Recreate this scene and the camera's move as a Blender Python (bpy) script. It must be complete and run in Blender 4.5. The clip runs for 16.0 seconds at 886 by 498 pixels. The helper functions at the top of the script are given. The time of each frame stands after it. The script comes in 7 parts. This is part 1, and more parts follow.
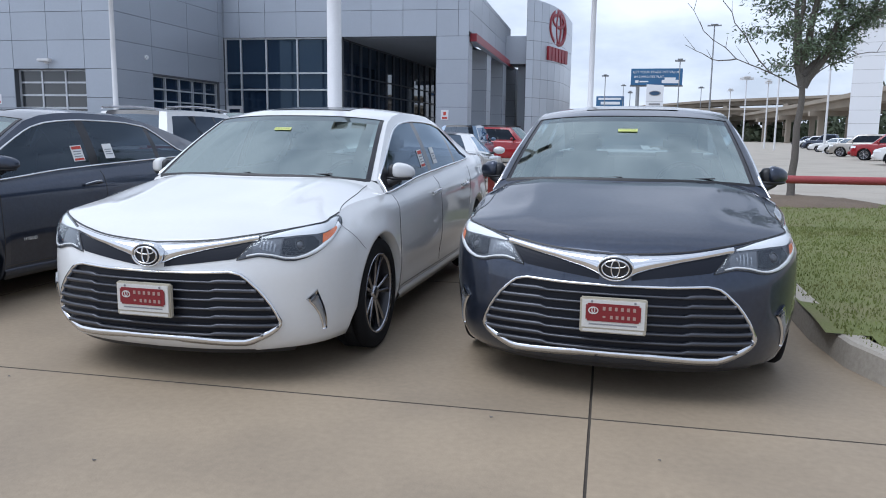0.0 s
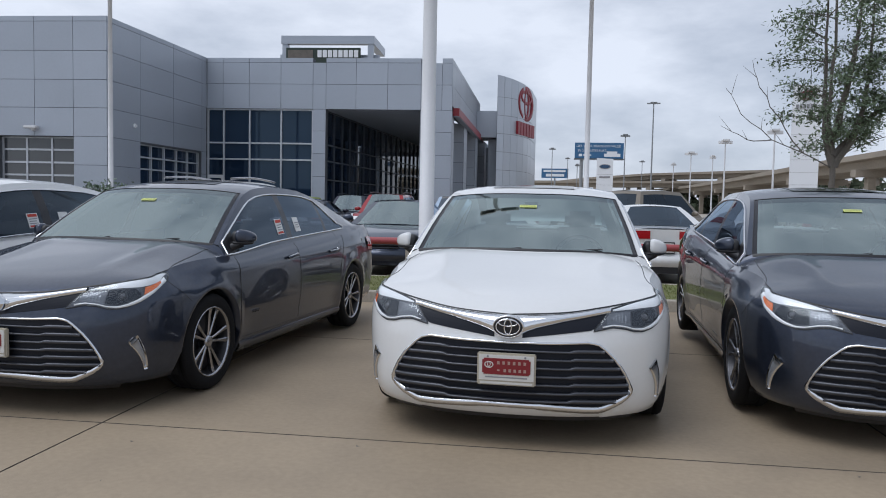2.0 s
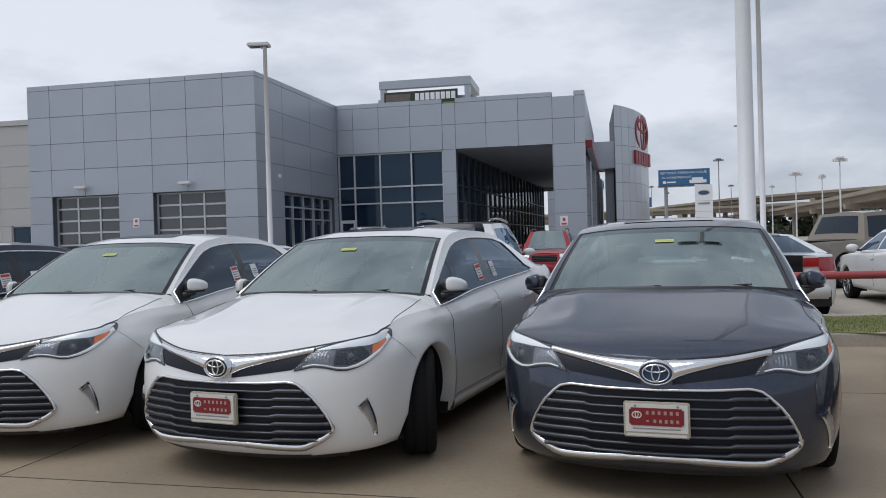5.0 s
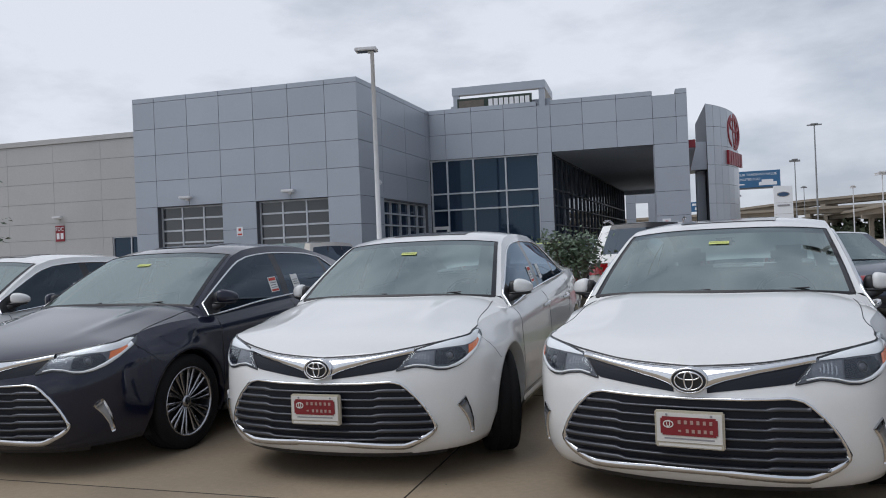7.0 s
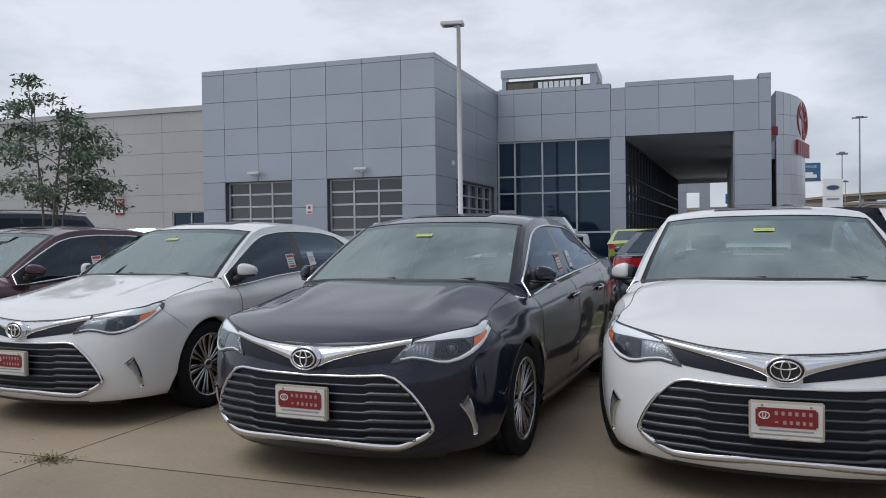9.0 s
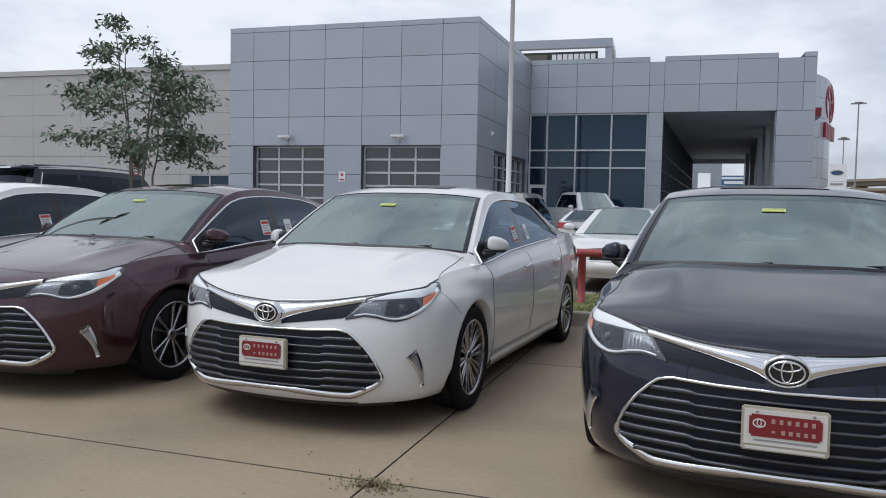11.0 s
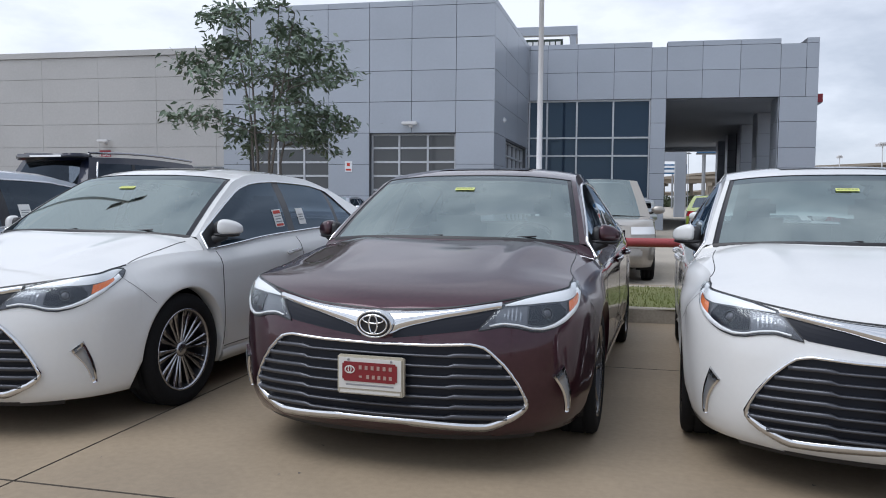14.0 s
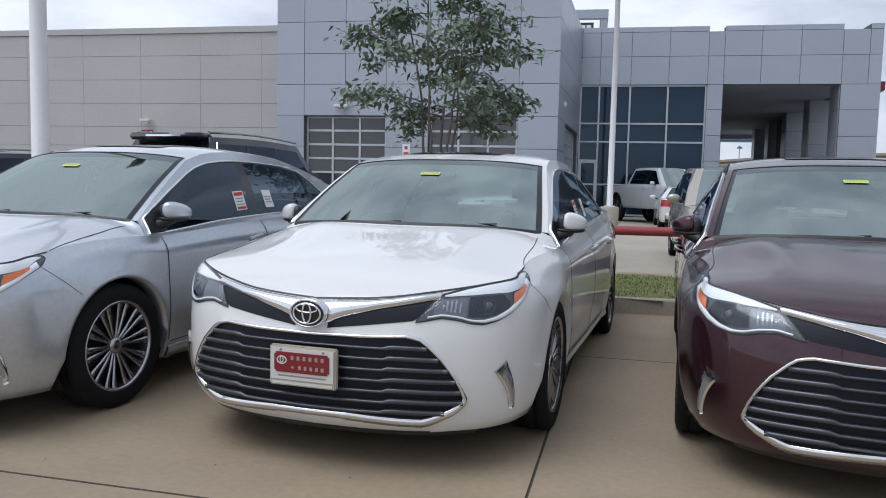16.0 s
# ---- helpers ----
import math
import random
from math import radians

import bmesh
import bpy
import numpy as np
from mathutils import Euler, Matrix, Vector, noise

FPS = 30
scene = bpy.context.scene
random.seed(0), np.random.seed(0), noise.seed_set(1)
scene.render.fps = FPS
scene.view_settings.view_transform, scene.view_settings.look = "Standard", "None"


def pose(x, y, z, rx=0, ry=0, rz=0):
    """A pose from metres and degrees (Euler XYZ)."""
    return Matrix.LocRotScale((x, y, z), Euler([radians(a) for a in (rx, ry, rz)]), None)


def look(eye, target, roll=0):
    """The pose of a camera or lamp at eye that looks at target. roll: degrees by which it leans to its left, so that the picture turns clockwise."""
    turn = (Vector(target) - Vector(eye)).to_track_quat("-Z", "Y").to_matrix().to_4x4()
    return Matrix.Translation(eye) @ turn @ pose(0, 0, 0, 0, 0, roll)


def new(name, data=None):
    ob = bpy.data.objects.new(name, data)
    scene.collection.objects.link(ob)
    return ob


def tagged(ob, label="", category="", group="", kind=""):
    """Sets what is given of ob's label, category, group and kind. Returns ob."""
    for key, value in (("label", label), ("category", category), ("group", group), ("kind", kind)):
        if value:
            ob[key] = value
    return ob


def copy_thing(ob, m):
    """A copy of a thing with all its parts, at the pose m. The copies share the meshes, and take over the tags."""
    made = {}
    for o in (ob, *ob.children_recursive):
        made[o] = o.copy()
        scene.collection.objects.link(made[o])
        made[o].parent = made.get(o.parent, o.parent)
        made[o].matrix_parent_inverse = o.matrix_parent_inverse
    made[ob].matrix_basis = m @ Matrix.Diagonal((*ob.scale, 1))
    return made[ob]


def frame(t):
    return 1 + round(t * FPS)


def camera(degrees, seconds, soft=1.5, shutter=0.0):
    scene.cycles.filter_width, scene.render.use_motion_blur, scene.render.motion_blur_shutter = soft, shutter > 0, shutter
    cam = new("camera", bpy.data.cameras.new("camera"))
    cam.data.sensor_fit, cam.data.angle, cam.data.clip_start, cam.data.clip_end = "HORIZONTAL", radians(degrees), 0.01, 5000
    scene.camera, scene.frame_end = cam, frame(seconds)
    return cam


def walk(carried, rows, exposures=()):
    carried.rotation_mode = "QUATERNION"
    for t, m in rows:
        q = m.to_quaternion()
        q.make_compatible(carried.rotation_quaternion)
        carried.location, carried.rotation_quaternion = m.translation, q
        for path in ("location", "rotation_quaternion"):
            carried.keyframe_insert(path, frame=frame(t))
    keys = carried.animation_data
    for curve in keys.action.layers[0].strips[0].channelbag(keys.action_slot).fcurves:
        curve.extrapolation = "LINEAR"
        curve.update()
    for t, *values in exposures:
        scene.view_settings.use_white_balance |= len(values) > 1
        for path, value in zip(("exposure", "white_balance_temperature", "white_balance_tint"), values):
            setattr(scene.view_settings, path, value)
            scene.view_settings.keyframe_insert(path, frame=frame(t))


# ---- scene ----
cam = camera(60.7, 16.0, 1.0)
PATH = [
    (0, (0.696, 2.127, 1.303), (0.174, 4.034, 1.003), 0.7),
    (0.5, (0.194, 1.86, 1.297), (-0.265, 3.785, 1.003), 0.8),
    (1, (-0.333, 1.683, 1.279), (-0.747, 3.624, 1.034), -0.2),
    (1.5, (-0.853, 1.533, 1.284), (-1.245, 3.489, 1.141), 1.1),
    (2, (-1.335, 1.367, 1.326), (-1.716, 3.327, 1.209), 1.2),
    (2.5, (-1.941, 1.312, 1.319), (-2.402, 3.256, 1.215), -0.6),
    (3, (-2.521, 1.243, 1.302), (-3.017, 3.18, 1.231), -1.2),
    (3.2, (-2.734, 1.222, 1.321), (-3.23, 3.159, 1.264), -0.9),
    (5.3, (-5.116, 1.42, 1.354), (-5.727, 3.324, 1.354), -2.1),
    (5.5, (-5.341, 1.406, 1.357), (-6.016, 3.289, 1.372), -1.9),
    (6, (-5.872, 1.352, 1.36), (-6.615, 3.208, 1.371), -1.7),
    (6.5, (-6.43, 1.388, 1.341), (-7.146, 3.256, 1.343), -2.4),
    (7, (-7.034, 1.411, 1.33), (-7.74, 3.282, 1.338), -2.3),
    (7.5, (-7.603, 1.428, 1.339), (-8.356, 3.281, 1.327), -1.9),
    (8, (-8.207, 1.463, 1.333), (-9.048, 3.278, 1.314), -1.6),
    (8.2, (-8.462, 1.42, 1.328), (-9.301, 3.236, 1.309), -1.2),
    (10.3, (-10.884, 1.66, 1.265), (-11.539, 3.549, 1.205), -1.3),
    (10.5, (-11.135, 1.667, 1.288), (-11.82, 3.544, 1.209), -0.7),
    (11, (-11.767, 1.647, 1.278), (-12.494, 3.507, 1.176), 1.2),
    (11.5, (-12.39, 1.721, 1.253), (-13.155, 3.565, 1.139), 1.6),
    (12, (-12.968, 1.79, 1.254), (-13.745, 3.628, 1.111), 1.2),
    (12.5, (-13.527, 1.784, 1.264), (-14.233, 3.649, 1.11), 1.4),
    (13, (-14.105, 1.858, 1.245), (-14.727, 3.752, 1.086), 0.9),
    (13.5, (-14.689, 1.899, 1.258), (-15.277, 3.807, 1.138), 1.2),
    (14, (-15.248, 1.975, 1.221), (-15.814, 3.89, 1.098), 0.5),
    (14.5, (-15.807, 1.977, 1.242), (-16.449, 3.868, 1.124), -0.9),
    (15, (-16.402, 1.973, 1.217), (-17.08, 3.851, 1.101), 0.1),
    (15.5, (-16.951, 1.95, 1.217), (-17.596, 3.838, 1.073), 1.3),
    (16, (-17.452, 1.991, 1.23), (-18.027, 3.9, 1.065), 1.3),
]
walk(cam, [(t, look(eye, target, roll)) for t, eye, target, roll in PATH], ((0.0, 0.50, 5600, 11), (1.5, 0.21, 5780, 11), (3.0, 0.05, 5940, 11), (5.5, 0.05, 6050, 11), (8.0, 0.00, 6050, 11), (10.5, 0.19, 6050, 11), (12.5, 0.29, 5950, 11), (13.5, 0.40, 5950, 11), (14.5, 0.35, 5900, 11), (16.0, 0.33, 5920, 11)))
WORLD_RADIANCE = 0.95
world = bpy.data.worlds.new("overcast_sky")
scene.world = world
world.use_nodes = True
wn, wl = world.node_tree.nodes, world.node_tree.links
wn.clear()
w_out = wn.new("ShaderNodeOutputWorld")
w_bg = wn.new("ShaderNodeBackground")
w_sky = wn.new("ShaderNodeTexSky")
w_sky.sky_type, w_sky.sun_disc = "NISHITA", False
w_sky.sun_elevation, w_sky.sun_rotation = radians(61), radians(227)
w_co = wn.new("ShaderNodeTexCoord")
w_map = wn.new("ShaderNodeMapping")
w_map.inputs["Scale"].default_value = (1.0, 1.0, 2.6)
w_n1 = wn.new("ShaderNodeTexNoise")
w_n1.inputs["Scale"].default_value, w_n1.inputs["Detail"].default_value, w_n1.inputs["Roughness"].default_value = 3.3, 8, 0.56
w_ramp = wn.new("ShaderNodeValToRGB")
w_ramp.color_ramp.elements[0].position, w_ramp.color_ramp.elements[0].color = 0.34, (0.50, 0.525, 0.565, 1)
w_ramp.color_ramp.elements[1].position, w_ramp.color_ramp.elements[1].color = 0.62, (0.87, 0.872, 0.882, 1)
w_scale = wn.new("ShaderNodeVectorMath")
w_scale.operation = "SCALE"
w_scale.inputs["Scale"].default_value = 0.10
w_mix = wn.new("ShaderNodeMixRGB")
w_mix.inputs["Fac"].default_value = 0.88
wl.new(w_co.outputs["Generated"], w_map.inputs["Vector"])
wl.new(w_map.outputs["Vector"], w_n1.inputs["Vector"])
w_sep = wn.new("ShaderNodeSeparateXYZ")
w_bank = wn.new("ShaderNodeMath")
w_bank.operation, w_bank.inputs[1].default_value, w_bank.inputs[2].default_value = "MULTIPLY_ADD", -0.22, -0.035
w_sum = wn.new("ShaderNodeMath")
w_sum.operation = "ADD"
wl.new(w_co.outputs["Generated"], w_sep.inputs["Vector"])
wl.new(w_sep.outputs["X"], w_bank.inputs[0])
wl.new(w_bank.outputs["Value"], w_sum.inputs[0])
wl.new(w_n1.outputs["Fac"], w_sum.inputs[1])
wl.new(w_sum.outputs["Value"], w_ramp.inputs["Fac"])
wl.new(w_sky.outputs["Color"], w_scale.inputs[0])
wl.new(w_scale.outputs["Vector"], w_mix.inputs["Color1"])
wl.new(w_ramp.outputs["Color"], w_mix.inputs["Color2"])
wl.new(w_mix.outputs["Color"], w_bg.inputs["Color"])
w_bg.inputs["Strength"].default_value = WORLD_RADIANCE
wl.new(w_bg.outputs["Background"], w_out.inputs["Surface"])

sun_data = bpy.data.lights.new("sun", "SUN")
sun_data.energy, sun_data.angle, sun_data.color = 1.2, radians(42), (1.0, 0.97, 0.93)
sun = new("sun", sun_data)
sun.matrix_world = look((-12, -11, 30), (0, 0, 0))

# ---------------------------------------------------------------- materials


def mat(name, color, rough=0.5, metal=0.0, vary=0.0, grain=0.0, scale=8.0, bump=0.0, bump_scale=60.0, coat=0.0, dark=None, rand=0.0, spec=0.5, emit=0.0):
    """A Principled material with two scales of procedural variation."""
    m = bpy.data.materials.new(name)
    m.use_nodes = True
    nt = m.node_tree
    b = nt.nodes["Principled BSDF"]
    b.inputs["Roughness"].default_value, b.inputs["Metallic"].default_value = rough, metal
    b.inputs["Specular IOR Level"].default_value = spec
    b.inputs["Coat Weight"].default_value, b.inputs["Coat Roughness"].default_value = coat, 0.03
    if emit:
        b.inputs["Emission Color"].default_value, b.inputs["Emission Strength"].default_value = (*color, 1), emit
    if not (vary or grain or bump or rand):
        b.inputs["Base Color"].default_value = (*color, 1)
        return m
    co = nt.nodes.new("ShaderNodeTexCoord")
    big = nt.nodes.new("ShaderNodeTexNoise")
    big.inputs["Scale"].default_value, big.inputs["Detail"].default_value = scale * 0.12, 5
    fine = nt.nodes.new("ShaderNodeTexNoise")
    fine.inputs["Scale"].default_value, fine.inputs["Detail"].default_value = scale * 4, 6
    geo = nt.nodes.new("ShaderNodeNewGeometry")
    for n in (big, fine):
        nt.links.new(geo.outputs["Position"], n.inputs["Vector"])
    dk = dark or tuple(c * 0.55 for c in color)
    m1 = nt.nodes.new("ShaderNodeMixRGB")
    m1.inputs["Color1"].default_value, m1.inputs["Color2"].default_value = (*color, 1), (*dk, 1)
    mr = nt.nodes.new("ShaderNodeMapRange")
    mr.inputs["From Min"].default_value, mr.inputs["From Max"].default_value = 0.42, 0.72
    mr.inputs["To Max"].default_value = vary
    nt.links.new(big.outputs["Fac"], mr.inputs["Value"])
    nt.links.new(mr.outputs["Result"], m1.inputs["Fac"])
    hv = nt.nodes.new("ShaderNodeHueSaturation")
    mv = nt.nodes.new("ShaderNodeMapRange")
    mv.inputs["From Min"].default_value, mv.inputs["From Max"].default_value = 0.3, 0.7
    mv.inputs["To Min"].default_value, mv.inputs["To Max"].default_value = 1 - grain, 1 + grain
    nt.links.new(fine.outputs["Fac"], mv.inputs["Value"])
    val = mv.outputs["Result"]
    if rand:
        oi = nt.nodes.new("ShaderNodeObjectInfo")
        r2 = nt.nodes.new("ShaderNodeMapRange")
        r2.inputs["To Min"].default_value, r2.inputs["To Max"].default_value = 1 - rand, 1 + rand
        nt.links.new(oi.outputs["Random"], r2.inputs["Value"])
        mm = nt.nodes.new("ShaderNodeMath")
        mm.operation = "MULTIPLY"
        nt.links.new(val, mm.inputs[0])
        nt.links.new(r2.outputs["Result"], mm.inputs[1])
        val = mm.outputs["Value"]
    nt.links.new(val, hv.inputs["Value"])
    nt.links.new(m1.outputs["Color"], hv.inputs["Color"])
    nt.links.new(hv.outputs["Color"], b.inputs["Base Color"])
    if bump:
        bn = nt.nodes.new("ShaderNodeTexNoise")
        bn.inputs["Scale"].default_value, bn.inputs["Detail"].default_value = bump_scale, 4
        nt.links.new(geo.outputs["Position"], bn.inputs["Vector"])
        bp = nt.nodes.new("ShaderNodeBump")
        bp.inputs["Strength"].default_value, bp.inputs["Distance"].default_value = bump, 0.01
        nt.links.new(bn.outputs["Fac"], bp.inputs["Height"])
        nt.links.new(bp.outputs["Normal"], b.inputs["Normal"])
    return m


def glass(name, tint, gloss=1.0, ior=1.5, sheen=(0.93, 1.0, 0.99)):
    """Thin window glass: tinted see-through with a mirror gloss that grows at grazing angles."""
    m = bpy.data.materials.new(name)
    m.use_nodes = True
    nt = m.node_tree
    nt.nodes.clear()
    out = nt.nodes.new("ShaderNodeOutputMaterial")
    tr = nt.nodes.new("ShaderNodeBsdfTransparent")
    tr.inputs["Color"].default_value = (*tint, 1)
    gl = nt.nodes.new("ShaderNodeBsdfGlossy")
    gl.inputs["Roughness"].default_value = 0.015
    gl.inputs["Color"].default_value = (*(gloss * c for c in sheen), 1)
    fr = nt.nodes.new("ShaderNodeFresnel")
    fr.inputs["IOR"].default_value = ior
    mx = nt.nodes.new("ShaderNodeMixShader")
    nt.links.new(fr.outputs["Fac"], mx.inputs["Fac"])
    nt.links.new(tr.outputs["BSDF"], mx.inputs[1])
    nt.links.new(gl.outputs["BSDF"], mx.inputs[2])
    nt.links.new(mx.outputs["Shader"], out.inputs["Surface"])
    return m


def clear_cover(name, tint, base=0.035):
    """A thin clear cover, see-through from both sides, with gloss at grazing angles."""
    m = glass(name, tint)
    nt = m.node_tree
    mix = next(n for n in nt.nodes if n.type == "MIX_SHADER")
    lw = nt.nodes.new("ShaderNodeLayerWeight")
    lw.inputs["Blend"].default_value = 0.5
    pw = nt.nodes.new("ShaderNodeMath")
    pw.operation, pw.inputs[1].default_value = "POWER", 5.0
    ad = nt.nodes.new("ShaderNodeMath")
    ad.operation, ad.inputs[1].default_value, ad.inputs[2].default_value = "MULTIPLY_ADD", 0.9, base
    nt.links.new(lw.outputs["Facing"], pw.inputs[0])
    nt.links.new(pw.outputs["Value"], ad.inputs[0])
    nt.links.new(ad.outputs["Value"], mix.inputs["Fac"])
    return m


def paint(name, color, metal=0.0, rough=0.35, flake=0.0):
    m = mat(name, color, rough=rough, metal=metal, coat=1.0, vary=0.10, grain=flake, scale=10, spec=0.12)
    return m


P_WHITE = paint("pearl_white_paint", (0.70, 0.70, 0.69), 0.0, 0.4, 0.01)
P_GRAY = paint("dark_gray_metallic_paint", (0.039, 0.049, 0.076), 0.75, 0.36, 0.08)
P_BLACK = paint("blue_black_paint", (0.0045, 0.0070, 0.022), 0.3, 0.3, 0.08)
P_MAROON = paint("maroon_metallic_paint", (0.050, 0.0165, 0.025), 0.7, 0.36, 0.08)
P_SILVER = paint("silver_blue_metallic_paint", (0.50, 0.53, 0.585), 0.75, 0.3, 0.05)
P_SILVERWHITE = paint("silver_white_paint", (0.58, 0.60, 0.63), 0.3, 0.3, 0.04)
P_RED = paint("red_paint", (0.28, 0.015, 0.02), 0.0, 0.3)
P_BLUE = paint("slate_blue_paint", (0.10, 0.15, 0.22), 0.4, 0.3, 0.05)
P_GREEN = paint("lime_green_paint", (0.21, 0.27, 0.03), 0.0, 0.3)
P_TAN = paint("tan_metallic_paint", (0.22, 0.19, 0.15), 0.4, 0.3, 0.05)
P_BEIGE = paint("champagne_metallic_paint", (0.40, 0.37, 0.33), 0.5, 0.3, 0.05)
M_CHROME = mat("chrome", (0.75, 0.76, 0.78), 0.08, 1.0)
M_ALLOY = mat("bright_alloy", (0.40, 0.40, 0.42), 0.25, 1.0)
M_ALLOY_DK = mat("dark_alloy", (0.05, 0.05, 0.055), 0.35, 0.6)
M_TYRE = mat("tyre_rubber", (0.010, 0.010, 0.011), 0.85, 0, 0.3, 0.15, 20, 0.15, 80, spec=0.2)
M_TRIM = mat("black_plastic", (0.014, 0.014, 0.016), 0.42, 0, 0, 0.1, 20)
M_GLOSSBLACK = mat("gloss_black", (0.008, 0.008, 0.012), 0.12)
M_GRILLE = mat("grille_black", (0.005, 0.007, 0.014), 0.5, spec=0.3)
M_SLAT = mat("dark_gray_grille_bar", (0.075, 0.078, 0.09), 0.3, 0.5)
M_DARK = mat("wheel_well_black", (0.006, 0.006, 0.006), 0.9)
M_HOUSING = mat("headlight_housing", (0.085, 0.09, 0.105), 0.3, 0.2)
M_FACET = mat("lamp_facet", (0.36, 0.38, 0.41), 0.2, 0.5)
M_BOWL = mat("headlight_bowl", (0.15, 0.16, 0.18), 0.28, 0.4)
M_REFLECT = mat("headlight_reflector", (0.88, 0.89, 0.90), 0.25, 0.1)
M_AMBER = mat("amber_lens", (0.75, 0.16, 0.02), 0.2, coat=1.0)
M_REDLENS = mat("red_tail_lens", (0.35, 0.008, 0.012), 0.15, coat=1.0)
M_LENS = clear_cover("clear_lens", (0.95, 0.96, 0.97))
M_WSHIELD = glass("windshield_glass", (0.30, 0.37, 0.36), 1.0, 3.9, (0.87, 1.0, 0.985))
M_SHADE = glass("shade_band_glass", (0.20, 0.27, 0.31), 0.9, 2.9, (0.86, 0.97, 1.0))
M_SMOKE = mat("smoked_lamp_inset", (0.022, 0.026, 0.036), 0.2, 0.2)
M_PRIVACY = glass("privacy_glass", (0.03, 0.034, 0.045), 1.0, 1.45, (0.66, 0.80, 1.0))
M_SIDEGLASS = glass("tinted_glass", (0.10, 0.12, 0.15), 1.0, 1.65, (0.70, 0.84, 1.0))
M_REARGLASS = glass("lightly_tinted_glass", (0.24, 0.26, 0.27), 1.0, 1.5)
M_INTERIOR = mat("gray_leather", (0.50, 0.50, 0.47), 0.6, 0, 0.1, 0.1, 20)
M_DASH = mat("dash_plastic", (0.17, 0.18, 0.175), 0.6, 0, 0.1, 0.1, 20)
M_YELLOW = mat("pale_yellow_sticker", (0.60, 0.65, 0.20), 0.6)
M_STICKERINK = mat("olive_print", (0.30, 0.33, 0.12), 0.6)
M_PAPER = mat("white_paper", (0.80, 0.80, 0.78), 0.7)
M_INK = mat("printed_gray_ink", (0.25, 0.25, 0.26), 0.7)
M_PYLONMARK = mat("dark_red_sign_face", (0.10, 0.02, 0.02), 0.5)
M_REDINK = mat("printed_red", (0.50, 0.05, 0.03), 0.6)
M_CREAM = mat("cream_plate_frame", (0.43, 0.39, 0.31), 0.45, 0, 0.15, 0.05, 30)
M_PLATE = mat("white_plate", (0.60, 0.59, 0.56), 0.4)
M_LETTER = mat("cream_lettering", (0.36, 0.24, 0.21), 0.5)
M_PLATERED = mat("red_plate_panel", (0.19, 0.013, 0.019), 0.35)
M_EMBLEM_BLUE = mat("blue_emblem", (0.02, 0.06, 0.13), 0.15)

M_CONCRETE = mat("concrete_paving", (0.322, 0.254, 0.174), 0.68, 0, 0.60, 0.07, 7.0, 0.14, 90, dark=(0.185, 0.148, 0.107), rand=0.05)
M_JOINT = mat("dark_joint_sealant", (0.075, 0.062, 0.048), 0.9, 0, 0.3, 0.2, 10)
M_KERB = mat("kerb_concrete", (0.40, 0.36, 0.30), 0.9, 0, 0.4, 0.10, 10, 0.3, 70)
M_LOT = mat("lot_concrete", (0.40, 0.36, 0.30), 0.9, 0, 0.4, 0.08, 4)
M_GRASS = mat("grass_blades", (0.165, 0.195, 0.052), 0.8, 0, 0.45, 0.2, 12, dark=(0.23, 0.20, 0.085))
M_SOIL = mat("turf_soil", (0.140, 0.158, 0.048), 0.95, 0, 0.45, 0.12, 14, 0.3, 60, dark=(0.20, 0.165, 0.09))
M_DIRT = mat("dry_mulch", (0.16, 0.12, 0.085), 0.95, 0, 0.4, 0.3, 20, 0.8, 50)
M_PANEL = mat("gray_metal_panel", (0.38, 0.413, 0.468), 0.35, 0.25, 0.12, 0.02, 3, rand=0.04)
M_PANELGAP = mat("panel_joint", (0.09, 0.098, 0.112), 0.8)
M_TILTUP = mat("beige_wall_panel", (0.45, 0.445, 0.44), 0.8, 0, 0.15, 0.04, 3, 0.1, 40)
M_REVEAL = mat("wall_reveal", (0.30, 0.295, 0.29), 0.9)
M_MULLION = mat("aluminium_frame", (0.52, 0.54, 0.57), 0.45, 0.4)
M_DARKFRAME = mat("dark_aluminium_frame", (0.075, 0.085, 0.105), 0.45, 0.3)
M_BLDGLASS = mat("dark_glazing", (0.010, 0.020, 0.042), 0.03, 0.0, spec=0.55)
M_BLDGLASS.node_tree.nodes["Principled BSDF"].inputs["Specular Tint"].default_value = (0.62, 0.83, 1.0, 1)
M_BAYGLASS = mat("bay_door_glazing", (0.05, 0.055, 0.06), 0.05, 0.0, spec=0.8)
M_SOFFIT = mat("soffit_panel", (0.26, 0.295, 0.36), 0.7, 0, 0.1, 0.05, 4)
M_POLE = mat("white_painted_steel", (0.68, 0.68, 0.69), 0.45, 0, 0.2, 0.03, 10)
M_POLEGRAY = mat("galvanised_steel", (0.28, 0.29, 0.30), 0.5, 0.4, 0.2, 0.05, 10)
M_RAIL = mat("faded_red_paint", (0.33, 0.055, 0.06), 0.5, 0, 0.35, 0.1, 12, dark=(0.24, 0.07, 0.06))
M_SIGNRED = mat("sign_red", (0.24, 0.012, 0.024), 0.4)
M_SIGNBLUE = mat("billboard_blue", (0.035, 0.13, 0.27), 0.5, 0, 0.4, 0.05, 1.0, dark=(0.02, 0.07, 0.18))
M_SIGNWHITE = mat("sign_white", (0.75, 0.76, 0.78), 0.5)
M_SIGNGREEN = mat("led_green", (0.12, 0.25, 0.05), 0.5)
M_DKGREEN = mat("led_dark_green", (0.02, 0.035, 0.025), 0.5)
M_FASCIA = mat("tower_panel", (0.52, 0.55, 0.60), 0.3, 0.4, 0.1, 0.02, 2, rand=0.04)
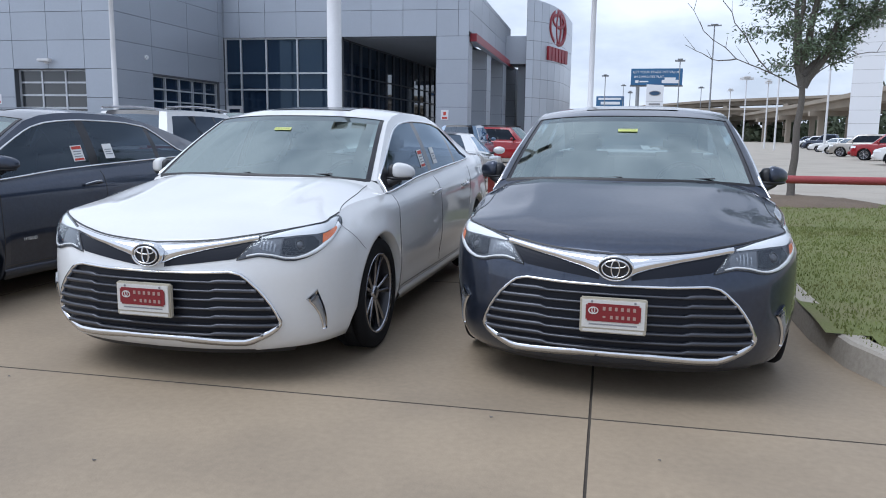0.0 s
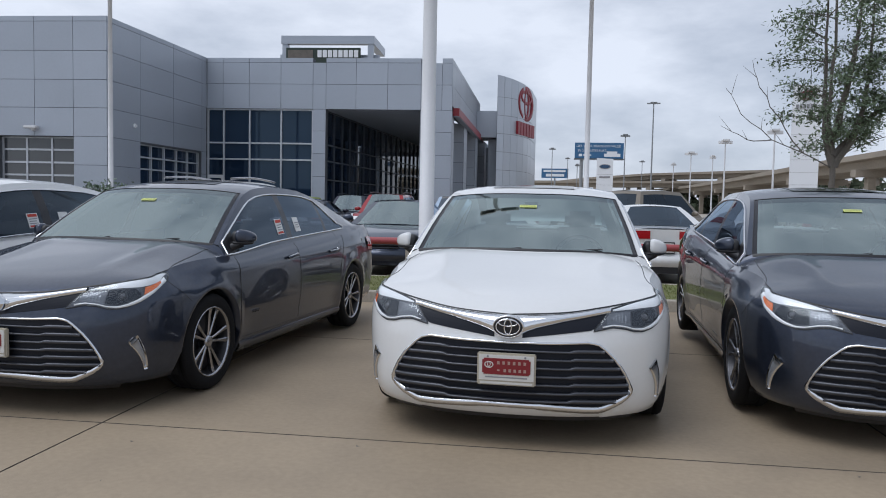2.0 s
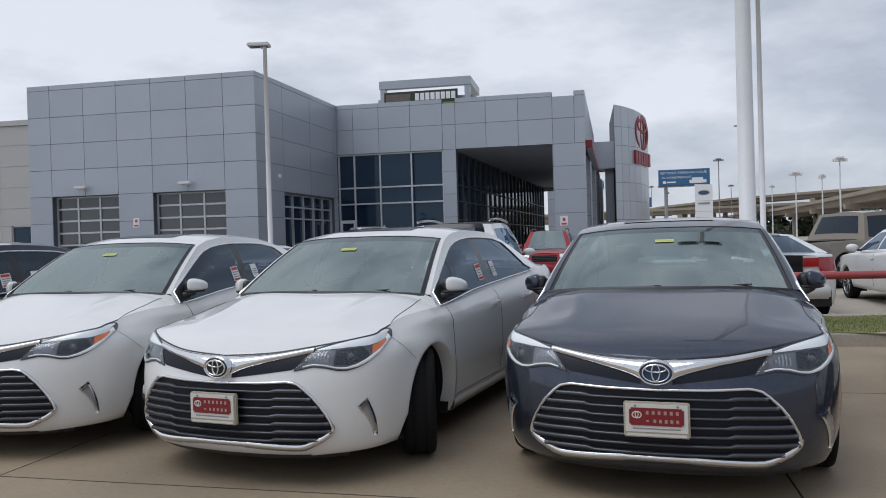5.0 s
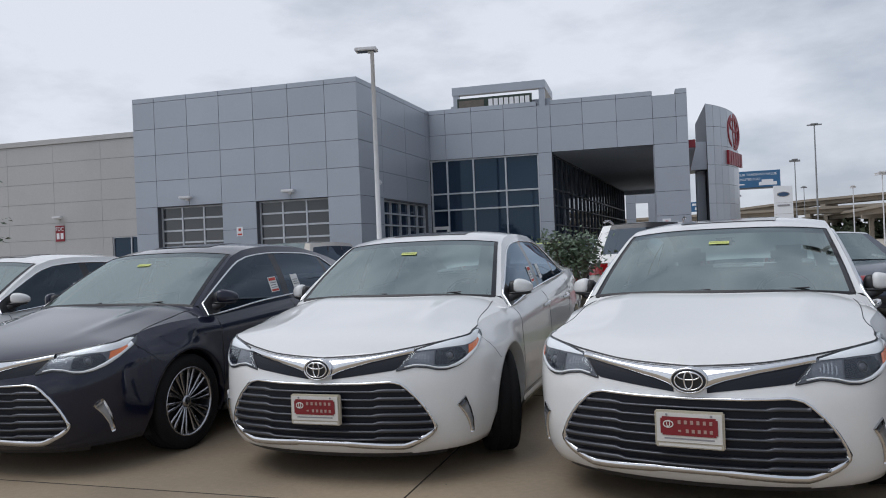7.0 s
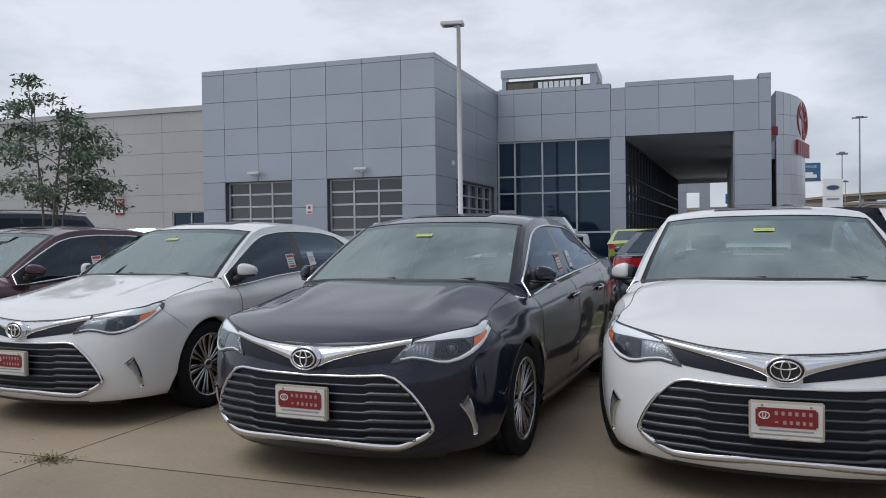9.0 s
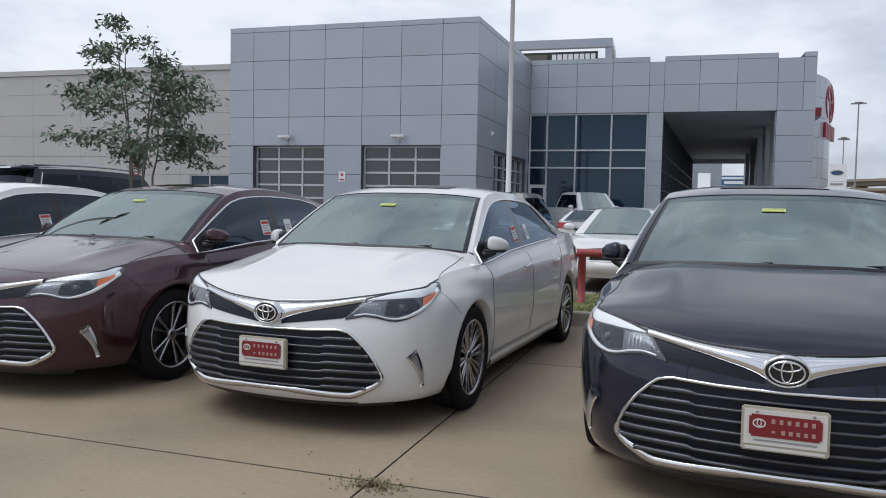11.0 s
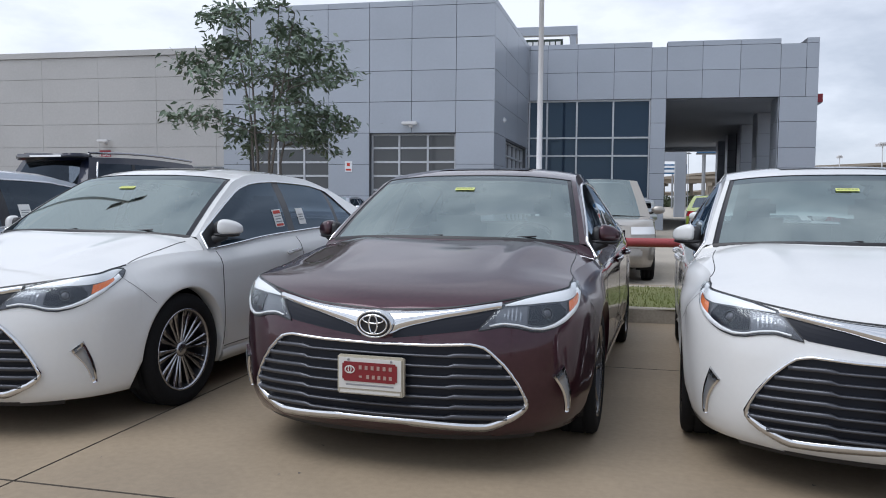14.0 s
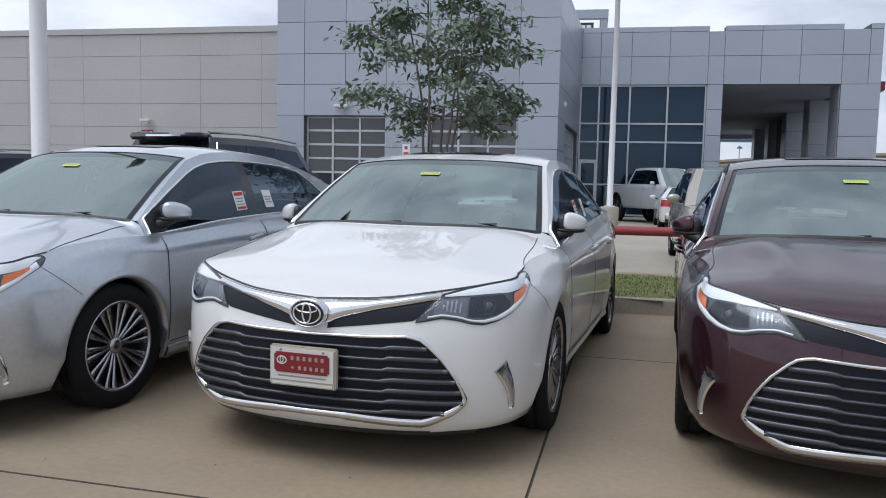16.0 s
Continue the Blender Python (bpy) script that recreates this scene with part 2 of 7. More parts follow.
M_OVERPASS = mat("overpass_concrete", (0.30, 0.26, 0.21), 0.9, 0, 0.4, 0.08, 1.0)
M_BARK = mat("bark", (0.155, 0.138, 0.122), 0.95, 0, 0.4, 0.25, 18, 0.8, 40)
M_LEAF = mat("leaf_green", (0.13, 0.18, 0.12), 0.5, 0, 0.5, 0.25, 10, dark=(0.08, 0.105, 0.072))
M_LEAF_PALE = mat("pale_leaf_green", (0.155, 0.205, 0.125), 0.5, 0, 0.5, 0.25, 10, dark=(0.095, 0.125, 0.078))
M_WEED = mat("dry_weed", (0.17, 0.145, 0.075), 0.8, 0, 0.5, 0.3, 20, dark=(0.09, 0.10, 0.04))
M_FARGREEN = mat("far_trees", (0.05, 0.065, 0.035), 0.9, 0, 0.5, 0.3, 1.5)
M_STAIN = mat("white_line_paint", (0.60, 0.60, 0.57), 0.8, 0, 0.5, 0.1, 12, dark=(0.4, 0.37, 0.3))

# ---------------------------------------------------------------- mesh helpers


def mesh_of(name, verts, faces, smooth=False):
    me = bpy.data.meshes.new(name)
    me.from_pydata([tuple(v) for v in verts], [], [tuple(f) for f in faces])
    if smooth:
        me.polygons.foreach_set("use_smooth", [True] * len(me.polygons))
    me.update()
    return me


def part(name, geo, material, parent=None, label="", smooth=False):
    """One mesh object under a thing or a part. geo: a bmesh, a mesh or (verts, faces)."""
    if isinstance(geo, bmesh.types.BMesh):
        me = bpy.data.meshes.new(name)
        geo.to_mesh(me)
        geo.free()
        if smooth:
            me.polygons.foreach_set("use_smooth", [True] * len(me.polygons))
    elif isinstance(geo, bpy.types.Mesh):
        me = geo
    else:
        me = mesh_of(name, *geo, smooth=smooth)
    if material is not None and not me.materials:
        me.materials.append(material)
    ob = new(name, me)
    if parent is not None:
        ob.parent = parent
    if label:
        ob["label"] = label
    return ob


def thing(name, label, category, m=None, group="", kind=""):
    ob = new(name)
    ob.empty_display_size = 0.2
    if m is not None:
        ob.matrix_basis = m
    return tagged(ob, label, category, group, kind)


def box(x0, x1, y0, y1, z0, z1):
    v = [(x0, y0, z0), (x1, y0, z0), (x1, y1, z0), (x0, y1, z0), (x0, y0, z1), (x1, y0, z1), (x1, y1, z1), (x0, y1, z1)]
    f = [(0, 3, 2, 1), (4, 5, 6, 7), (0, 1, 5, 4), (1, 2, 6, 5), (2, 3, 7, 6), (3, 0, 4, 7)]
    return v, f


def join(*geos):
    V, F = [], []
    for v, f in geos:
        n = len(V)
        V += [tuple(p) for p in v]
        F += [tuple(i + n for i in q) for q in f]
    return V, F


def moved(geo, m):
    v, f = geo
    return [tuple(m @ Vector(p)) for p in v], f


def soft_box(x0, x1, y0, y1, z0, z1, r=0.01, seg=2):
    bm = bmesh.new()
    bmesh.ops.create_cube(bm, size=1, matrix=Matrix.Translation(((x0 + x1) / 2, (y0 + y1) / 2, (z0 + z1) / 2)) @ Matrix.Diagonal((x1 - x0, y1 - y0, z1 - z0, 1)))
    bmesh.ops.bevel(bm, geom=bm.edges[:], offset=r, segments=seg, affect="EDGES")
    return bm


def grid(rows, close=False):
    """Quads between rows of points."""
    n = len(rows[0])
    v = [p for r in rows for p in r]
    f = []
    for i in range(len(rows) - 1):
        for j in range(n if close else n - 1):
            k = (j + 1) % n
            f.append((i * n + j, i * n + k, (i + 1) * n + k, (i + 1) * n + j))
    return v, f


def tube(points, radius, sides=8, taper=None):
    """A round bar along a polyline."""
    pts = [Vector(p) for p in points]
    rows = []
    up = Vector((0.13, 0.21, 0.97)).normalized()
    for i, p in enumerate(pts):
        d = (pts[min(i + 1, len(pts) - 1)] - pts[max(i - 1, 0)]).normalized()
        a = d.cross(up)
        if a.length < 0.05:
            a = d.cross(Vector((1, 0, 0)))
        a.normalize()
        b = d.cross(a)
        r = radius if taper is None else radius + (taper - radius) * i / (len(pts) - 1)
        rows.append([p + (a * math.cos(t) + b * math.sin(t)) * r for t in [2 * math.pi * k / sides for k in range(sides)]])
    v, f = grid(rows, True)
    f.append(tuple(range(sides)))
    f.append(tuple(range(len(v) - sides, len(v)))[::-1])
    return v, f


def cyl(p0, p1, r, sides=16, r1=None):
    return tube([p0, p1], r, sides, r1)


def lathe(profile, sides=40, axis="x"):
    """profile: (radius, offset along the axis)."""
    rows = []
    for r, h in profile:
        row = []
        for k in range(sides):
            a = 2 * math.pi * k / sides
            c, s = r * math.cos(a), r * math.sin(a)
            row.append((h, c, s) if axis == "x" else (c, s, h))
        rows.append(row)
    return grid(rows, True)


def smooth_curve(xs, ys):
    """A monotone cubic through the given points."""
    x, y = np.array(xs, float), np.array(ys, float)
    h, d = np.diff(x), np.diff(y) / np.diff(x)
    m = np.zeros(len(x))
    m[0], m[-1] = d[0], d[-1]
    for i in range(1, len(x) - 1):
        if d[i - 1] * d[i] > 0:
            w1, w2 = 2 * h[i] + h[i - 1], h[i] + 2 * h[i - 1]
            m[i] = (w1 + w2) / (w1 / d[i - 1] + w2 / d[i])

    def f(q):
        if q <= x[0]:
            return float(y[0])
        if q >= x[-1]:
            return float(y[-1])
        i = int(np.searchsorted(x, q)) - 1
        t = (q - x[i]) / h[i]
        return float((1 + 2 * t) * (1 - t) ** 2 * y[i] + t * (1 - t) ** 2 * h[i] * m[i] + t * t * (3 - 2 * t) * y[i + 1] + t * t * (t - 1) * h[i] * m[i + 1])
    return f


def lin(a, b, t):
    return a + (b - a) * t


def smoothstep(a, b, x):
    t = min(1.0, max(0.0, (x - a) / (b - a)))
    return t * t * (3 - 2 * t)


# ---------------------------------------------------------------- the sedan of the front row
# Car space: nose at y = 0, tail at y = 4.96, facing -y, ground at z = 0.

AXLE_F, AXLE_R, WHEEL_R, ARCH_R = 0.972, 3.805, 0.335, 0.372
_k = list(range(10))
_px = smooth_curve(_k, [0, 0.2, 0.38, 0.55, 0.70, 0.82, 0.90, 0.95, 0.975, 0.985])
_py = smooth_curve(_k, [0, 0.008, 0.028, 0.068, 0.13, 0.215, 0.315, 0.42, 0.52, 0.60])
_front = [(0.0, 0.0, 0.0)]
for _i in range(1, 361):
    _t = _i / 40
    _a, _b = _px(_t), _py(_t)
    _front.append((_front[-1][0] + math.hypot((_a - _front[-1][1]) * 0.91, _b - _front[-1][2]), _a, _b))
FRONT_S = _front[-1][0]
_fs, _fx, _fy = (np.array(c) for c in zip(*_front))
_side_w = smooth_curve([0.60, 0.97, 1.6, 2.6, 3.4, 3.8, 4.35], [0.985, 1.0, 0.995, 1.0, 1.0, 0.995, 0.955])
_rear_x = smooth_curve([0, 1, 2, 3, 4, 5], [0.955, 0.915, 0.84, 0.70, 0.40, 0.0])
_rear_y = smooth_curve([0, 1, 2, 3, 4, 5], [4.35, 4.62, 4.77, 4.87, 4.94, 4.96])
REAR_Q = FRONT_S + 3.75
END_Q = REAR_Q + 1.2
_wz = smooth_curve([0.15, 0.22, 0.32, 0.45, 0.60, 0.72, 0.82, 0.90, 1.0, 1.1], [0.83, 0.872, 0.897, 0.912, 0.918, 0.915, 0.905, 0.885, 0.855, 0.83])
_nose = smooth_curve([0.15, 0.20, 0.27, 0.40, 0.58, 0.66, 0.72, 0.77, 0.85, 0.95], [0.075, 0.05, 0.012, 0.0, 0.012, 0.03, 0.055, 0.095, 0.20, 0.33])
_tail = smooth_curve([0.2, 0.35, 0.55, 0.75, 0.95, 1.06], [0.10, 0.02, 0.0, 0.03, 0.06, 0.05])
_top_front = smooth_curve([0, 0.3, 0.5, 0.7, 0.85, 1.0, 1.13, FRONT_S], [0.738, 0.756, 0.782, 0.810, 0.830, 0.845, 0.857, 0.866])
_top_side = smooth_curve([0.60, 0.75, 0.95, 1.15, 1.38, 1.6, 2.0, 2.6, 3.3, 3.9, 4.3, 4.6, 4.96], [0.866, 0.890, 0.910, 0.915, 0.910, 0.918, 0.942, 0.970, 1.003, 1.04, 1.06, 1.062, 1.05])


def outline(q):
    """Share of the half width and y along the plan outline, from the middle of the nose (q = 0) round the flank to the tail."""
    if q <= FRONT_S:
        return float(np.interp(q, _fs, _fx)), float(np.interp(q, _fs, _fy))
    if q <= REAR_Q:
        y = 0.60 + q - FRONT_S
        return _side_w(y), y
    t = (q - REAR_Q) / 1.2 * 5
    return _rear_x(t), _rear_y(t)


def q_at(y):
    return FRONT_S + y - 0.60


def z_top(q):
    q = abs(q)
    return _top_front(q) if q <= FRONT_S else _top_side(outline(q)[1])


def z_low(q):
    q = abs(q)
    y = outline(q)[1]
    base = 0.186 if y < 0.5 else lin(0.186, 0.19, smoothstep(0.5, 1.5, y)) if y < 3.4 else lin(0.20, 0.26, smoothstep(3.6, 4.6, y))
    for axle in (AXLE_F, AXLE_R):
        if abs(y - axle) <= ARCH_R + 1e-6:
            base = max(base, WHEEL_R + math.sqrt(max(0.0, ARCH_R ** 2 - (y - axle) ** 2)))
    return base


def body(q, z):
    """A point of the painted skin."""
    side = -1 if q < 0 else 1
    q = abs(q)
    xf, y = outline(q)
    w = _wz(z)
    top = z_top(q)
    w -= 0.035 * smoothstep(top - 0.09, top + 0.01, z) ** 2 * smoothstep(0.3, 0.8, y)
    w -= 0.065 * smoothstep(0.70, 0.87, z) * smoothstep(0.25, 0.45, y) * (1 - smoothstep(0.62, 1.1, y))
    if 0.5 < y < 4.5:
        for axle in (AXLE_F, AXLE_R):
            r = math.hypot(y - axle, z - WHEEL_R)
            w += 0.014 * math.exp(-((r - ARCH_R) / 0.07) ** 2)
        w += 0.006 * math.exp(-((z - lin(0.80, 0.88, (y - 0.9) / 3.3)) / 0.022) ** 2) * smoothstep(1.0, 1.5, y)
        w -= 0.012 * math.exp(-((z - 0.38) / 0.07) ** 2) * smoothstep(1.3, 1.6, y) * (1 - smoothstep(3.2, 3.4, y))
    y += _nose(z) * (1 - smoothstep(0.0, 0.62, y))
    y -= _tail(z) * smoothstep(4.4, 4.9, y)
    # bumper corner: a soft vertical scoop behind the fog lamp bezel
    return Vector((side * xf * w, y, z))


def skin(q, z, off):
    """A point at a height off above the painted skin."""
    p = body(q, z)
    e = 0.004
    qa, qb = (q - e, q + e) if abs(q) > 2 * e else (-e, e)
    du = (body(qb, z) - body(qa, z)) if qa * qb > 0 else Vector((1, 0, 0))
    dv = body(q, z + e) - body(q, z - e)
    n = du.cross(dv)
    n.normalize()
    return p + n * off


def band(q0, q1, n, lo, hi, rows, off, bulge=0.0, lip=0.0):
    """A patch that follows the skin between two height curves."""
    out = []
    qs = [lin(q0, q1, i / n) for i in range(n + 1)]
    for j in range(rows + 1):
        t = j / rows
        out.append([skin(q, lin(lo(q), hi(q), t), off + bulge * math.sin(math.pi * t)) for q in qs])
    if lip:
        out.insert(0, [skin(q, lo(q), off - lip) for q in qs])
        out.append([skin(q, hi(q), off - lip) for q in qs])
    return grid(out)


def ribbon(path, width, height, base=0.002, closed=False):
    """A raised strip along a path of (q, z) on the skin; width may be a list."""
    n = len(path)
    rows = []
    for i, (q, z) in enumerate(path):
        a = path[(i - 1) % n] if closed or i > 0 else path[i]
        b = path[(i + 1) % n] if closed or i < n - 1 else path[i]
        d = Vector((b[0] - a[0], b[1] - a[1]))
        d.normalize()
        w = (width[i] if isinstance(width, list) else width) / 2
        nx, nz = -d.y * w, d.x * w
        rows.append([skin(q + nx, z + nz, base), skin(q + nx * 0.8, z + nz * 0.8, base + height), skin(q - nx * 0.8, z - nz * 0.8, base + height), skin(q - nx, z - nz, base)])
    if closed:
        rows.append(rows[0])
    v, f = grid(rows)
    if not closed:
        f += [(0, 1, 2, 3), (len(v) - 1, len(v) - 2, len(v) - 3, len(v) - 4)]
    return v, f


def mirror_x(geo):
    v, f = geo
    return [(-p[0], p[1], p[2]) for p in v], [tuple(reversed(q)) for q in f]


def body_regions():
    """The skin below the belt, cut into its panels."""
    cuts = [("bumper", 0.0, FRONT_S, 30), ("fender", q_at(0.60), q_at(1.42), 0), ("front_door", q_at(1.42), q_at(2.52), 12),
            ("rear_door", q_at(2.52), q_at(3.40), 10), ("quarter_panel", q_at(3.40), q_at(4.35), 0), ("rear_bumper", REAR_Q, END_Q, 16)]
    out = {}
    for name, q0, q1, n in cuts:
        if n:
            qs = [lin(q0, q1, i / n) for i in range(n + 1)]
        else:
            axle = AXLE_F if name == "fender" else AXLE_R
            a0, a1 = q_at(axle - ARCH_R), q_at(axle + ARCH_R)
            qs = [q0, a0 - 0.002] if a0 - 0.002 > q0 else [q0]
            qs += [lin(a0, a1, 0.5 - 0.5 * math.cos(math.pi * i / 22)) for i in range(23)]
            m = 4
            qs += [lin(a1 + 0.002, q1, i / m) for i in range(m + 1)]
            if qs[1] <= qs[0]:
                qs = qs[1:]
        rows = []
        heights = [(z_low(q), z_top(q)) for q in qs]
        inner = []
        for q, (lo, hi) in zip(qs, heights):
            p = body(q, lo + 0.0)
            inner.append(Vector((p.x * 0.90, p.y + (0.06 if q < 0.6 else 0), p.z + (0.0 if lo > 0.3 else -0.012))))
        rows.append(inner)
        for j in range(17):
            t = j / 16
            rows.append([body(q, lin(lo, hi, t)) for q, (lo, hi) in zip(qs, heights)])
        out[name] = grid(rows)
    return out


_rail_x = smooth_curve([1.24, 1.40, 1.56, 1.72, 1.88, 2.10, 2.40, 2.90, 3.40, 3.95, 4.30], [0.790, 0.757, 0.722, 0.687, 0.655, 0.632, 0.622, 0.614, 0.625, 0.668, 0.70])
_rail_z = smooth_curve([1.24, 1.40, 1.56, 1.72, 1.88, 2.10, 2.40, 2.90, 3.40, 3.95, 4.30], [0.994, 1.102, 1.202, 1.292, 1.370, 1.420, 1.438, 1.425, 1.343, 1.184, 1.085])


def rail(y):
    return Vector((_rail_x(y), y, _rail_z(y)))


def flank(y, t):
    """A point of the cabin's side, from the belt (t = 0) to the roof rail (t = 1)."""
    a, b = body(q_at(y), z_top(q_at(y))), rail(y)
    p = a.lerp(b, t)
    p.x += 0.022 * math.sin(math.pi * t) * min(1, (b.z - a.z) / 0.3)
    return p


def pane_top(y):
    return 0.87 if y < 3.24 else lin(0.87, 0.18, smoothstep(3.24, 3.74, y))


def across(y, bow, crown, n=16, grow=1.0):
    """A row of points across the car at one rail station; a grow above 1 draws them towards the rails."""
    r = rail(y)
    return [Vector((r.x * a, r.y - bow * (1 - a * a), r.z + crown * (1 - abs(a) ** 3))) for a in [math.copysign(1 - (1 - abs(b)) ** grow, b) for b in [-1 + 2 * i / n for i in range(n + 1)]]]


def bow_at(y):
    return lin(0.14, 0.10, (y - 1.24) / 0.64) if y < 1.88 else lin(0.10, -0.12, smoothstep(1.88, 3.30, y)) if y < 3.30 else lin(-0.12, -0.16, (y - 3.30) / 1.0)


def crown_at(y):
    return lin(0.032, 0.036, (y - 1.24) / 0.64) if y < 1.88 else lin(0.036, 0.044, smoothstep(1.88, 2.4, y))


def split_rows(rows, keep):
    """Faces of a grid chosen by keep(i, j)."""
    n = len(rows[0])
    v = [p for r in rows for p in r]
    f = [(i * n + j, i * n + j + 1, (i + 1) * n + j + 1, (i + 1) * n + j) for i in range(len(rows) - 1) for j in range(n - 1) if keep(i, j)]
    used = sorted({k for q in f for k in q})
    back = {k: i for i, k in enumerate(used)}
    return [v[k] for k in used], [tuple(back[k] for k in q) for q in f]


def oriented(geo, centre):
    """Faces turned to look away from a centre."""
    v, f = geo
    out = []
    for q in f:
        a, b2, c = (Vector(v[q[k]]) for k in (0, 1, 2))
        if (b2 - a).cross(c - a).length < 1e-9 and len(q) > 3:
            b2, c = c, Vector(v[q[3]])
        mid = sum((Vector(v[k]) for k in q), Vector()) / len(q)
        out.append(tuple(reversed(q)) if (b2 - a).cross(c - a).dot(mid - centre) < 0 else tuple(q))
    return v, out


CABIN = Vector((0, 2.7, 0.9))


def make_wheel(style):
    """Meshes of a tyre, a rim and a brake disc; the outer face looks to +x."""
    tyre = lathe([(0.236, -0.088), (0.252, -0.099), (0.29, -0.105), (0.322, -0.096), (WHEEL_R, -0.075), (WHEEL_R, -0.045), (WHEEL_R - 0.006, -0.042), (WHEEL_R - 0.006, -0.034), (WHEEL_R, -0.031),
                  (WHEEL_R, 0.031), (WHEEL_R - 0.006, 0.034), (WHEEL_R - 0.006, 0.042), (WHEEL_R, 0.045), (WHEEL_R, 0.075), (0.322, 0.096), (0.29, 0.105), (0.252, 0.099), (0.236, 0.088)], 48)
    lip = lathe([(0.245, 0.094), (0.242, 0.100), (0.234, 0.096), (0.229, 0.086)], 48)
    barrel = lathe([(0.230, 0.087), (0.224, 0.070), (0.214, 0.02), (0.214, -0.08)], 48)
    spokes = []
    pairs = []
    if style == "multi":
        for k in range(10):
            pairs += [(2 * math.pi * k / 10 + d, 0.0085, 0.0155) for d in (-0.12, 0.12)]
    else:
        for k in range(5):
            pairs += [(2 * math.pi * k / 5 + d, 0.010, 0.015) for d in (-0.20, 0.20)]
    for a, w0, w1 in pairs:
        pts = []
        for r, h, wd in ((0.040, 0.068, w0), (0.12, 0.074, w0 * 1.05), (0.20, 0.080, w1), (0.235, 0.088, w1 * 1.35)):
            skew = 0.0
            pts.append([(h - 0.03, r, -wd), (h - 0.006, r, -wd), (h, r, -wd * 0.5), (h, r, wd * 0.5), (h - 0.006, r, wd), (h - 0.03, r, wd)])
        g = grid(pts)
        spokes.append(moved(g, Matrix.Rotation(a, 4, "X")))
    hub = lathe([(0.046, 0.050), (0.044, 0.072), (0.034, 0.078), (0.028, 0.081), (0.0, 0.081)], 24)
    disc = lathe([(0.205, 0.012), (0.07, 0.014), (0.07, 0.03), (0.0, 0.03)], 32)
    return mesh_of("tyre", *tyre, smooth=True), mesh_of("rim", *lip, smooth=True), mesh_of("rim_barrel", *barrel, smooth=True), mesh_of("spoke", *join(*spokes)), mesh_of("hub_cap", *hub, smooth=True), mesh_of("brake_disc", *disc)


def ellipse_ring(cx, cz, a, b, w, depth, y, n=40):
    rows = []
    for i in range(n + 1):
        t = 2 * math.pi * i / n
        c, s = math.cos(t), math.sin(t)
        rows.append([(cx + a * c, y + depth, cz + b * s), (cx + a * c, y, cz + b * s), (cx + (a - w) * c, y, cz + (b - w) * s), (cx + (a - w) * c, y + depth, cz + (b - w) * s)])
    return grid(rows)


def ellipse_disc(cx, cz, a, b, y, dome=0.0, n=40):
    v = [(cx, y - dome, cz)] + [(cx + a * math.cos(2 * math.pi * i / n), y, cz + b * math.sin(2 * math.pi * i / n)) for i in range(n)]
    return v, [(0, 1 + i, 1 + (i + 1) % n) for i in range(n)]


def grille_top(q):
    a = abs(q)
    return float(np.interp(a, [0, 0.25, 0.43, 0.49, 0.58, 0.645, 0.685], [0.592, 0.595, 0.603, 0.588, 0.505, 0.420, 0.345]))


def grille_low(q):
    a = abs(q)
    return float(np.interp(a, [0, 0.15, 0.42, 0.52, 0.63, 0.685], [0.260, 0.259, 0.244, 0.242, 0.288, 0.328]))


def light_top(q):
    return min(z_top(q) - 0.003, float(np.interp(q, [0.452, 0.545, 0.66, 0.82, 1.02, 1.12, 1.185], [0.666, 0.770, 0.798, 0.827, 0.846, 0.852, 0.846])))


def light_low(q):
    return float(np.interp(q, [0.452, 0.56, 0.63, 0.69, 0.745, 0.81, 0.87, 0.935, 1.0, 1.08, 1.14, 1.185], [0.660, 0.680, 0.672, 0.657, 0.653, 0.665, 0.687, 0.722, 0.756, 0.787, 0.808, 0.838]))


def wing_low(q):
    return float(np.interp(abs(q), [0, 0.07, 0.105, 0.16, 0.30, 0.43, 0.53], [0.626, 0.636, 0.655, 0.674, 0.708, 0.732, 0.750]))


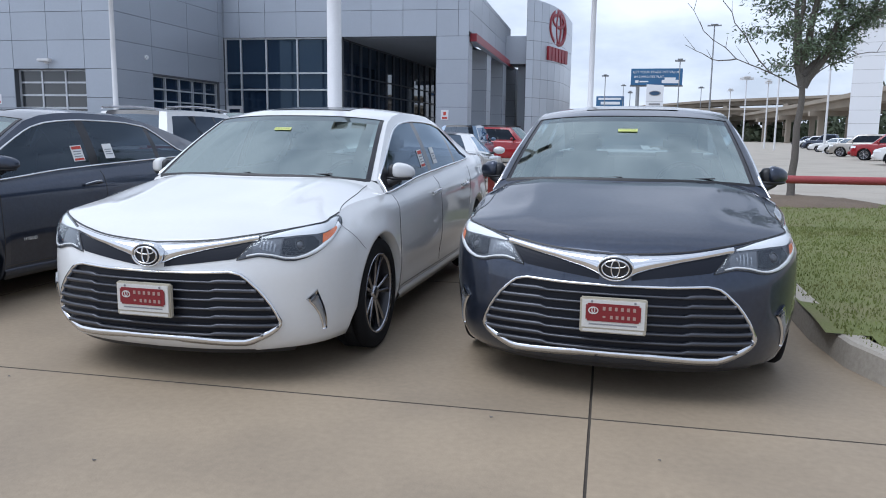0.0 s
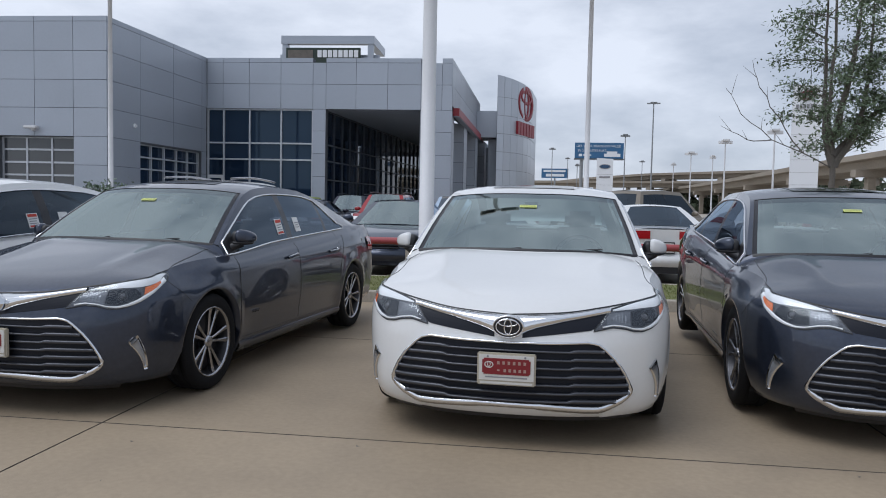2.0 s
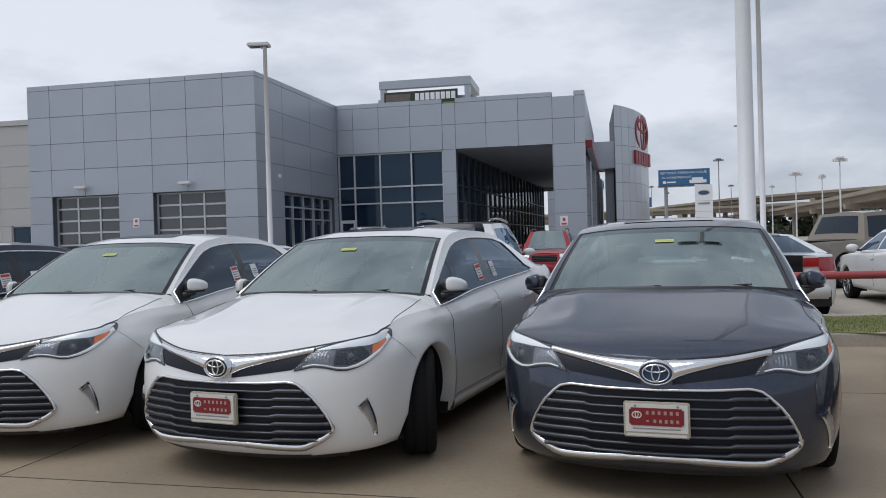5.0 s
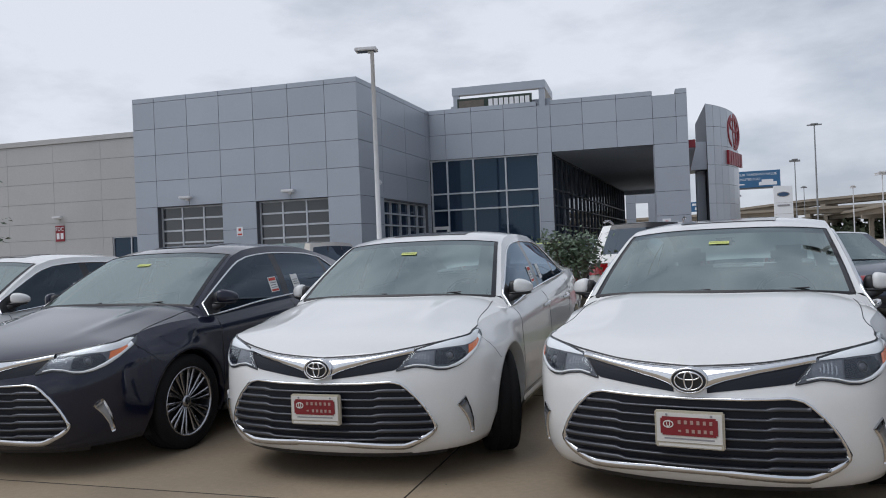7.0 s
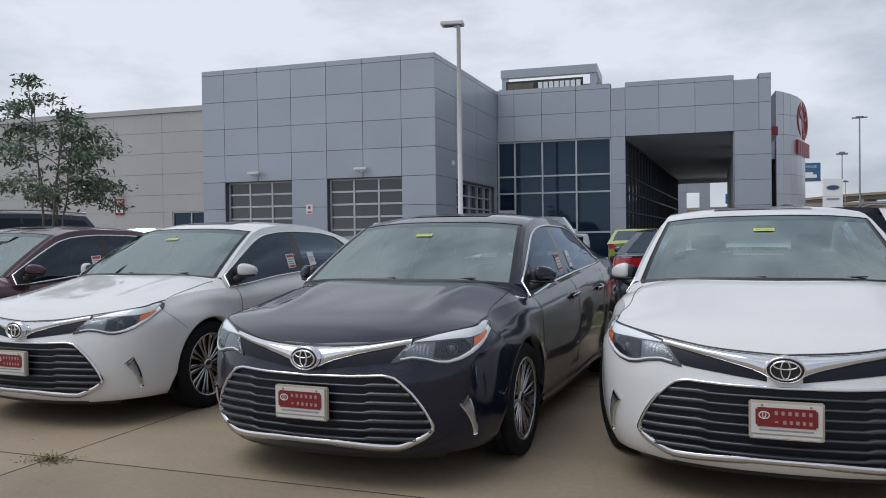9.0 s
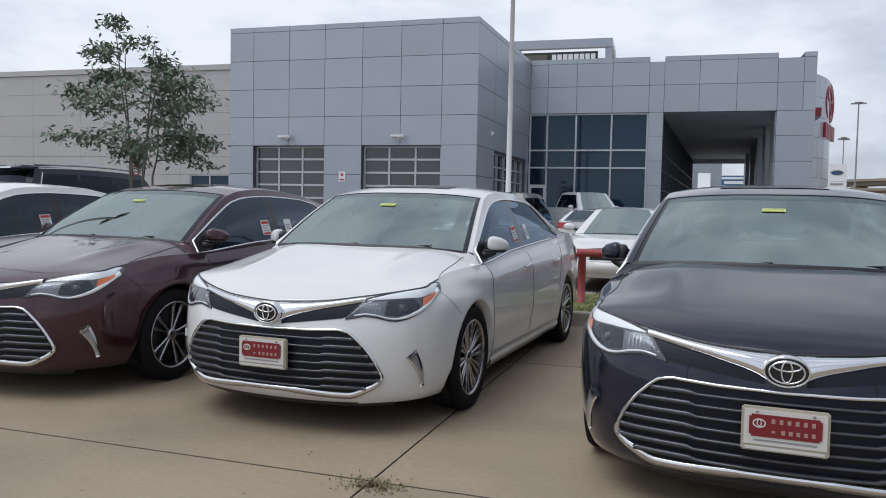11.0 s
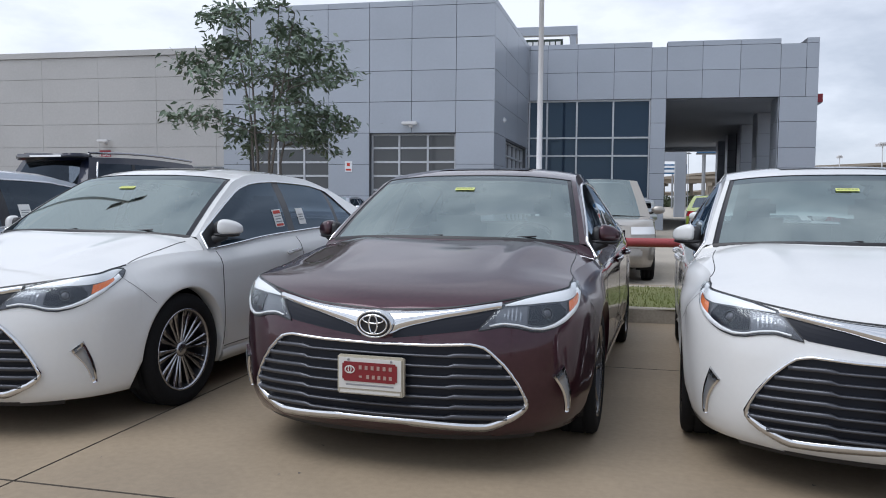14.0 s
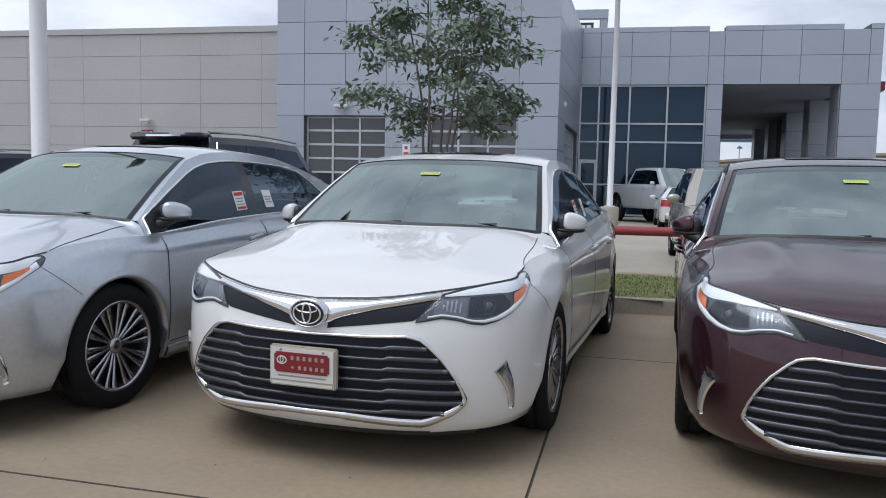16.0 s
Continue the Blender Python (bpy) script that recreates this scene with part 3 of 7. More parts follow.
def build_sedan():
    """The sedan with all its parts; the slots that carry the body colour are set per copy."""
    car = thing("sedan", "white sedan parked nose out in the front row", "car")
    painted = []

    def skin_part(name, geo, label="", smooth=True, parent=car):
        ob = part(name, geo, P_WHITE, parent, label, smooth)
        painted.append(ob)
        return ob

    reg = body_regions()
    bumper = skin_part("front_bumper", join(reg["bumper"], mirror_x(reg["bumper"])))
    skin_part("rear_bumper", join(reg["rear_bumper"], mirror_x(reg["rear_bumper"])))
    doors = {}
    for name in ("fender", "front_door", "rear_door", "quarter_panel"):
        doors[name, 1] = skin_part(name, reg[name])
        doors[name, -1] = skin_part(name, mirror_x(reg[name]))
    # hood
    rows = []
    hood_z = smooth_curve([0.06, 0.13, 0.22, 0.36, 0.6, 0.9, 1.10, 1.24], [0.738, 0.784, 0.824, 0.864, 0.918, 0.976, 1.014, 1.024])
    qs = [FRONT_S * (i / 26) ** 1.15 for i in range(27)] + [q_at(y) for y in (0.66, 0.73, 0.8, 0.88, 0.96, 1.02, 1.08, 1.14, 1.19, 1.236)]

    def hood_point(q, a):
        e = body(q, z_top(q))
        y = e.y - 0.135 * (1 - a * a) * smoothstep(0.66, 1.22, e.y)
        zc = max(hood_z(y), e.z)
        ridge = 0.013 * math.exp(-((abs(a) - 0.60) / 0.08) ** 2) * smoothstep(0.25, 0.7, e.y) * (1 - 0.6 * smoothstep(0.9, 1.22, e.y))
        return Vector((e.x * a, y, e.z + (zc - e.z) * (1 - abs(a) ** lin(2.6, 5.0, smoothstep(0.6, 1.2, e.y))) + ridge))
    for q in qs:
        rows.append([hood_point(q, -1 + i / 20) for i in range(41)])

    def foot_point(a):
        """The line where the hood, the cowl and the fender top meet the pillars."""
        foot, edge = rail(1.24), flank(1.24, 0.0)
        x, sg = abs(a) * edge.x, math.copysign(1, a)
        if x > foot.x:
            p = flank(1.24, (edge.x - x) / max(1e-6, edge.x - foot.x))
            return Vector((sg * p.x, p.y - 0.001, p.z + 0.0005))
        u = x / foot.x
        return Vector((sg * x, foot.y - bow_at(1.24) * (1 - u * u), foot.z + crown_at(1.24) * (1 - u ** 3) - 0.006 * smoothstep(1.0, 0.9, u)))
    rows.append([foot_point(-1 + i / 20) for i in range(41)])
    hood = skin_part("hood", grid(rows))
    edge_y = smooth_curve([0.62, 0.75, 0.90, 1.06, 1.23], [1.0, 0.965, 0.930, 0.900, 0.876])
    for s in (1, -1):
        part("hood_seam", tube([hood_point(q_at(y), edge_y(y) * s) + Vector((0, 0, 0.0005)) for y in [lin(0.62, 1.23, i / 24) for i in range(25)]], 0.0022, 6), M_TRIM, hood)
        part("bumper_seam", ribbon([(lin(1.13, q_at(0.70), i / 8) * s, lin(0.80, 0.650, i / 8)) for i in range(9)], 0.0022, 0.0006, 0.0008), M_TRIM, bumper)
    part("hood_seam", join(*[ribbon([(lin(0.0, FRONT_S, i / 40) * s, z_top(lin(0.0, FRONT_S, i / 40)) - 0.002) for i in range(41)], 0.007, 0.0015, 0.0008) for s in (1, -1)]), M_TRIM, hood)
    # cabin
    ys = [1.24, 1.28, 1.36, 1.44, 1.52, 1.60, 1.70, 1.79, 1.88, 2.02, 2.18, 2.36, 2.46, 2.62, 2.80, 3.00, 3.22, 3.28, 3.38, 3.48, 3.60, 3.74, 3.95, 4.12, 4.30]
    front = [across(y, bow_at(y), crown_at(y), 32, 1.5) for y in [lin(1.24, 1.88, k / 16) for k in range(17)]]
    roof = [across(y, bow_at(y), crown_at(y)) for y in ys if 1.88 <= y <= 3.30] + [across(3.30, -0.12, 0.044)]
    rear = [across(3.30, -0.12, 0.044)] + [across(y, bow_at(y), crown_at(y)) for y in ys if y > 3.30]
    skin_part("roof", grid(roof))
    skin_part("pillar", split_rows(front, lambda i, j: j <= 1))
    skin_part("pillar", split_rows(front, lambda i, j: j >= 30))
    part("glass_border", split_rows(front, lambda i, j: j == 2), M_GLOSSBLACK, car, "black glass border", True)
    part("glass_border", split_rows(front, lambda i, j: j == 29), M_GLOSSBLACK, car, "black glass border", True)
    ws = part("windshield", oriented(split_rows(front, lambda i, j: 3 <= j <= 28 and i < 14), CABIN), M_WSHIELD, car, "greenish clear windshield glass", True)
    part("shade_band", oriented(split_rows(front, lambda i, j: 3 <= j <= 28 and i >= 14), CABIN), M_SHADE, ws, "blue-gray shade band", True)
    skin_part("rear_pillar", split_rows(rear, lambda i, j: j == 0))
    skin_part("rear_pillar", split_rows(rear, lambda i, j: j == 15))
    part("rear_window", oriented(split_rows(rear, lambda i, j: 1 <= j <= 14), CABIN), M_REARGLASS, car, "tinted rear window", True)
    inner = [[Vector((p.x * 0.985, p.y + 0.035, p.z - 0.02)) for p in r] for r in front]
    for c in (4, 26):
        part("pillar_trim", split_rows(inner, lambda i, j: j in (c, c + 1)), M_INTERIOR, car, "light gray inner pillar trim", True)
    edge = [front[i][2] for i in range(len(front))]
    frit = []
    for path in (edge, [front[i][30] for i in range(len(front))]):
        frit.append(tube([p + Vector((0, -0.001, 0.001)) for p in path], 0.003, 6))
    frit.append(tube([p + Vector((0, -0.001, 0.001)) for p in front[-1][2:31]], 0.003, 6))
    part("windshield_trim", join(*frit), M_TRIM, ws)
    # dark cowl at the foot of the windshield
    lower, second = front[0][2:31], front[1][2:31]
    part("cowl", grid([[p + Vector((0, -0.008, -0.02)) for p in lower], [p + Vector((0, -0.002, 0.001)) for p in lower], [p.lerp(q, 0.12) + Vector((0, -0.001, 0.002)) for p, q in zip(lower, second)]]), M_TRIM, car, smooth=True)
    for s in (1, -1):
        ts = [0, 0.07, 0.26, 0.45, 0.64, 0.80, 1.0]
        rows = []
        for y in ys:
            top = pane_top(y)
            tt = [0, 0.07] + [lin(0.07, top, k / 4) for k in (1, 2, 3, 4)] + [1.0]
            rows.append([Vector((p.x * s, p.y, p.z)) for p in (flank(y, t) for t in tt)])

        def is_pane(i, j):
            return 1 <= j <= 4 and 1.44 <= ys[i] and ys[i + 1] <= 3.74

        def in_span(i, a, b):
            return ys[i] >= a - 1e-6 and ys[i + 1] <= b + 1e-6
        skin_part("cabin_side", split_rows(rows, lambda i, j: not is_pane(i, j) and not (1 <= j <= 4 and in_span(i, 1.28, 1.44))))
        for name, a, b in (("front_window", 1.44, 2.36), ("rear_side_window", 2.46, 3.22), ("quarter_window", 3.28, 3.74)):
            w = part(name, oriented(split_rows(rows, lambda i, j: is_pane(i, j) and in_span(i, a, b)), CABIN), M_SIDEGLASS, car, "dark tinted side glass", True)
            if s == 1 and name != "quarter_window":
                red = name == "front_window"
                y0, wd = (2.19, 0.125) if red else (2.56, 0.115)

                def on_pane(t0, t1, lift, a=0.0, b=1.0):
                    return grid([[flank(y0 + wd * k, t) + Vector((lift, 0, 0)) for t in (t0, t1)] for k in (a, b)])
                sheet = part("window_sticker", on_pane(0.17, 0.44, 0.004), M_PAPER, w, "white printed window sticker")
                if red:
                    part("sticker_band", on_pane(0.375, 0.425, 0.006, 0.08, 0.92), M_REDINK, sheet, "red print band")
                    part("sticker_band", on_pane(0.185, 0.22, 0.006, 0.08, 0.92), M_REDINK, sheet, "red print band")
                for k in range(3):
                    t0 = 0.245 + 0.042 * k
                    part("print_line", on_pane(t0, t0 + 0.014, 0.006, 0.12, 0.88 - 0.12 * (k % 2)), M_INK, sheet)
        part("mirror_sail", split_rows(rows, lambda i, j: 1 <= j <= 4 and in_span(i, 1.28, 1.44)), M_TRIM, car, "black mirror sail panel", True)
        for name, a, b in (("door_pillar", 2.36, 2.46), ("rear_door_pillar", 3.22, 3.28)):
            part(name, split_rows(rows, lambda i, j: is_pane(i, j) and in_span(i, a, b)), M_GLOSSBLACK, car, smooth=True)
        loop = [flank(y, 0.07) for y in ys if 1.28 <= y <= 3.74] + [flank(y, pane_top(y)) for y in reversed(ys) if 1.28 <= y <= 3.74]
        loop.append(loop[0])
        part("window_trim", tube([Vector(((p.x + 0.004) * s, p.y, p.z)) for p in loop], 0.0085, 6), M_CHROME, car, "chrome window surround", True)
        # door seams and handles
        for name, y0, z1 in (("front_door", 1.36, 0.90), ("front_door", 2.44, 0.955), ("rear_door", 3.42, 0.985)):
            path = []
            for k in range(15):
                z = lin(0.30, z1, k / 14)
                yy = y0
                if y0 == 3.42:
                    yy = y0 + 0.18 * smoothstep(0.62, 0.98, z)
                    z = lin(0.64, z1, k / 14)
                    yy = y0 + 0.16 * smoothstep(0.64, 0.98, z)
                path.append((q_at(yy) * s, z))
            part("door_seam", ribbon(path, 0.007, 0.001, 0.0012), M_TRIM, doors[name, s])
        part("door_seam", ribbon([(q_at(lin(1.38, 3.30, k / 24)) * s, 0.285) for k in range(25)], 0.006, 0.001, 0.0012), M_TRIM, doors["front_door", s])
        for name, y0 in (("front_door", 2.19), ("rear_door", 3.13)):
            pts = [skin((q_at(y0 + 0.19 * k / 8)) * s, 0.838 + 0.014 * k / 8, 0.006 + 0.032 * math.sin(math.pi * k / 8) ** 0.6) for k in range(9)]
            h = part("door_handle", tube(pts, 0.014, 8), P_WHITE, doors[name, s], smooth=True)
            painted.append(h)
            part("handle_strip", tube([p + Vector((0.006 * s, 0, 0.010)) for p in pts], 0.006, 6), M_CHROME, h, "chrome strip", True)
        # sill and body side moulding
        sill = [[skin(q_at(y) * s, z, o) for z, o in ((0.185, -0.02), (0.19, 0.012), (0.245, 0.016), (0.262, 0.002))] for y in [lin(1.36, 3.42, k / 16) for k in range(17)]]
        painted.append(part("sill", grid(sill), P_WHITE, car, smooth=True))
        # headlight
        n = 36
        sg = s
        def mapq(fn):
            return lambda q: fn(abs(q))
        hl = part("headlight", band(0.454 * sg, 1.183 * sg, n, mapq(light_low), mapq(light_top), 8, 0.003), M_HOUSING, car, "clear headlight with dark housing and amber marker", True)
        # bright brow along the top, widening over the amber marker
        def brow_low(q):
            return light_top(q) - float(np.interp(q, [0.54, 0.68, 0.86, 1.04, 1.15], [0.010, 0.034, 0.052, 0.048, 0.012]))
        part("chrome_brow", band(0.56 * sg, 1.15 * sg, 30, lambda q: brow_low(abs(q)), lambda q: light_top(abs(q)) - 0.007, 2, 0.006, 0.005), M_REFLECT, hl, "", True)
        path = [(q * sg, light_low(q) + 0.012) for q in [lin(0.50, 1.11, i / 34) for i in range(35)]]
        part("chrome_rim", ribbon(path, [lin(0.008, 0.026, smoothstep(0.66, 0.95, abs(q))) for q, z in path], 0.005, 0.004), M_REFLECT, hl, "", True)
        part("reflector_bowl", band(0.525 * sg, 0.665 * sg, 8, lambda q: light_low(abs(q)) + 0.017, lambda q: brow_low(abs(q)) - 0.008, 4, 0.0035, 0.001), M_BOWL, hl, "bright reflector bowl", True)
        for q0, z0, z1 in ((0.558, 0.30, 0.62), (0.574, 0.22, 0.86), (0.592, 0.18, 0.90), (0.610, 0.16, 0.92), (0.630, 0.16, 0.70)):
            part("reflector_facet", band(q0 * sg, (q0 + 0.008) * sg, 2, lambda q: lin(light_low(abs(q)) + 0.017, brow_low(abs(q)) - 0.008, z0), lambda q: lin(light_low(abs(q)) + 0.017, brow_low(abs(q)) - 0.008, z1), 3, 0.0050, 0.003), M_FACET, hl, "bright reflector facet")
        part("lamp_inset", band(0.672 * sg, 0.875 * sg, 14, lambda q: light_low(abs(q)) + 0.026, lambda q: brow_low(abs(q)) - 0.006 - 0.028 * smoothstep(0.83, 0.875, abs(q)), 4, 0.005, 0.002), M_SMOKE, hl, "smoked lamp inset", True)
        for qc, zc, rr in ((0.765, 0.728, 0.027),):
            c = skin(qc * sg, zc, 0.0)
            nrm = (skin(qc * sg, zc, 0.01) - c).normalized()
            ring = lathe([(rr, 0.004), (rr * 0.97, 0.009), (rr * 0.90, 0.009), (rr * 0.86, 0.006)], 20)
            mt = Matrix.Translation(c) @ nrm.to_track_quat("X", "Z").to_matrix().to_4x4()
            part("projector_ring", moved(ring, mt), M_SLAT, hl, "", True)
            ball = lathe([(rr * 0.74, 0.004), (rr * 0.6, 0.009), (rr * 0.3, 0.012), (0.0, 0.013)], 20)
            part("projector", moved(ball, mt), M_HOUSING, hl, "", True)
        part("amber_marker", band(0.895 * sg, 1.055 * sg, 8, lambda q: lin(0.730, 0.790, (abs(q) - 0.895) / 0.16), lambda q: min(lin(0.774, 0.802, (abs(q) - 0.895) / 0.16), brow_low(abs(q)) + 0.004), 3, 0.0095), M_AMBER, hl, "amber side marker", True)
        part("light_lens", oriented(band(0.455 * sg, 1.182 * sg, n, mapq(light_low), mapq(light_top), 6, 0.009, 0.009), Vector((0, 0.9, 0.7))), M_LENS, hl, "", True)
        edge_path = [(q * sg, light_low(q)) for q in [lin(0.454, 1.183, i / 40) for i in range(41)]] + [(q * sg, light_top(q)) for q in [lin(1.175, 0.46, i / 30) for i in range(31)]]
        part("lens_gasket", ribbon(edge_path, 0.006, 0.004, 0.001, True), M_TRIM, hl, "black lamp gasket")
        # fog lamp bezel
        path = [(sg * (lin(0.845, 0.945, t) + 0.016 * math.sin(math.pi * t)), lin(0.472, 0.272, t)) for t in [i / 10 for i in range(11)]]
        fog = part("fog_bezel", ribbon(path, [lin(0.080, 0.026, (i / 10) ** 0.7) for i in range(11)], 0.010, 0.002), M_CHROME, car, "bright running light bezel", True)
        part("fog_lens", ribbon([(q - 0.006 * sg, z) for q, z in path[1:-1]], [lin(0.050, 0.012, (i / 8) ** 0.7) for i in range(9)], 0.003, 0.0125), M_FACET, fog, "", True)
        # mirror: a wedge that tapers outwards over a black foot
        mir = bmesh.new()
        bmesh.ops.create_uvsphere(mir, u_segments=24, v_segments=14, radius=1)
        for v in mir.verts:
            x, y, z = (math.copysign(abs(c) ** 0.62, c) for c in v.co)
            u = 0.5 + 0.5 * x
            v.co = Vector((s * lin(0.846, 0.972, u), 1.425 + 0.055 * u * u + (y * lin(0.072, 0.045, u) if y < 0 else y * 0.040), 1.048 - 0.010 * u + (z * lin(0.064, 0.036, u * u) if z > 0 else z * lin(0.046, 0.030, u))))
        shell = skin_part("door_mirror", mir)
        part("mirror_base", tube([Vector((0.775 * s, 1.37, 0.945)), Vector((0.82 * s, 1.39, 0.972)), Vector((0.89 * s, 1.43, 1.0))], 0.040, 8, 0.026), M_TRIM, shell, "black mirror foot", True)
        inner_end = bmesh.new()
        bmesh.ops.create_uvsphere(inner_end, u_segments=16, v_segments=10, radius=1)
        for v in inner_end.verts:
            x, y, z = (math.copysign(abs(c) ** 0.7, c) for c in v.co)
            v.co = Vector((s * (0.842 + x * 0.034), 1.432 + y * 0.052, 1.035 + z * 0.058))
        part("mirror_inner_end", inner_end, M_TRIM, shell, "black inner end of the mirror", True)
        low = bmesh.new()
        bmesh.ops.create_uvsphere(low, u_segments=16, v_segments=8, radius=1)
        for v in low.verts:
            v.co = Vector((0.880 * s + v.co.x * 0.085, 1.435 + 0.028 * v.co.x * s + v.co.y * 0.058, 1.004 + v.co.z * 0.018))
        part("mirror_underside", low, M_TRIM, shell, "", True)
        part("mirror_glass", moved(lathe([(0.046, 0), (0.0, 0.001)], 20), Matrix.Translation((0.880 * s, 1.492, 1.045)) @ Matrix.Rotation(radians(90), 4, "Z") @ Matrix.Diagonal((1, 1.6, 1, 1))), M_CHROME, shell)
        # tail light
        part("tail_light", band(sg * (REAR_Q + 0.02), sg * (REAR_Q + 0.62), 12, lambda q: lin(0.80, 0.72, (abs(q) - REAR_Q) / 0.6), lambda q: 0.93, 4, 0.006, 0.008), M_REDLENS, car, "red tail light", True)
        # wheel well
        for axle in (AXLE_F, AXLE_R):
            rows = []
            for x in (0.60, 0.86):
                rows.append([(x * s, axle + (ARCH_R + 0.012) * math.cos(a), WHEEL_R + (ARCH_R + 0.012) * math.sin(a)) for a in [radians(-25 + 230 * k / 24) for k in range(25)]])
            part("wheel_well", grid(rows), M_DARK, car, "", True)
            part("wheel_well_wall", ([(0.60 * s, axle - 0.4, 0.2), (0.60 * s, axle + 0.4, 0.2), (0.60 * s, axle + 0.4, 0.75), (0.60 * s, axle - 0.4, 0.75)], [(0, 1, 2, 3)]), M_DARK, car)
    # boot lid
    rows = []
    for q in [q_at(y) for y in (4.0, 4.1, 4.2, 4.3)] + [lin(REAR_Q, END_Q, k / 12) for k in range(13)]:
        e = body(q, z_top(q))
        rows.append([Vector((e.x * a, e.y, e.z + 0.022 * (1 - a * a))) for a in [-1 + k / 8 for k in range(17)]])
    skin_part("boot_lid", grid(rows))
    # sunroof
    part("sunroof", grid([[p + Vector((0, 0, 0.003)) for p in across(y, bow_at(y), crown_at(y))[4:13]] for y in (2.06, 2.22, 2.40, 2.58)]), M_GLOSSBLACK, car, "black sunroof panel", True)
    # lower grille
    grille = part("grille", band(-0.682, 0.682, 60, grille_low, grille_top, 8, 0.003), M_GRILLE, car, "wide black grille with dark horizontal bars")
    for k in range(7):
        zc = 0.556 - 0.0445 * k
        ext = max(a for a in np.linspace(0.2, 0.68, 97) if grille_low(a) + 0.012 < zc < grille_top(a) - 0.010)
        path, n = [], 44
        for i in range(n + 1):
            q = lin(-ext, ext, i / n)
            path.append((q, zc - 0.006 + 0.006 * smoothstep(0.34, 0.355, abs(q)) - 0.006 * smoothstep(0.365, 0.7, abs(q))))
        part("grille_bar", ribbon(path, [0.011 if abs(q) < 0.345 else 0.020 for q, z in path], 0.020, 0.004), M_SLAT, grille, "", True)
    per = [(q, grille_top(q)) for q in np.linspace(-0.66, 0.66, 45)] + [(0.683, 0.350), (0.682, 0.330)] + [(q, grille_low(q)) for q in np.linspace(0.66, -0.66, 45)] + [(-0.682, 0.330), (-0.683, 0.350)]
    wid = [0.013] * 45 + [0.020] * 2 + [0.032 if 0.16 < abs(q) else 0.024 for q in np.linspace(0.66, -0.66, 45)] + [0.020] * 2
    part("grille_frame", ribbon(per, wid, 0.024, 0.0, True), M_CHROME, grille, "chrome grille surround", True)
    # upper grille: chrome wing with dark slots below it
    for s in (1, -1):
        part("upper_grille", band(0.075 * s, 0.535 * s, 24, lambda q: float(np.interp(abs(q), [0.07, 0.115, 0.45, 0.535], [0.617, 0.624, 0.667, 0.742])), lambda q: wing_low(q) + 0.004, 4, 0.0025), M_GRILLE, car, "black slot grille")
    part("chrome_wing", band(-0.545, 0.545, 64, wing_low, lambda q: z_top(q) - 0.010, 6, 0.006, 0.014, 0.008), M_CHROME, car, "chrome wing trim", True)
    # chin
    part("chin_lip", band(-0.80, 0.80, 40, lambda q: 0.150, lambda q: 0.190, 2, -0.02), M_TRIM, car, "black lower lip", True)
    # emblem of plain ellipses
    em = part("emblem", ellipse_disc(0, 0.681, 0.080, 0.056, -0.012, 0.006), M_TRIM, car, "oval chrome-ringed emblem", True)
    part("emblem_ring", ellipse_ring(0, 0.681, 0.085, 0.061, 0.007, 0.05, -0.020), M_CHROME, em, "", True)
    part("emblem_bar", ellipse_ring(0, 0.681, 0.066, 0.046, 0.0055, 0.012, -0.026), M_CHROME, em, "", True)
    part("emblem_bar", ellipse_ring(0, 0.683, 0.022, 0.044, 0.0055, 0.012, -0.028), M_CHROME, em, "", True)
    part("emblem_bar", ellipse_ring(0, 0.703, 0.052, 0.020, 0.0055, 0.012, -0.027), M_CHROME, em, "", True)
    # plate
    pl = part("plate_frame", soft_box(-0.156, 0.156, -0.058, -0.028, 0.372, 0.544, 0.006), M_CREAM, car, "cream dealer plate frame")
    part("plate", box(-0.146, 0.146, -0.062, -0.056, 0.400, 0.535), M_PLATE, pl, "white dealer plate")
    pr = part("plate_panel", soft_box(-0.128, 0.128, -0.066, -0.058, 0.432, 0.518, 0.008), M_PLATERED, pl, "red panel")
    part("plate_mark", ellipse_ring(-0.092, 0.484, 0.024, 0.018, 0.005, 0.003, -0.068), M_PLATE, pr)
    part("plate_mark", ellipse_ring(-0.092, 0.486, 0.009, 0.015, 0.004, 0.003, -0.0685), M_PLATE, pr)
    for x0, x1, z0, z1 in ((-0.056, 0.112, 0.484, 0.507), (-0.020, 0.112, 0.444, 0.466), (-0.050, -0.032, 0.448, 0.462)):
        n = max(1, round((x1 - x0) / 0.026))
        for k in range(n):
            a = lin(x0, x1, (k + 0.5) / n)
            part("letter_bar", box(a - 0.0065, a + 0.0065, -0.0685, -0.065, z0 + 0.003, z1 - 0.003), M_LETTER, pr)
    part("print_line", box(-0.112, 0.112, -0.063, -0.0615, 0.413, 0.420), M_INK, pl)
    part("letter_bar", box(-0.140, 0.140, -0.060, -0.057, 0.379, 0.391), M_PLATE, pl)
    for x in (-0.10, 0.10):
        part("plate_screw", moved(lathe([(0.006, 0.0), (0.005, 0.003), (0.0, 0.004)], 10), Matrix.Translation((x, -0.0622, 0.527)) @ Matrix.Rotation(radians(-90), 4, "Z")), M_INK, pl)
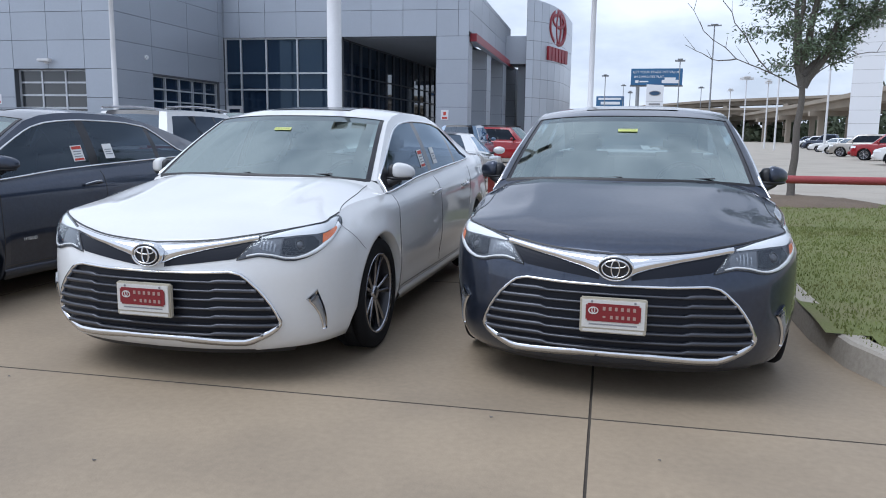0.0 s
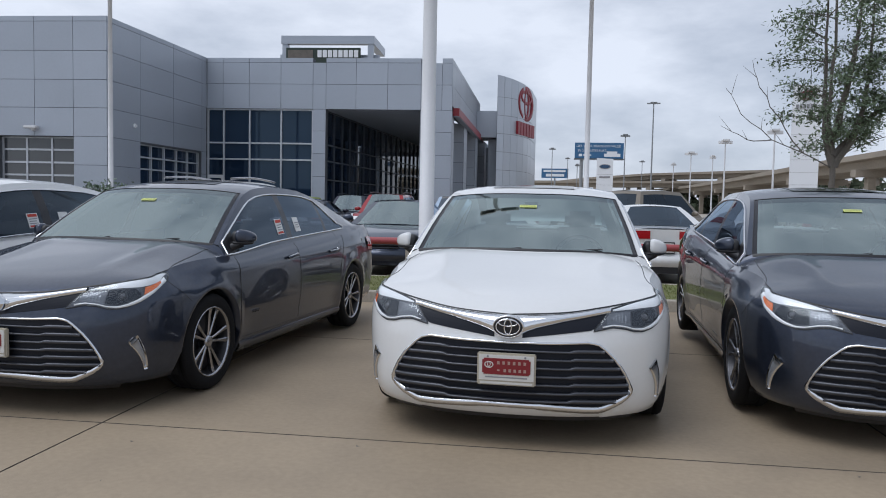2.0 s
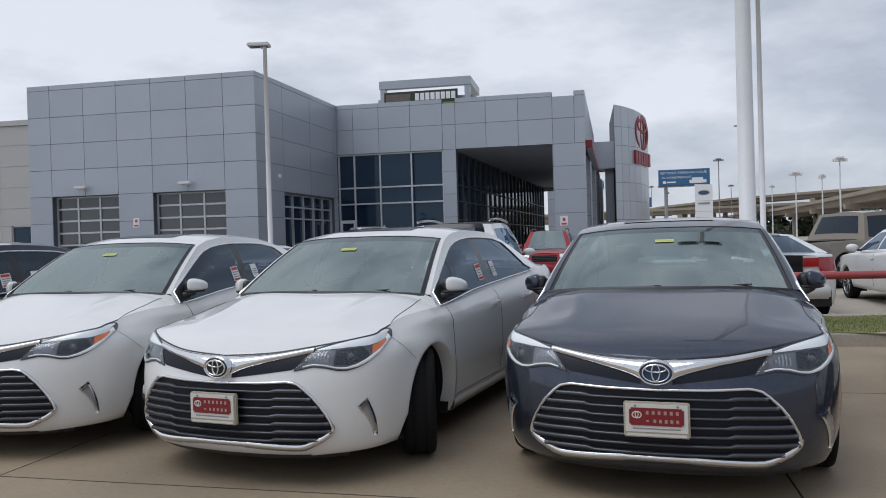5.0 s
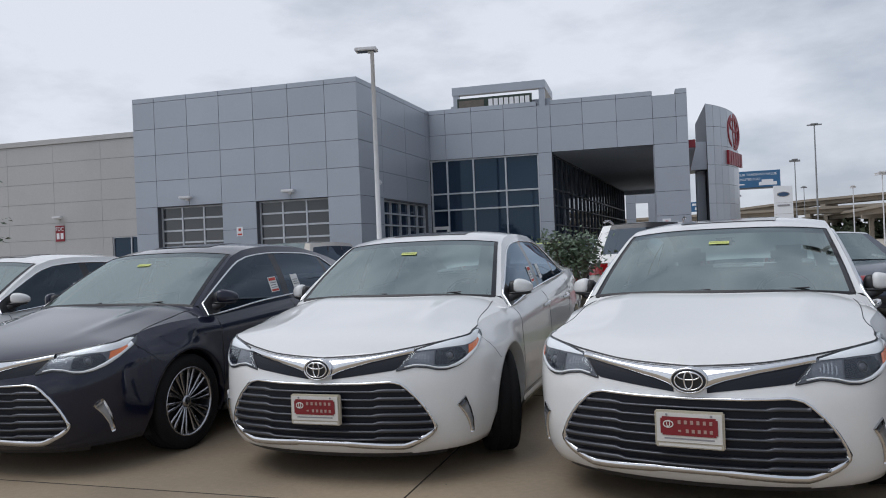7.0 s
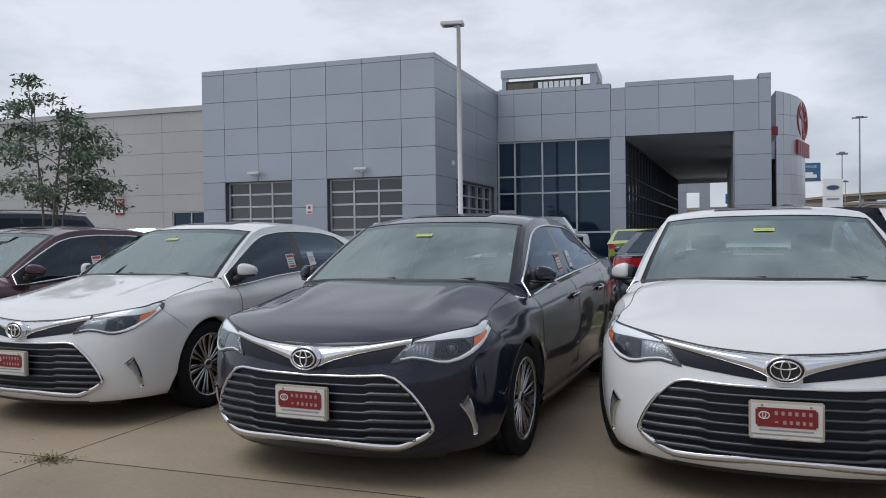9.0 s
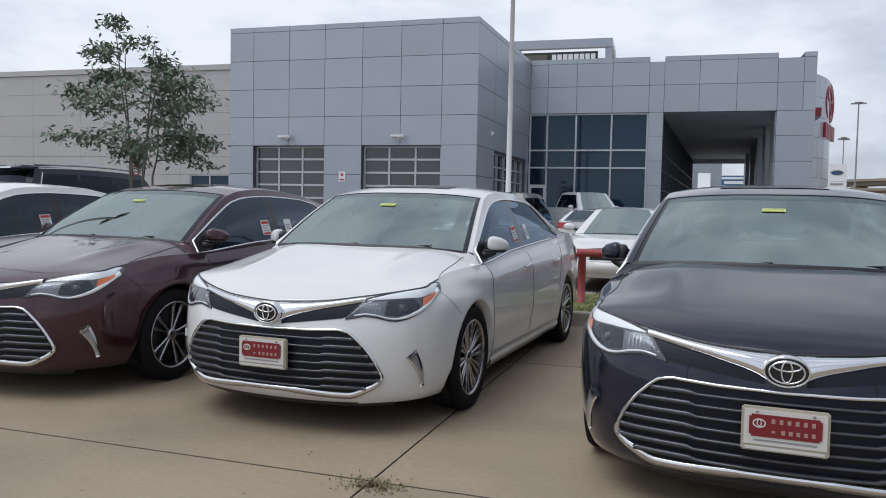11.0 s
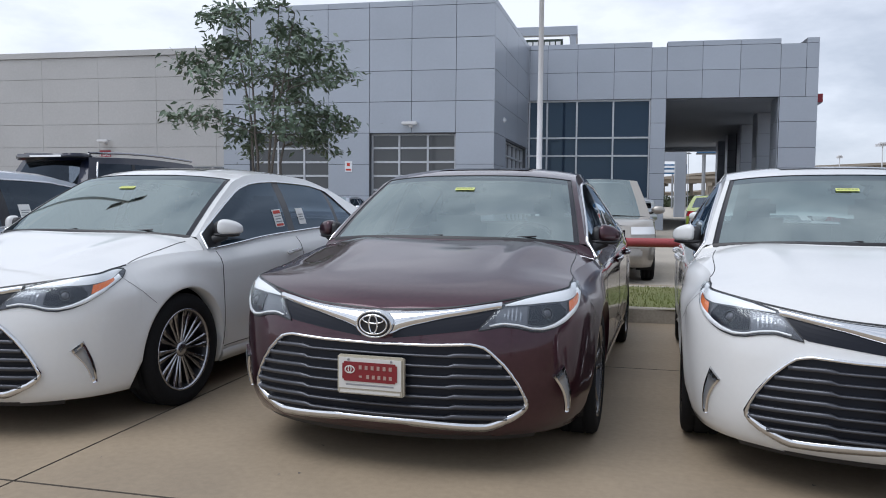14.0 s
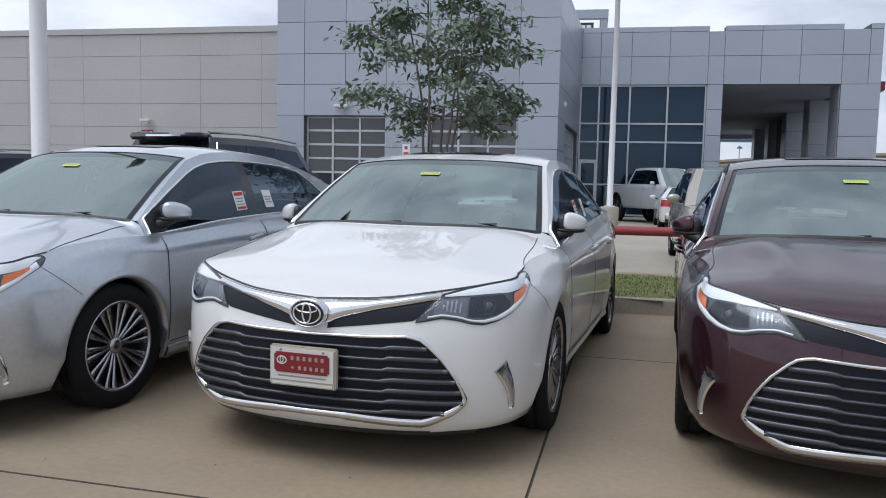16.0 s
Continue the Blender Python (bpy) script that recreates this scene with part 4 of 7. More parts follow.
    # wipers, sticker, sensor
    for x0, x1, y0, y1 in ((-0.05, 0.52, 1.125, 1.185), (-0.60, -0.02, 1.205, 1.125)):
        z0, z1 = 1.044, 1.050
        part("wiper", join(tube([(x0, y0 - 0.012, z0 - 0.03), (x1, y1 - 0.012, z1 - 0.014)], 0.0045, 6), tube([(x0, y0 - 0.025, 0.995), ((x0 + x1) / 2, (y0 + y1) / 2 - 0.015, z0 - 0.018)], 0.005, 6)), M_TRIM, car)
    def on_glass(a, y, off):
        r = rail(y)
        bow, cr = bow_at(y), crown_at(y)
        return Vector((r.x * a, r.y - bow * (1 - a * a) - off * 0.5, r.z + cr * (1 - abs(a) ** 3) + off))
    st = part("windshield_sticker", grid([[on_glass(a, y, 0.005) for a in (-0.105, -0.02, 0.075)] for y in (1.672, 1.703)]), M_YELLOW, ws, "yellow stock sticker")
    for k in range(6):
        a = -0.092 + 0.027 * k
        part("print_line", grid([[on_glass(b, y, 0.008) for b in (a, a + 0.016)] for y in (1.684, 1.692)]), M_STICKERINK, st)
    part("sensor_cover", soft_box(-0.07, 0.07, 1.74, 1.84, 1.29, 1.345, 0.02), M_TRIM, car)
    # cabin furniture
    part("floor_pan", box(-0.60, 0.60, 0.45, 4.75, 0.17, 0.46), M_DARK, car)
    part("engine_bay", box(-0.58, 0.58, 0.30, 1.48, 0.30, 0.66), M_DARK, car)
    part("dashboard", soft_box(-0.72, 0.72, 1.20, 1.62, 0.70, 0.960, 0.03), M_DASH, car, "dark dashboard", True)
    part("rear_shelf", box(-0.62, 0.62, 3.75, 4.30, 0.95, 0.985), M_DASH, car)
    for x in (-0.37, 0.37):
        seat = part("front_seat", soft_box(x - 0.25, x + 0.25, 2.05, 2.58, 0.46, 0.62, 0.05), M_INTERIOR, car, "light gray leather seat", True)
        bk = soft_box(x - 0.235, x + 0.235, 2.52, 2.66, 0.55, 1.13, 0.055)
        for v in bk.verts:
            v.co.y += 0.28 * (v.co.z - 0.55)
        part("backrest", bk, M_INTERIOR, seat, "", True)
        part("headrest", soft_box(x - 0.13, x + 0.13, 2.70, 2.80, 1.12, 1.27, 0.04), M_INTERIOR, seat, "", True)
    bk = soft_box(-0.62, 0.62, 3.45, 3.62, 0.50, 1.06, 0.05)
    part("rear_bench", bk, M_INTERIOR, car, "light gray leather bench", True)
    ring = [(0.37 + 0.18 * math.cos(2 * math.pi * k / 24), 1.80 + 0.06 * math.sin(2 * math.pi * k / 24), 0.92 + 0.165 * math.sin(2 * math.pi * k / 24)) for k in range(25)]
    part("steering_wheel", join(tube(ring, 0.016, 8), cyl((0.37, 1.71, 0.88), (0.37, 1.81, 0.92), 0.06, 12), cyl((0.22, 1.80, 0.92), (0.52, 1.80, 0.92), 0.018, 6)), M_TRIM, car, "", True)
    return car, painted


def add_wheels(car, style, steer=0.0):
    tyre, rim, barrel, spoke, cap, disc = WHEELS[style]
    for s in (1, -1):
        for axle in (AXLE_F, AXLE_R):
            m = pose(0.806 * s, axle, WHEEL_R, 0, 0, (steer if axle == AXLE_F else 0) + (0 if s == 1 else 180)) @ Matrix.Rotation(0.35 * axle + s, 4, "X")
            w = part("wheel", tyre, M_TYRE, car, "black tyre on alloy rim")
            w.matrix_basis = m
            r = part("rim", rim, M_ALLOY, w)
            part("rim_barrel", barrel, M_ALLOY_DK, w)
            part("spoke_set", spoke, M_ALLOY, w, "bright alloy spokes")
            part("hub_cap", cap, M_ALLOY, w)
            part("brake_disc", disc, M_ALLOY_DK, w)


WHEELS = {k: make_wheel(k) for k in ("multi", "five")}
base_car, painted_parts = build_sedan()
painted_names = {o.name.split(".")[0] for o in painted_parts}

# fall of the paving under each sedan, in degrees
FALL = (1.1, 0.5, 0.2, 0.2, 0.5, 0.2, 0.0, -0.2, -0.2, 0.0)
# nose position x, y, heading, colour, wheels, steer, label
ROW = [
    (0.552, 5.789, 0.5, P_GRAY, "five", 0, "dark gray metallic sedan with papers on its dashboard beside grass"),
    (-1.752, 5.398, 1.0, P_WHITE, "five", 0, "pearl white sedan with red dealer plate, parked between two gray sedans"),
    (-4.843, 5.271, -2.2, P_GRAY, "five", 0, "dark gray metallic hybrid sedan with a blue emblem"),
    (-7.233, 5.149, -5.5, P_WHITE, "multi", 24, "pearl white sedan with its front wheels turned, beside a gray hybrid"),
    (-9.283, 5.250, 2.2, P_WHITE, "five", 24, "pearl white sedan with turned front wheels, beside a black sedan"),
    (-11.575, 4.850, 0.0, P_BLACK, "multi", 0, "blue-black sedan with a white paper on its dashboard"),
    (-14.242, 5.268, 0.0, P_WHITE, "multi", 0, "pearl white sedan with many-spoked wheels, beside a maroon sedan"),
    (-16.479, 5.083, 0.0, P_MAROON, "five", 0, "maroon metallic sedan with five double-spoke wheels"),
    (-18.911, 4.878, -1.2, P_WHITE, "multi", 0, "pearl white sedan between a maroon and a silver sedan"),
    (-21.2, 4.40, -2.0, P_SILVER, "multi", 0, "silver-blue metallic sedan with many-spoked wheels"),
]


def recolour(car, colour):
    for o in car.children_recursive:
        if o.type == "MESH" and o.name.split(".")[0] in painted_names and o.data.materials and o.data.materials[0] == P_WHITE:
            o.material_slots[0].link = "OBJECT"
            o.material_slots[0].material = colour


sedans = []
for k, (x, y, turn, colour, style, steer, label) in enumerate(ROW):
    m = pose(x, y, 0, FALL[k], 0, turn)
    if k == 0:
        sedan = base_car
        sedan.matrix_basis = m
    else:
        sedan = copy_thing(base_car, m)
    sedans.append(tagged(sedan, label, "car", "sedans in the front row"))
for (x, y, turn, colour, style, steer, label), sedan in zip(ROW, sedans):
    recolour(sedan, colour)
    add_wheels(sedan, style, steer)

# what sets single sedans apart
for sedan, colour_row in zip(sedans, ROW):
    if "hybrid sedan with a blue" in colour_row[6]:
        for o in sedan.children:
            if o.name.split(".")[0] == "emblem":
                o.material_slots[0].link = "OBJECT"
                o.material_slots[0].material = M_EMBLEM_BLUE
        badge_hybrid = sedan


def dash_paper(sedan, x, y, turn, w, d):
    m = pose(x, y, 0.982, 3, 2, turn)
    v = [tuple(m @ Vector(p)) for p in ((-w, -d, 0), (w, -d, 0), (w, d, 0.004), (-w, d, 0), (0, d * 0.2, 0.012))]
    part("dash_paper", (v, [(0, 1, 4), (1, 2, 4), (2, 3, 4), (3, 0, 4)]), M_PAPER, sedan, "white paper on the dashboard")


dash_paper(sedans[0], -0.46, 1.36, 8, 0.14, 0.09)
dash_paper(sedans[0], 0.05, 1.30, -20, 0.11, 0.08)
dash_paper(sedans[0], 0.50, 1.38, 12, 0.16, 0.10)
dash_paper(sedans[5], -0.25, 1.31, 5, 0.24, 0.06)

# ---------------------------------------------------------------- ground, kerbs, grass, rail


def kerb_y(x):
    return 11.49 + 0.0985 * x


ground = part("ground", ([(-1500, -300, -0.05), (1500, -300, -0.05), (1500, 2500, -0.05), (-1500, 2500, -0.05)], [(0, 1, 2, 3)]), M_LOT)
tagged(ground, "pale concrete lot reaching to the distance", "ground", kind="structure")
pavement = part("pavement", ([(-45, -12, -0.006), (14, -12, -0.006), (14, 15.0, -0.006), (-45, 10.2, -0.006)], [(0, 1, 2, 3)]), M_JOINT)
tagged(pavement, "concrete slab pavement with dark sealed joints", "pavement", kind="structure")

# median between the rows of cars
def strip(x0, x1, inner, outer, z0, z1, n=60):
    """A bar along the kerb line between two offsets."""
    rows = []
    for i in range(n + 1):
        x = lin(x0, x1, i / n)
        y = kerb_y(x)
        rows.append([(x, y + inner, z0), (x, y + inner + 0.02, z1 - 0.012), (x, y + inner + 0.035, z1), (x, y + outer - 0.015, z1), (x, y + outer, z0)])
    return grid(rows)


kerb = part("kerb", strip(-45, 1.55, 0, 0.16, -0.02, 0.15), M_KERB, smooth=False)
tagged(kerb, "weathered concrete kerb along the grass strip", "kerb", kind="structure")
kerb2 = part("kerb", strip(-45, 1.7, 2.14, 2.30, -0.05, 0.15), M_KERB)
tagged(kerb2, "weathered concrete kerb behind the grass strip", "kerb", kind="structure")
# island edge beside the gray sedan: a rounded corner
edge = [(14.0, 5.80), (4.2, 5.82), (3.2, 5.88), (2.6, 6.02), (2.2, 6.22), (1.96, 6.46), (1.82, 6.82), (1.74, 7.4), (1.71, 8.4), (1.69, 9.6), (1.67, 11.75)]
rows = []
for i, (x, y) in enumerate(edge):
    a, b2 = edge[max(0, i - 1)], edge[min(len(edge) - 1, i + 1)]
    d = Vector((b2[0] - a[0], b2[1] - a[1], 0)).normalized()
    nrm = Vector((d.y, -d.x, 0))
    p = Vector((x, y, 0))
    rows.append([p + Vector((0, 0, -0.02)), p + nrm * 0.025 + Vector((0, 0, 0.135)), p + nrm * 0.045 + Vector((0, 0, 0.15)), p + nrm * 0.16 + Vector((0, 0, 0.15)), p + nrm * 0.17])
kerb3 = part("kerb", grid(rows), M_KERB)
tagged(kerb3, "rounded concrete kerb of the grass island", "kerb", kind="structure")


def turf_z(x, y):
    return 0.145 + 0.035 * noise.noise(Vector((x * 0.6, y * 0.6, 3))) + 0.012 * noise.noise(Vector((x * 3, y * 3, 5)))


def turf(name, inside, x0, x1, y0, y1, step, label):
    nx, ny = int((x1 - x0) / step), int((y1 - y0) / step)
    V, F, idx = [], [], {}
    for i in range(nx):
        for j in range(ny):
            cx, cy = x0 + (i + 0.5) * step, y0 + (j + 0.5) * step
            if inside(cx, cy):
                q = []
                for a, b in ((i, j), (i + 1, j), (i + 1, j + 1), (i, j + 1)):
                    if (a, b) not in idx:
                        x, y = x0 + a * step, y0 + b * step
                        idx[a, b] = len(V)
                        V.append((x, y, turf_z(x, y)))
                    q.append(idx[a, b])
                F.append(q)
    return tagged(part(name, (V, F), M_SOIL, smooth=True), label, "grass", kind="structure")


def in_median(x, y):
    return -45 < x < 1.75 and 0.10 < y - kerb_y(x) < 2.2


def in_island(x, y):
    if x < 1.82 or y < 5.95:
        return False
    if x < 3.0 and y < 7.2:
        t = (3.0 - x) / 1.18
        if y < 7.2 - 1.30 * math.sqrt(max(0, 1 - t * t)) + 0.10:
            return False
    return x < 13.8 and y < 18.6 and y < 19.4 - 1.7 * (x - 3.3)


turf("lawn", in_median, -45, 2, 6.5, 14.5, 0.25, "strip of mown grass between the rows of cars")
turf("lawn", in_island, 1.5, 14, 5, 18.75, 0.25, "grass island beside the gray sedan")
rng = random.Random(5)


def blades(name, inside, x0, x1, y0, y1, count, tall, label):
    V, F = [], []
    while len(F) < count:
        x, y = rng.uniform(x0, x1), rng.uniform(y0, y1)
        if not inside(x, y):
            continue
        a, h, w = rng.uniform(0, 6.28), tall * rng.uniform(0.4, 1.1), rng.uniform(0.004, 0.009)
        z = turf_z(x, y) - 0.005
        lx, ly = rng.uniform(-0.4, 0.4) * h, rng.uniform(-0.4, 0.4) * h
        k = len(V)
        V += [(x - w * math.cos(a), y - w * math.sin(a), z), (x + w * math.cos(a), y + w * math.sin(a), z), (x + lx, y + ly, z + h)]
        F.append((k, k + 1, k + 2))
    return tagged(part(name, (V, F), M_GRASS), label, "grass", kind="stuff")


blades("grass", in_median, -20, 1.7, 9.3, 14, 36000, 0.035, "short green grass blades on the median")
blades("grass", in_island, 1.7, 6.5, 5.1, 13, 42000, 0.032, "short green grass blades on the island")
blades("grass", in_island, 1.7, 10, 12, 18.5, 12000, 0.04, "short green grass blades behind the rail")

# mulch ring at the tree
mulch = bmesh.new()
for r in range(7):
    for k in range(28):
        a = 2 * math.pi * k / 28
        rr = 1.3 * r / 6
        x, y = 3.17 + rr * math.cos(a) * 1.25, 17.3 + rr * math.sin(a)
        mulch.verts.new((x, y, turf_z(x, y) + 0.10 * (1 - (r / 6) ** 2) + 0.05 * noise.noise(Vector((x * 4, y * 4, 1))) - (0.03 if r == 6 else 0)))
mulch.verts.ensure_lookup_table()
for r in range(6):
    for k in range(28):
        mulch.faces.new([mulch.verts[i] for i in (r * 28 + k, r * 28 + (k + 1) % 28, (r + 1) * 28 + (k + 1) % 28, (r + 1) * 28 + k)])
tagged(part("mulch_bed", mulch, M_DIRT, smooth=True), "brown mulch heaped round the tree trunk", "mulch")

# red pipe rail
rail_thing = thing("guard_rail", "faded red steel pipe rail along the median", "guard rail")


def rail_y(x):
    return kerb_y(x) + 1.02


part("rail", tube([(x, rail_y(x), 0.78) for x in [lin(-44, 14, k / 40) for k in range(41)]], 0.052, 12), M_RAIL, rail_thing, "", True)
for x in (-1.43, -3.78, -6.93, -11.6, -13.6, -16.93, -20.3, -23.6, -27.0, -30.3, -33.6):
    if x < 1.0:
        part("post", cyl((x, rail_y(x), 0.08), (x, rail_y(x), 0.78), 0.05, 12), M_RAIL, rail_thing, "", True)

# painted bay lines of the lot behind
for k in range(14):
    x = -30.0 + 2.8 * k
    part_ob = part("bay_line", ([(x - 0.06, kerb_y(x) + 2.45, -0.046), (x + 0.06, kerb_y(x) + 2.45, -0.046), (x - 0.30, kerb_y(x) + 7.6, -0.046), (x - 0.42, kerb_y(x) + 7.6, -0.046)], [(0, 1, 2, 3)]), M_STAIN)
    tagged(part_ob, "worn white parking bay line on concrete", "road marking", "bay lines", "structure")

# small weeds and leaf litter in the joint
V, F = [], []
for k in range(420):
    a, r = rng.uniform(0, 6.28), abs(rng.gauss(0, 0.075))
    x, y = -13.30 + 1.4 * r * math.cos(a), 4.74 + 0.8 * r * math.sin(a)
    s, t, h = rng.uniform(0.006, 0.018), rng.uniform(0, 6.28), rng.uniform(0.003, 0.02)
    k0 = len(V)
    V += [(x, y, 0.002), (x + s * math.cos(t), y + s * math.sin(t), h), (x + s * math.cos(t + 0.9), y + s * math.sin(t + 0.9), h * 0.7)]
    F.append((k0, k0 + 1, k0 + 2))
tagged(part("weed_clump", (V, F), M_WEED), "dry weeds growing in the paving joint", "weeds", kind="stuff")
V, F = [], []
for k in range(90):
    x = rng.uniform(-21, 2)
    y = rng.uniform(3.6, 5.6)
    s, t = rng.uniform(0.008, 0.022), rng.uniform(0, 6.28)
    k0 = len(V)
    V += [(x, y, 0.003), (x + s * math.cos(t), y + s * math.sin(t), 0.008), (x + s * math.cos(t + 0.8), y + s * math.sin(t + 0.8), 0.004)]
    F.append((k0, k0 + 1, k0 + 2))
tagged(part("leaf_litter", (V, F), M_BARK), "scattered dry leaf bits on the paving", "leaves", kind="stuff")

# ---------------------------------------------------------------- the dealership building
# Building space: s to the right along the front, d back from the front, origin at the front block's right-hand corner.
BM = pose(-21.66, 30.44, -0.05, 0, 0, 5.7)
building = thing("dealership", "two-storey gray metal panel car dealership with glazed front", "building", BM)
PANELS = []


def panel_wall(wall, axis, at, cols, rows, face, skip=None, material=None):
    """Metal panels proud of a wall. axis 's': the wall runs along s at depth d = at; axis 'd': it runs along d at s = at. face: outward sign."""
    g = 0.010
    for a0, a1 in zip(cols, cols[1:]):
        for z0, z1 in zip(rows, rows[1:]):
            if skip and skip((a0 + a1) / 2, (z0 + z1) / 2):
                continue
            lo, hi = (at, at + face * 0.035) if face > 0 else (at + face * 0.035, at)
            PANELS.append((wall, (a0 + g, a1 - g, lo, hi, z0 + g, z1 - g) if axis == "s" else (lo, hi, a0 + g, a1 - g, z0 + g, z1 - g), material or M_PANEL))


def glazing(parent, axis, at, cols, rows, face, pane_mat, bar=0.035, depth=0.10, skip=None, bar_mat=None):
    """Panes with frame bars between them."""
    for i, (a0, a1) in enumerate(zip(cols, cols[1:])):
        for z0, z1 in zip(rows, rows[1:]):
            if skip and skip((a0 + a1) / 2, (z0 + z1) / 2):
                continue
            lo, hi = at - 0.012, at + 0.012
            part("pane", box(a0, a1, lo, hi, z0, z1) if axis == "s" else box(lo, hi, a0, a1, z0, z1), pane_mat, parent)
    lo, hi = sorted((at - face * 0.02, at + face * depth))
    for a in cols:
        part("mullion", box(a - bar, a + bar, lo, hi, rows[0], rows[-1]) if axis == "s" else box(lo, hi, a - bar, a + bar, rows[0], rows[-1]), bar_mat or M_MULLION, parent)
    lo, hi = sorted((at - face * 0.02, at + face * (depth - 0.012)))
    for z in rows:
        part("transom", box(cols[0], cols[-1], lo, hi, z - bar, z + bar) if axis == "s" else box(lo, hi, cols[0], cols[-1], z - bar, z + bar), bar_mat or M_MULLION, parent)


TOP = 9.05
BAYS = [(-10.0, -6.65), (-4.95, -1.5)]
COLS = [-11.15, -10.0, -8.3, -6.65, -4.95, -3.25, -1.5, 0.0]
ROWS_F = [0.0, 1.5, 2.75, 3.97, 5.18, 6.37, 7.59, 8.82, TOP]
front_wall = part("front_wall", join(box(-11.15, -10.0, 0.04, 0.5, 0, TOP - 0.02), box(-6.65, -4.95, 0.04, 0.5, 0, TOP - 0.02), box(-1.5, -0.04, 0.04, 0.5, 0, TOP - 0.02), box(-10.0, -6.65, 0.04, 0.5, 3.95, TOP - 0.02), box(-4.95, -1.5, 0.04, 0.5, 3.95, TOP - 0.02)), M_PANELGAP, building, "gray panelled wall with two glazed bay doors")
panel_wall(front_wall, "s", 0.04, COLS, ROWS_F, -1, lambda a, z: z < 3.9 and any(b0 < a < b1 for b0, b1 in BAYS))
for b0, b1 in BAYS:
    bay = part("bay_door", box(b0, b1, 0.42, 0.48, 0, 3.95), M_PANELGAP, building, "glazed sectional bay door with silver frames")
    w = (b1 - b0) / 3
    glazing(bay, "s", 0.34, [b0 + 0.05, b0 + w, b0 + 2 * w, b1 - 0.05], [0.10, 0.65, 1.2, 1.75, 2.3, 2.85, 3.40, 3.93], -1, M_BAYGLASS, 0.04, 0.06)
    lamp = part("wall_lamp", soft_box((b0 + b1) / 2 - 0.35, (b0 + b1) / 2 + 0.25, -0.34, -0.06, 4.26, 4.38, 0.03), M_POLE, building, "white wall lamp over the bay door")
    part("lamp_arm", box((b0 + b1) / 2 - 0.1, (b0 + b1) / 2 + 0.05, -0.14, 0.01, 4.18, 4.27), M_POLE, lamp)
side_wall = part("side_wall", join(box(-0.5, -0.04, 0.5, 2.6, 0, TOP - 0.02), box(-0.5, -0.04, 2.6, 8.6, 3.9, TOP - 0.02), box(-0.5, -0.04, 8.6, 9.3, 0, TOP - 0.02), box(-0.5, -0.04, 0.04, 0.5, 0, TOP - 0.02)), M_PANELGAP, building, "gray panelled return wall")
panel_wall(side_wall, "d", -0.04, [0.0, 2.6, 5.6, 8.6, 9.1], ROWS_F, 1, lambda a, z: z < 3.9 and 2.6 < a < 8.6)
side_window = part("side_window", box(-0.46, -0.42, 2.6, 8.6, 0, 3.9), M_PANELGAP, building, "dark glazed storefront window")
for o in (side_wall, side_window):
    o.matrix_basis = pose(0, 0, 0, 0, 0, -3.6)
glazing(side_window, "d", -0.30, [2.65, 3.85, 5.05, 6.25, 7.4, 8.55], [0.1, 2.75, 3.3, 3.88], 1, M_BLDGLASS, 0.035, 0.12)
part("block_roof", box(-11.15, -0.05, 0.5, 20, TOP - 0.5, TOP - 0.3), M_SOFFIT, building)
part("block_side", box(-11.15, -10.9, 0.5, 20, 0, TOP - 0.02), M_PANEL, building)

# recessed glazed front with the drive-through
U = [6.34, 7.66, 8.80, TOP]
UC = [0.0, 0.62, 1.5, 2.95, 4.7, 6.46, 7.17, 8.8, 10.5, 12.28, 13.4, 13.95]
upper = part("upper_wall", join(box(0, 6.46, 9.14, 9.6, 6.34, TOP - 0.03), box(6.46, 7.17, 9.14, 9.6, 0, TOP - 0.28), box(7.17, 12.28, 9.14, 9.6, 6.38, TOP - 0.03), box(12.28, 13.4, 9.14, 10.6, 0, TOP - 0.28), box(13.4, 13.91, 9.14, 10.6, 0, TOP - 0.03)), M_PANELGAP, building, "gray panelled upper wall and piers")
panel_wall(upper, "s", 9.14, UC, U, -1, lambda a, z: z > 8.8 and (6.4 < a < 7.17 or 12.2 < a < 13.4))
panel_wall(upper, "s", 9.14, [6.46, 7.17], [0, 1.5, 2.75, 3.97, 5.18, 6.34], -1)
panel_wall(upper, "s", 9.14, [12.28, 13.95], [0, 1.5, 2.75, 3.97, 5.18, 6.34], -1)
front_glass = part("front_glass", box(0.0, 6.4, 9.5, 9.56, 0, 6.3), M_PANELGAP, building, "dark reflective curtain wall glazing")
glazing(front_glass, "s", 9.32, [0.05, 0.62, 1.5, 2.95, 4.7, 6.43], [0.08, 1.55, 3.62, 4.5, 6.30], -1, M_BLDGLASS, 0.04, 0.12)
door = part("entrance_door", box(0.66, 1.46, 9.22, 9.28, 0.02, 2.7), M_BLDGLASS, building, "glazed entrance door in a pale frame")
for a0, a1, z0, z1 in ((0.63, 0.75, 0, 2.75), (1.38, 1.50, 0, 2.75), (0.75, 1.38, 2.58, 2.75), (0.75, 1.38, 0.0, 0.25)):
    part("door_frame", box(a0, a1, 9.17, 9.26, z0, z1), M_POLE, door)
# drive-through: soffit, glazed inner side, far end, columns; its sides lean with the return wall
def leaning(ob, s0, d0=9.14, turn=-5.2):
    """Turns a part about one of its front corners."""
    ob.matrix_basis = pose(s0, d0, 0, 0, 0, turn) @ Matrix.Translation((-s0, -d0, 0))
    return ob


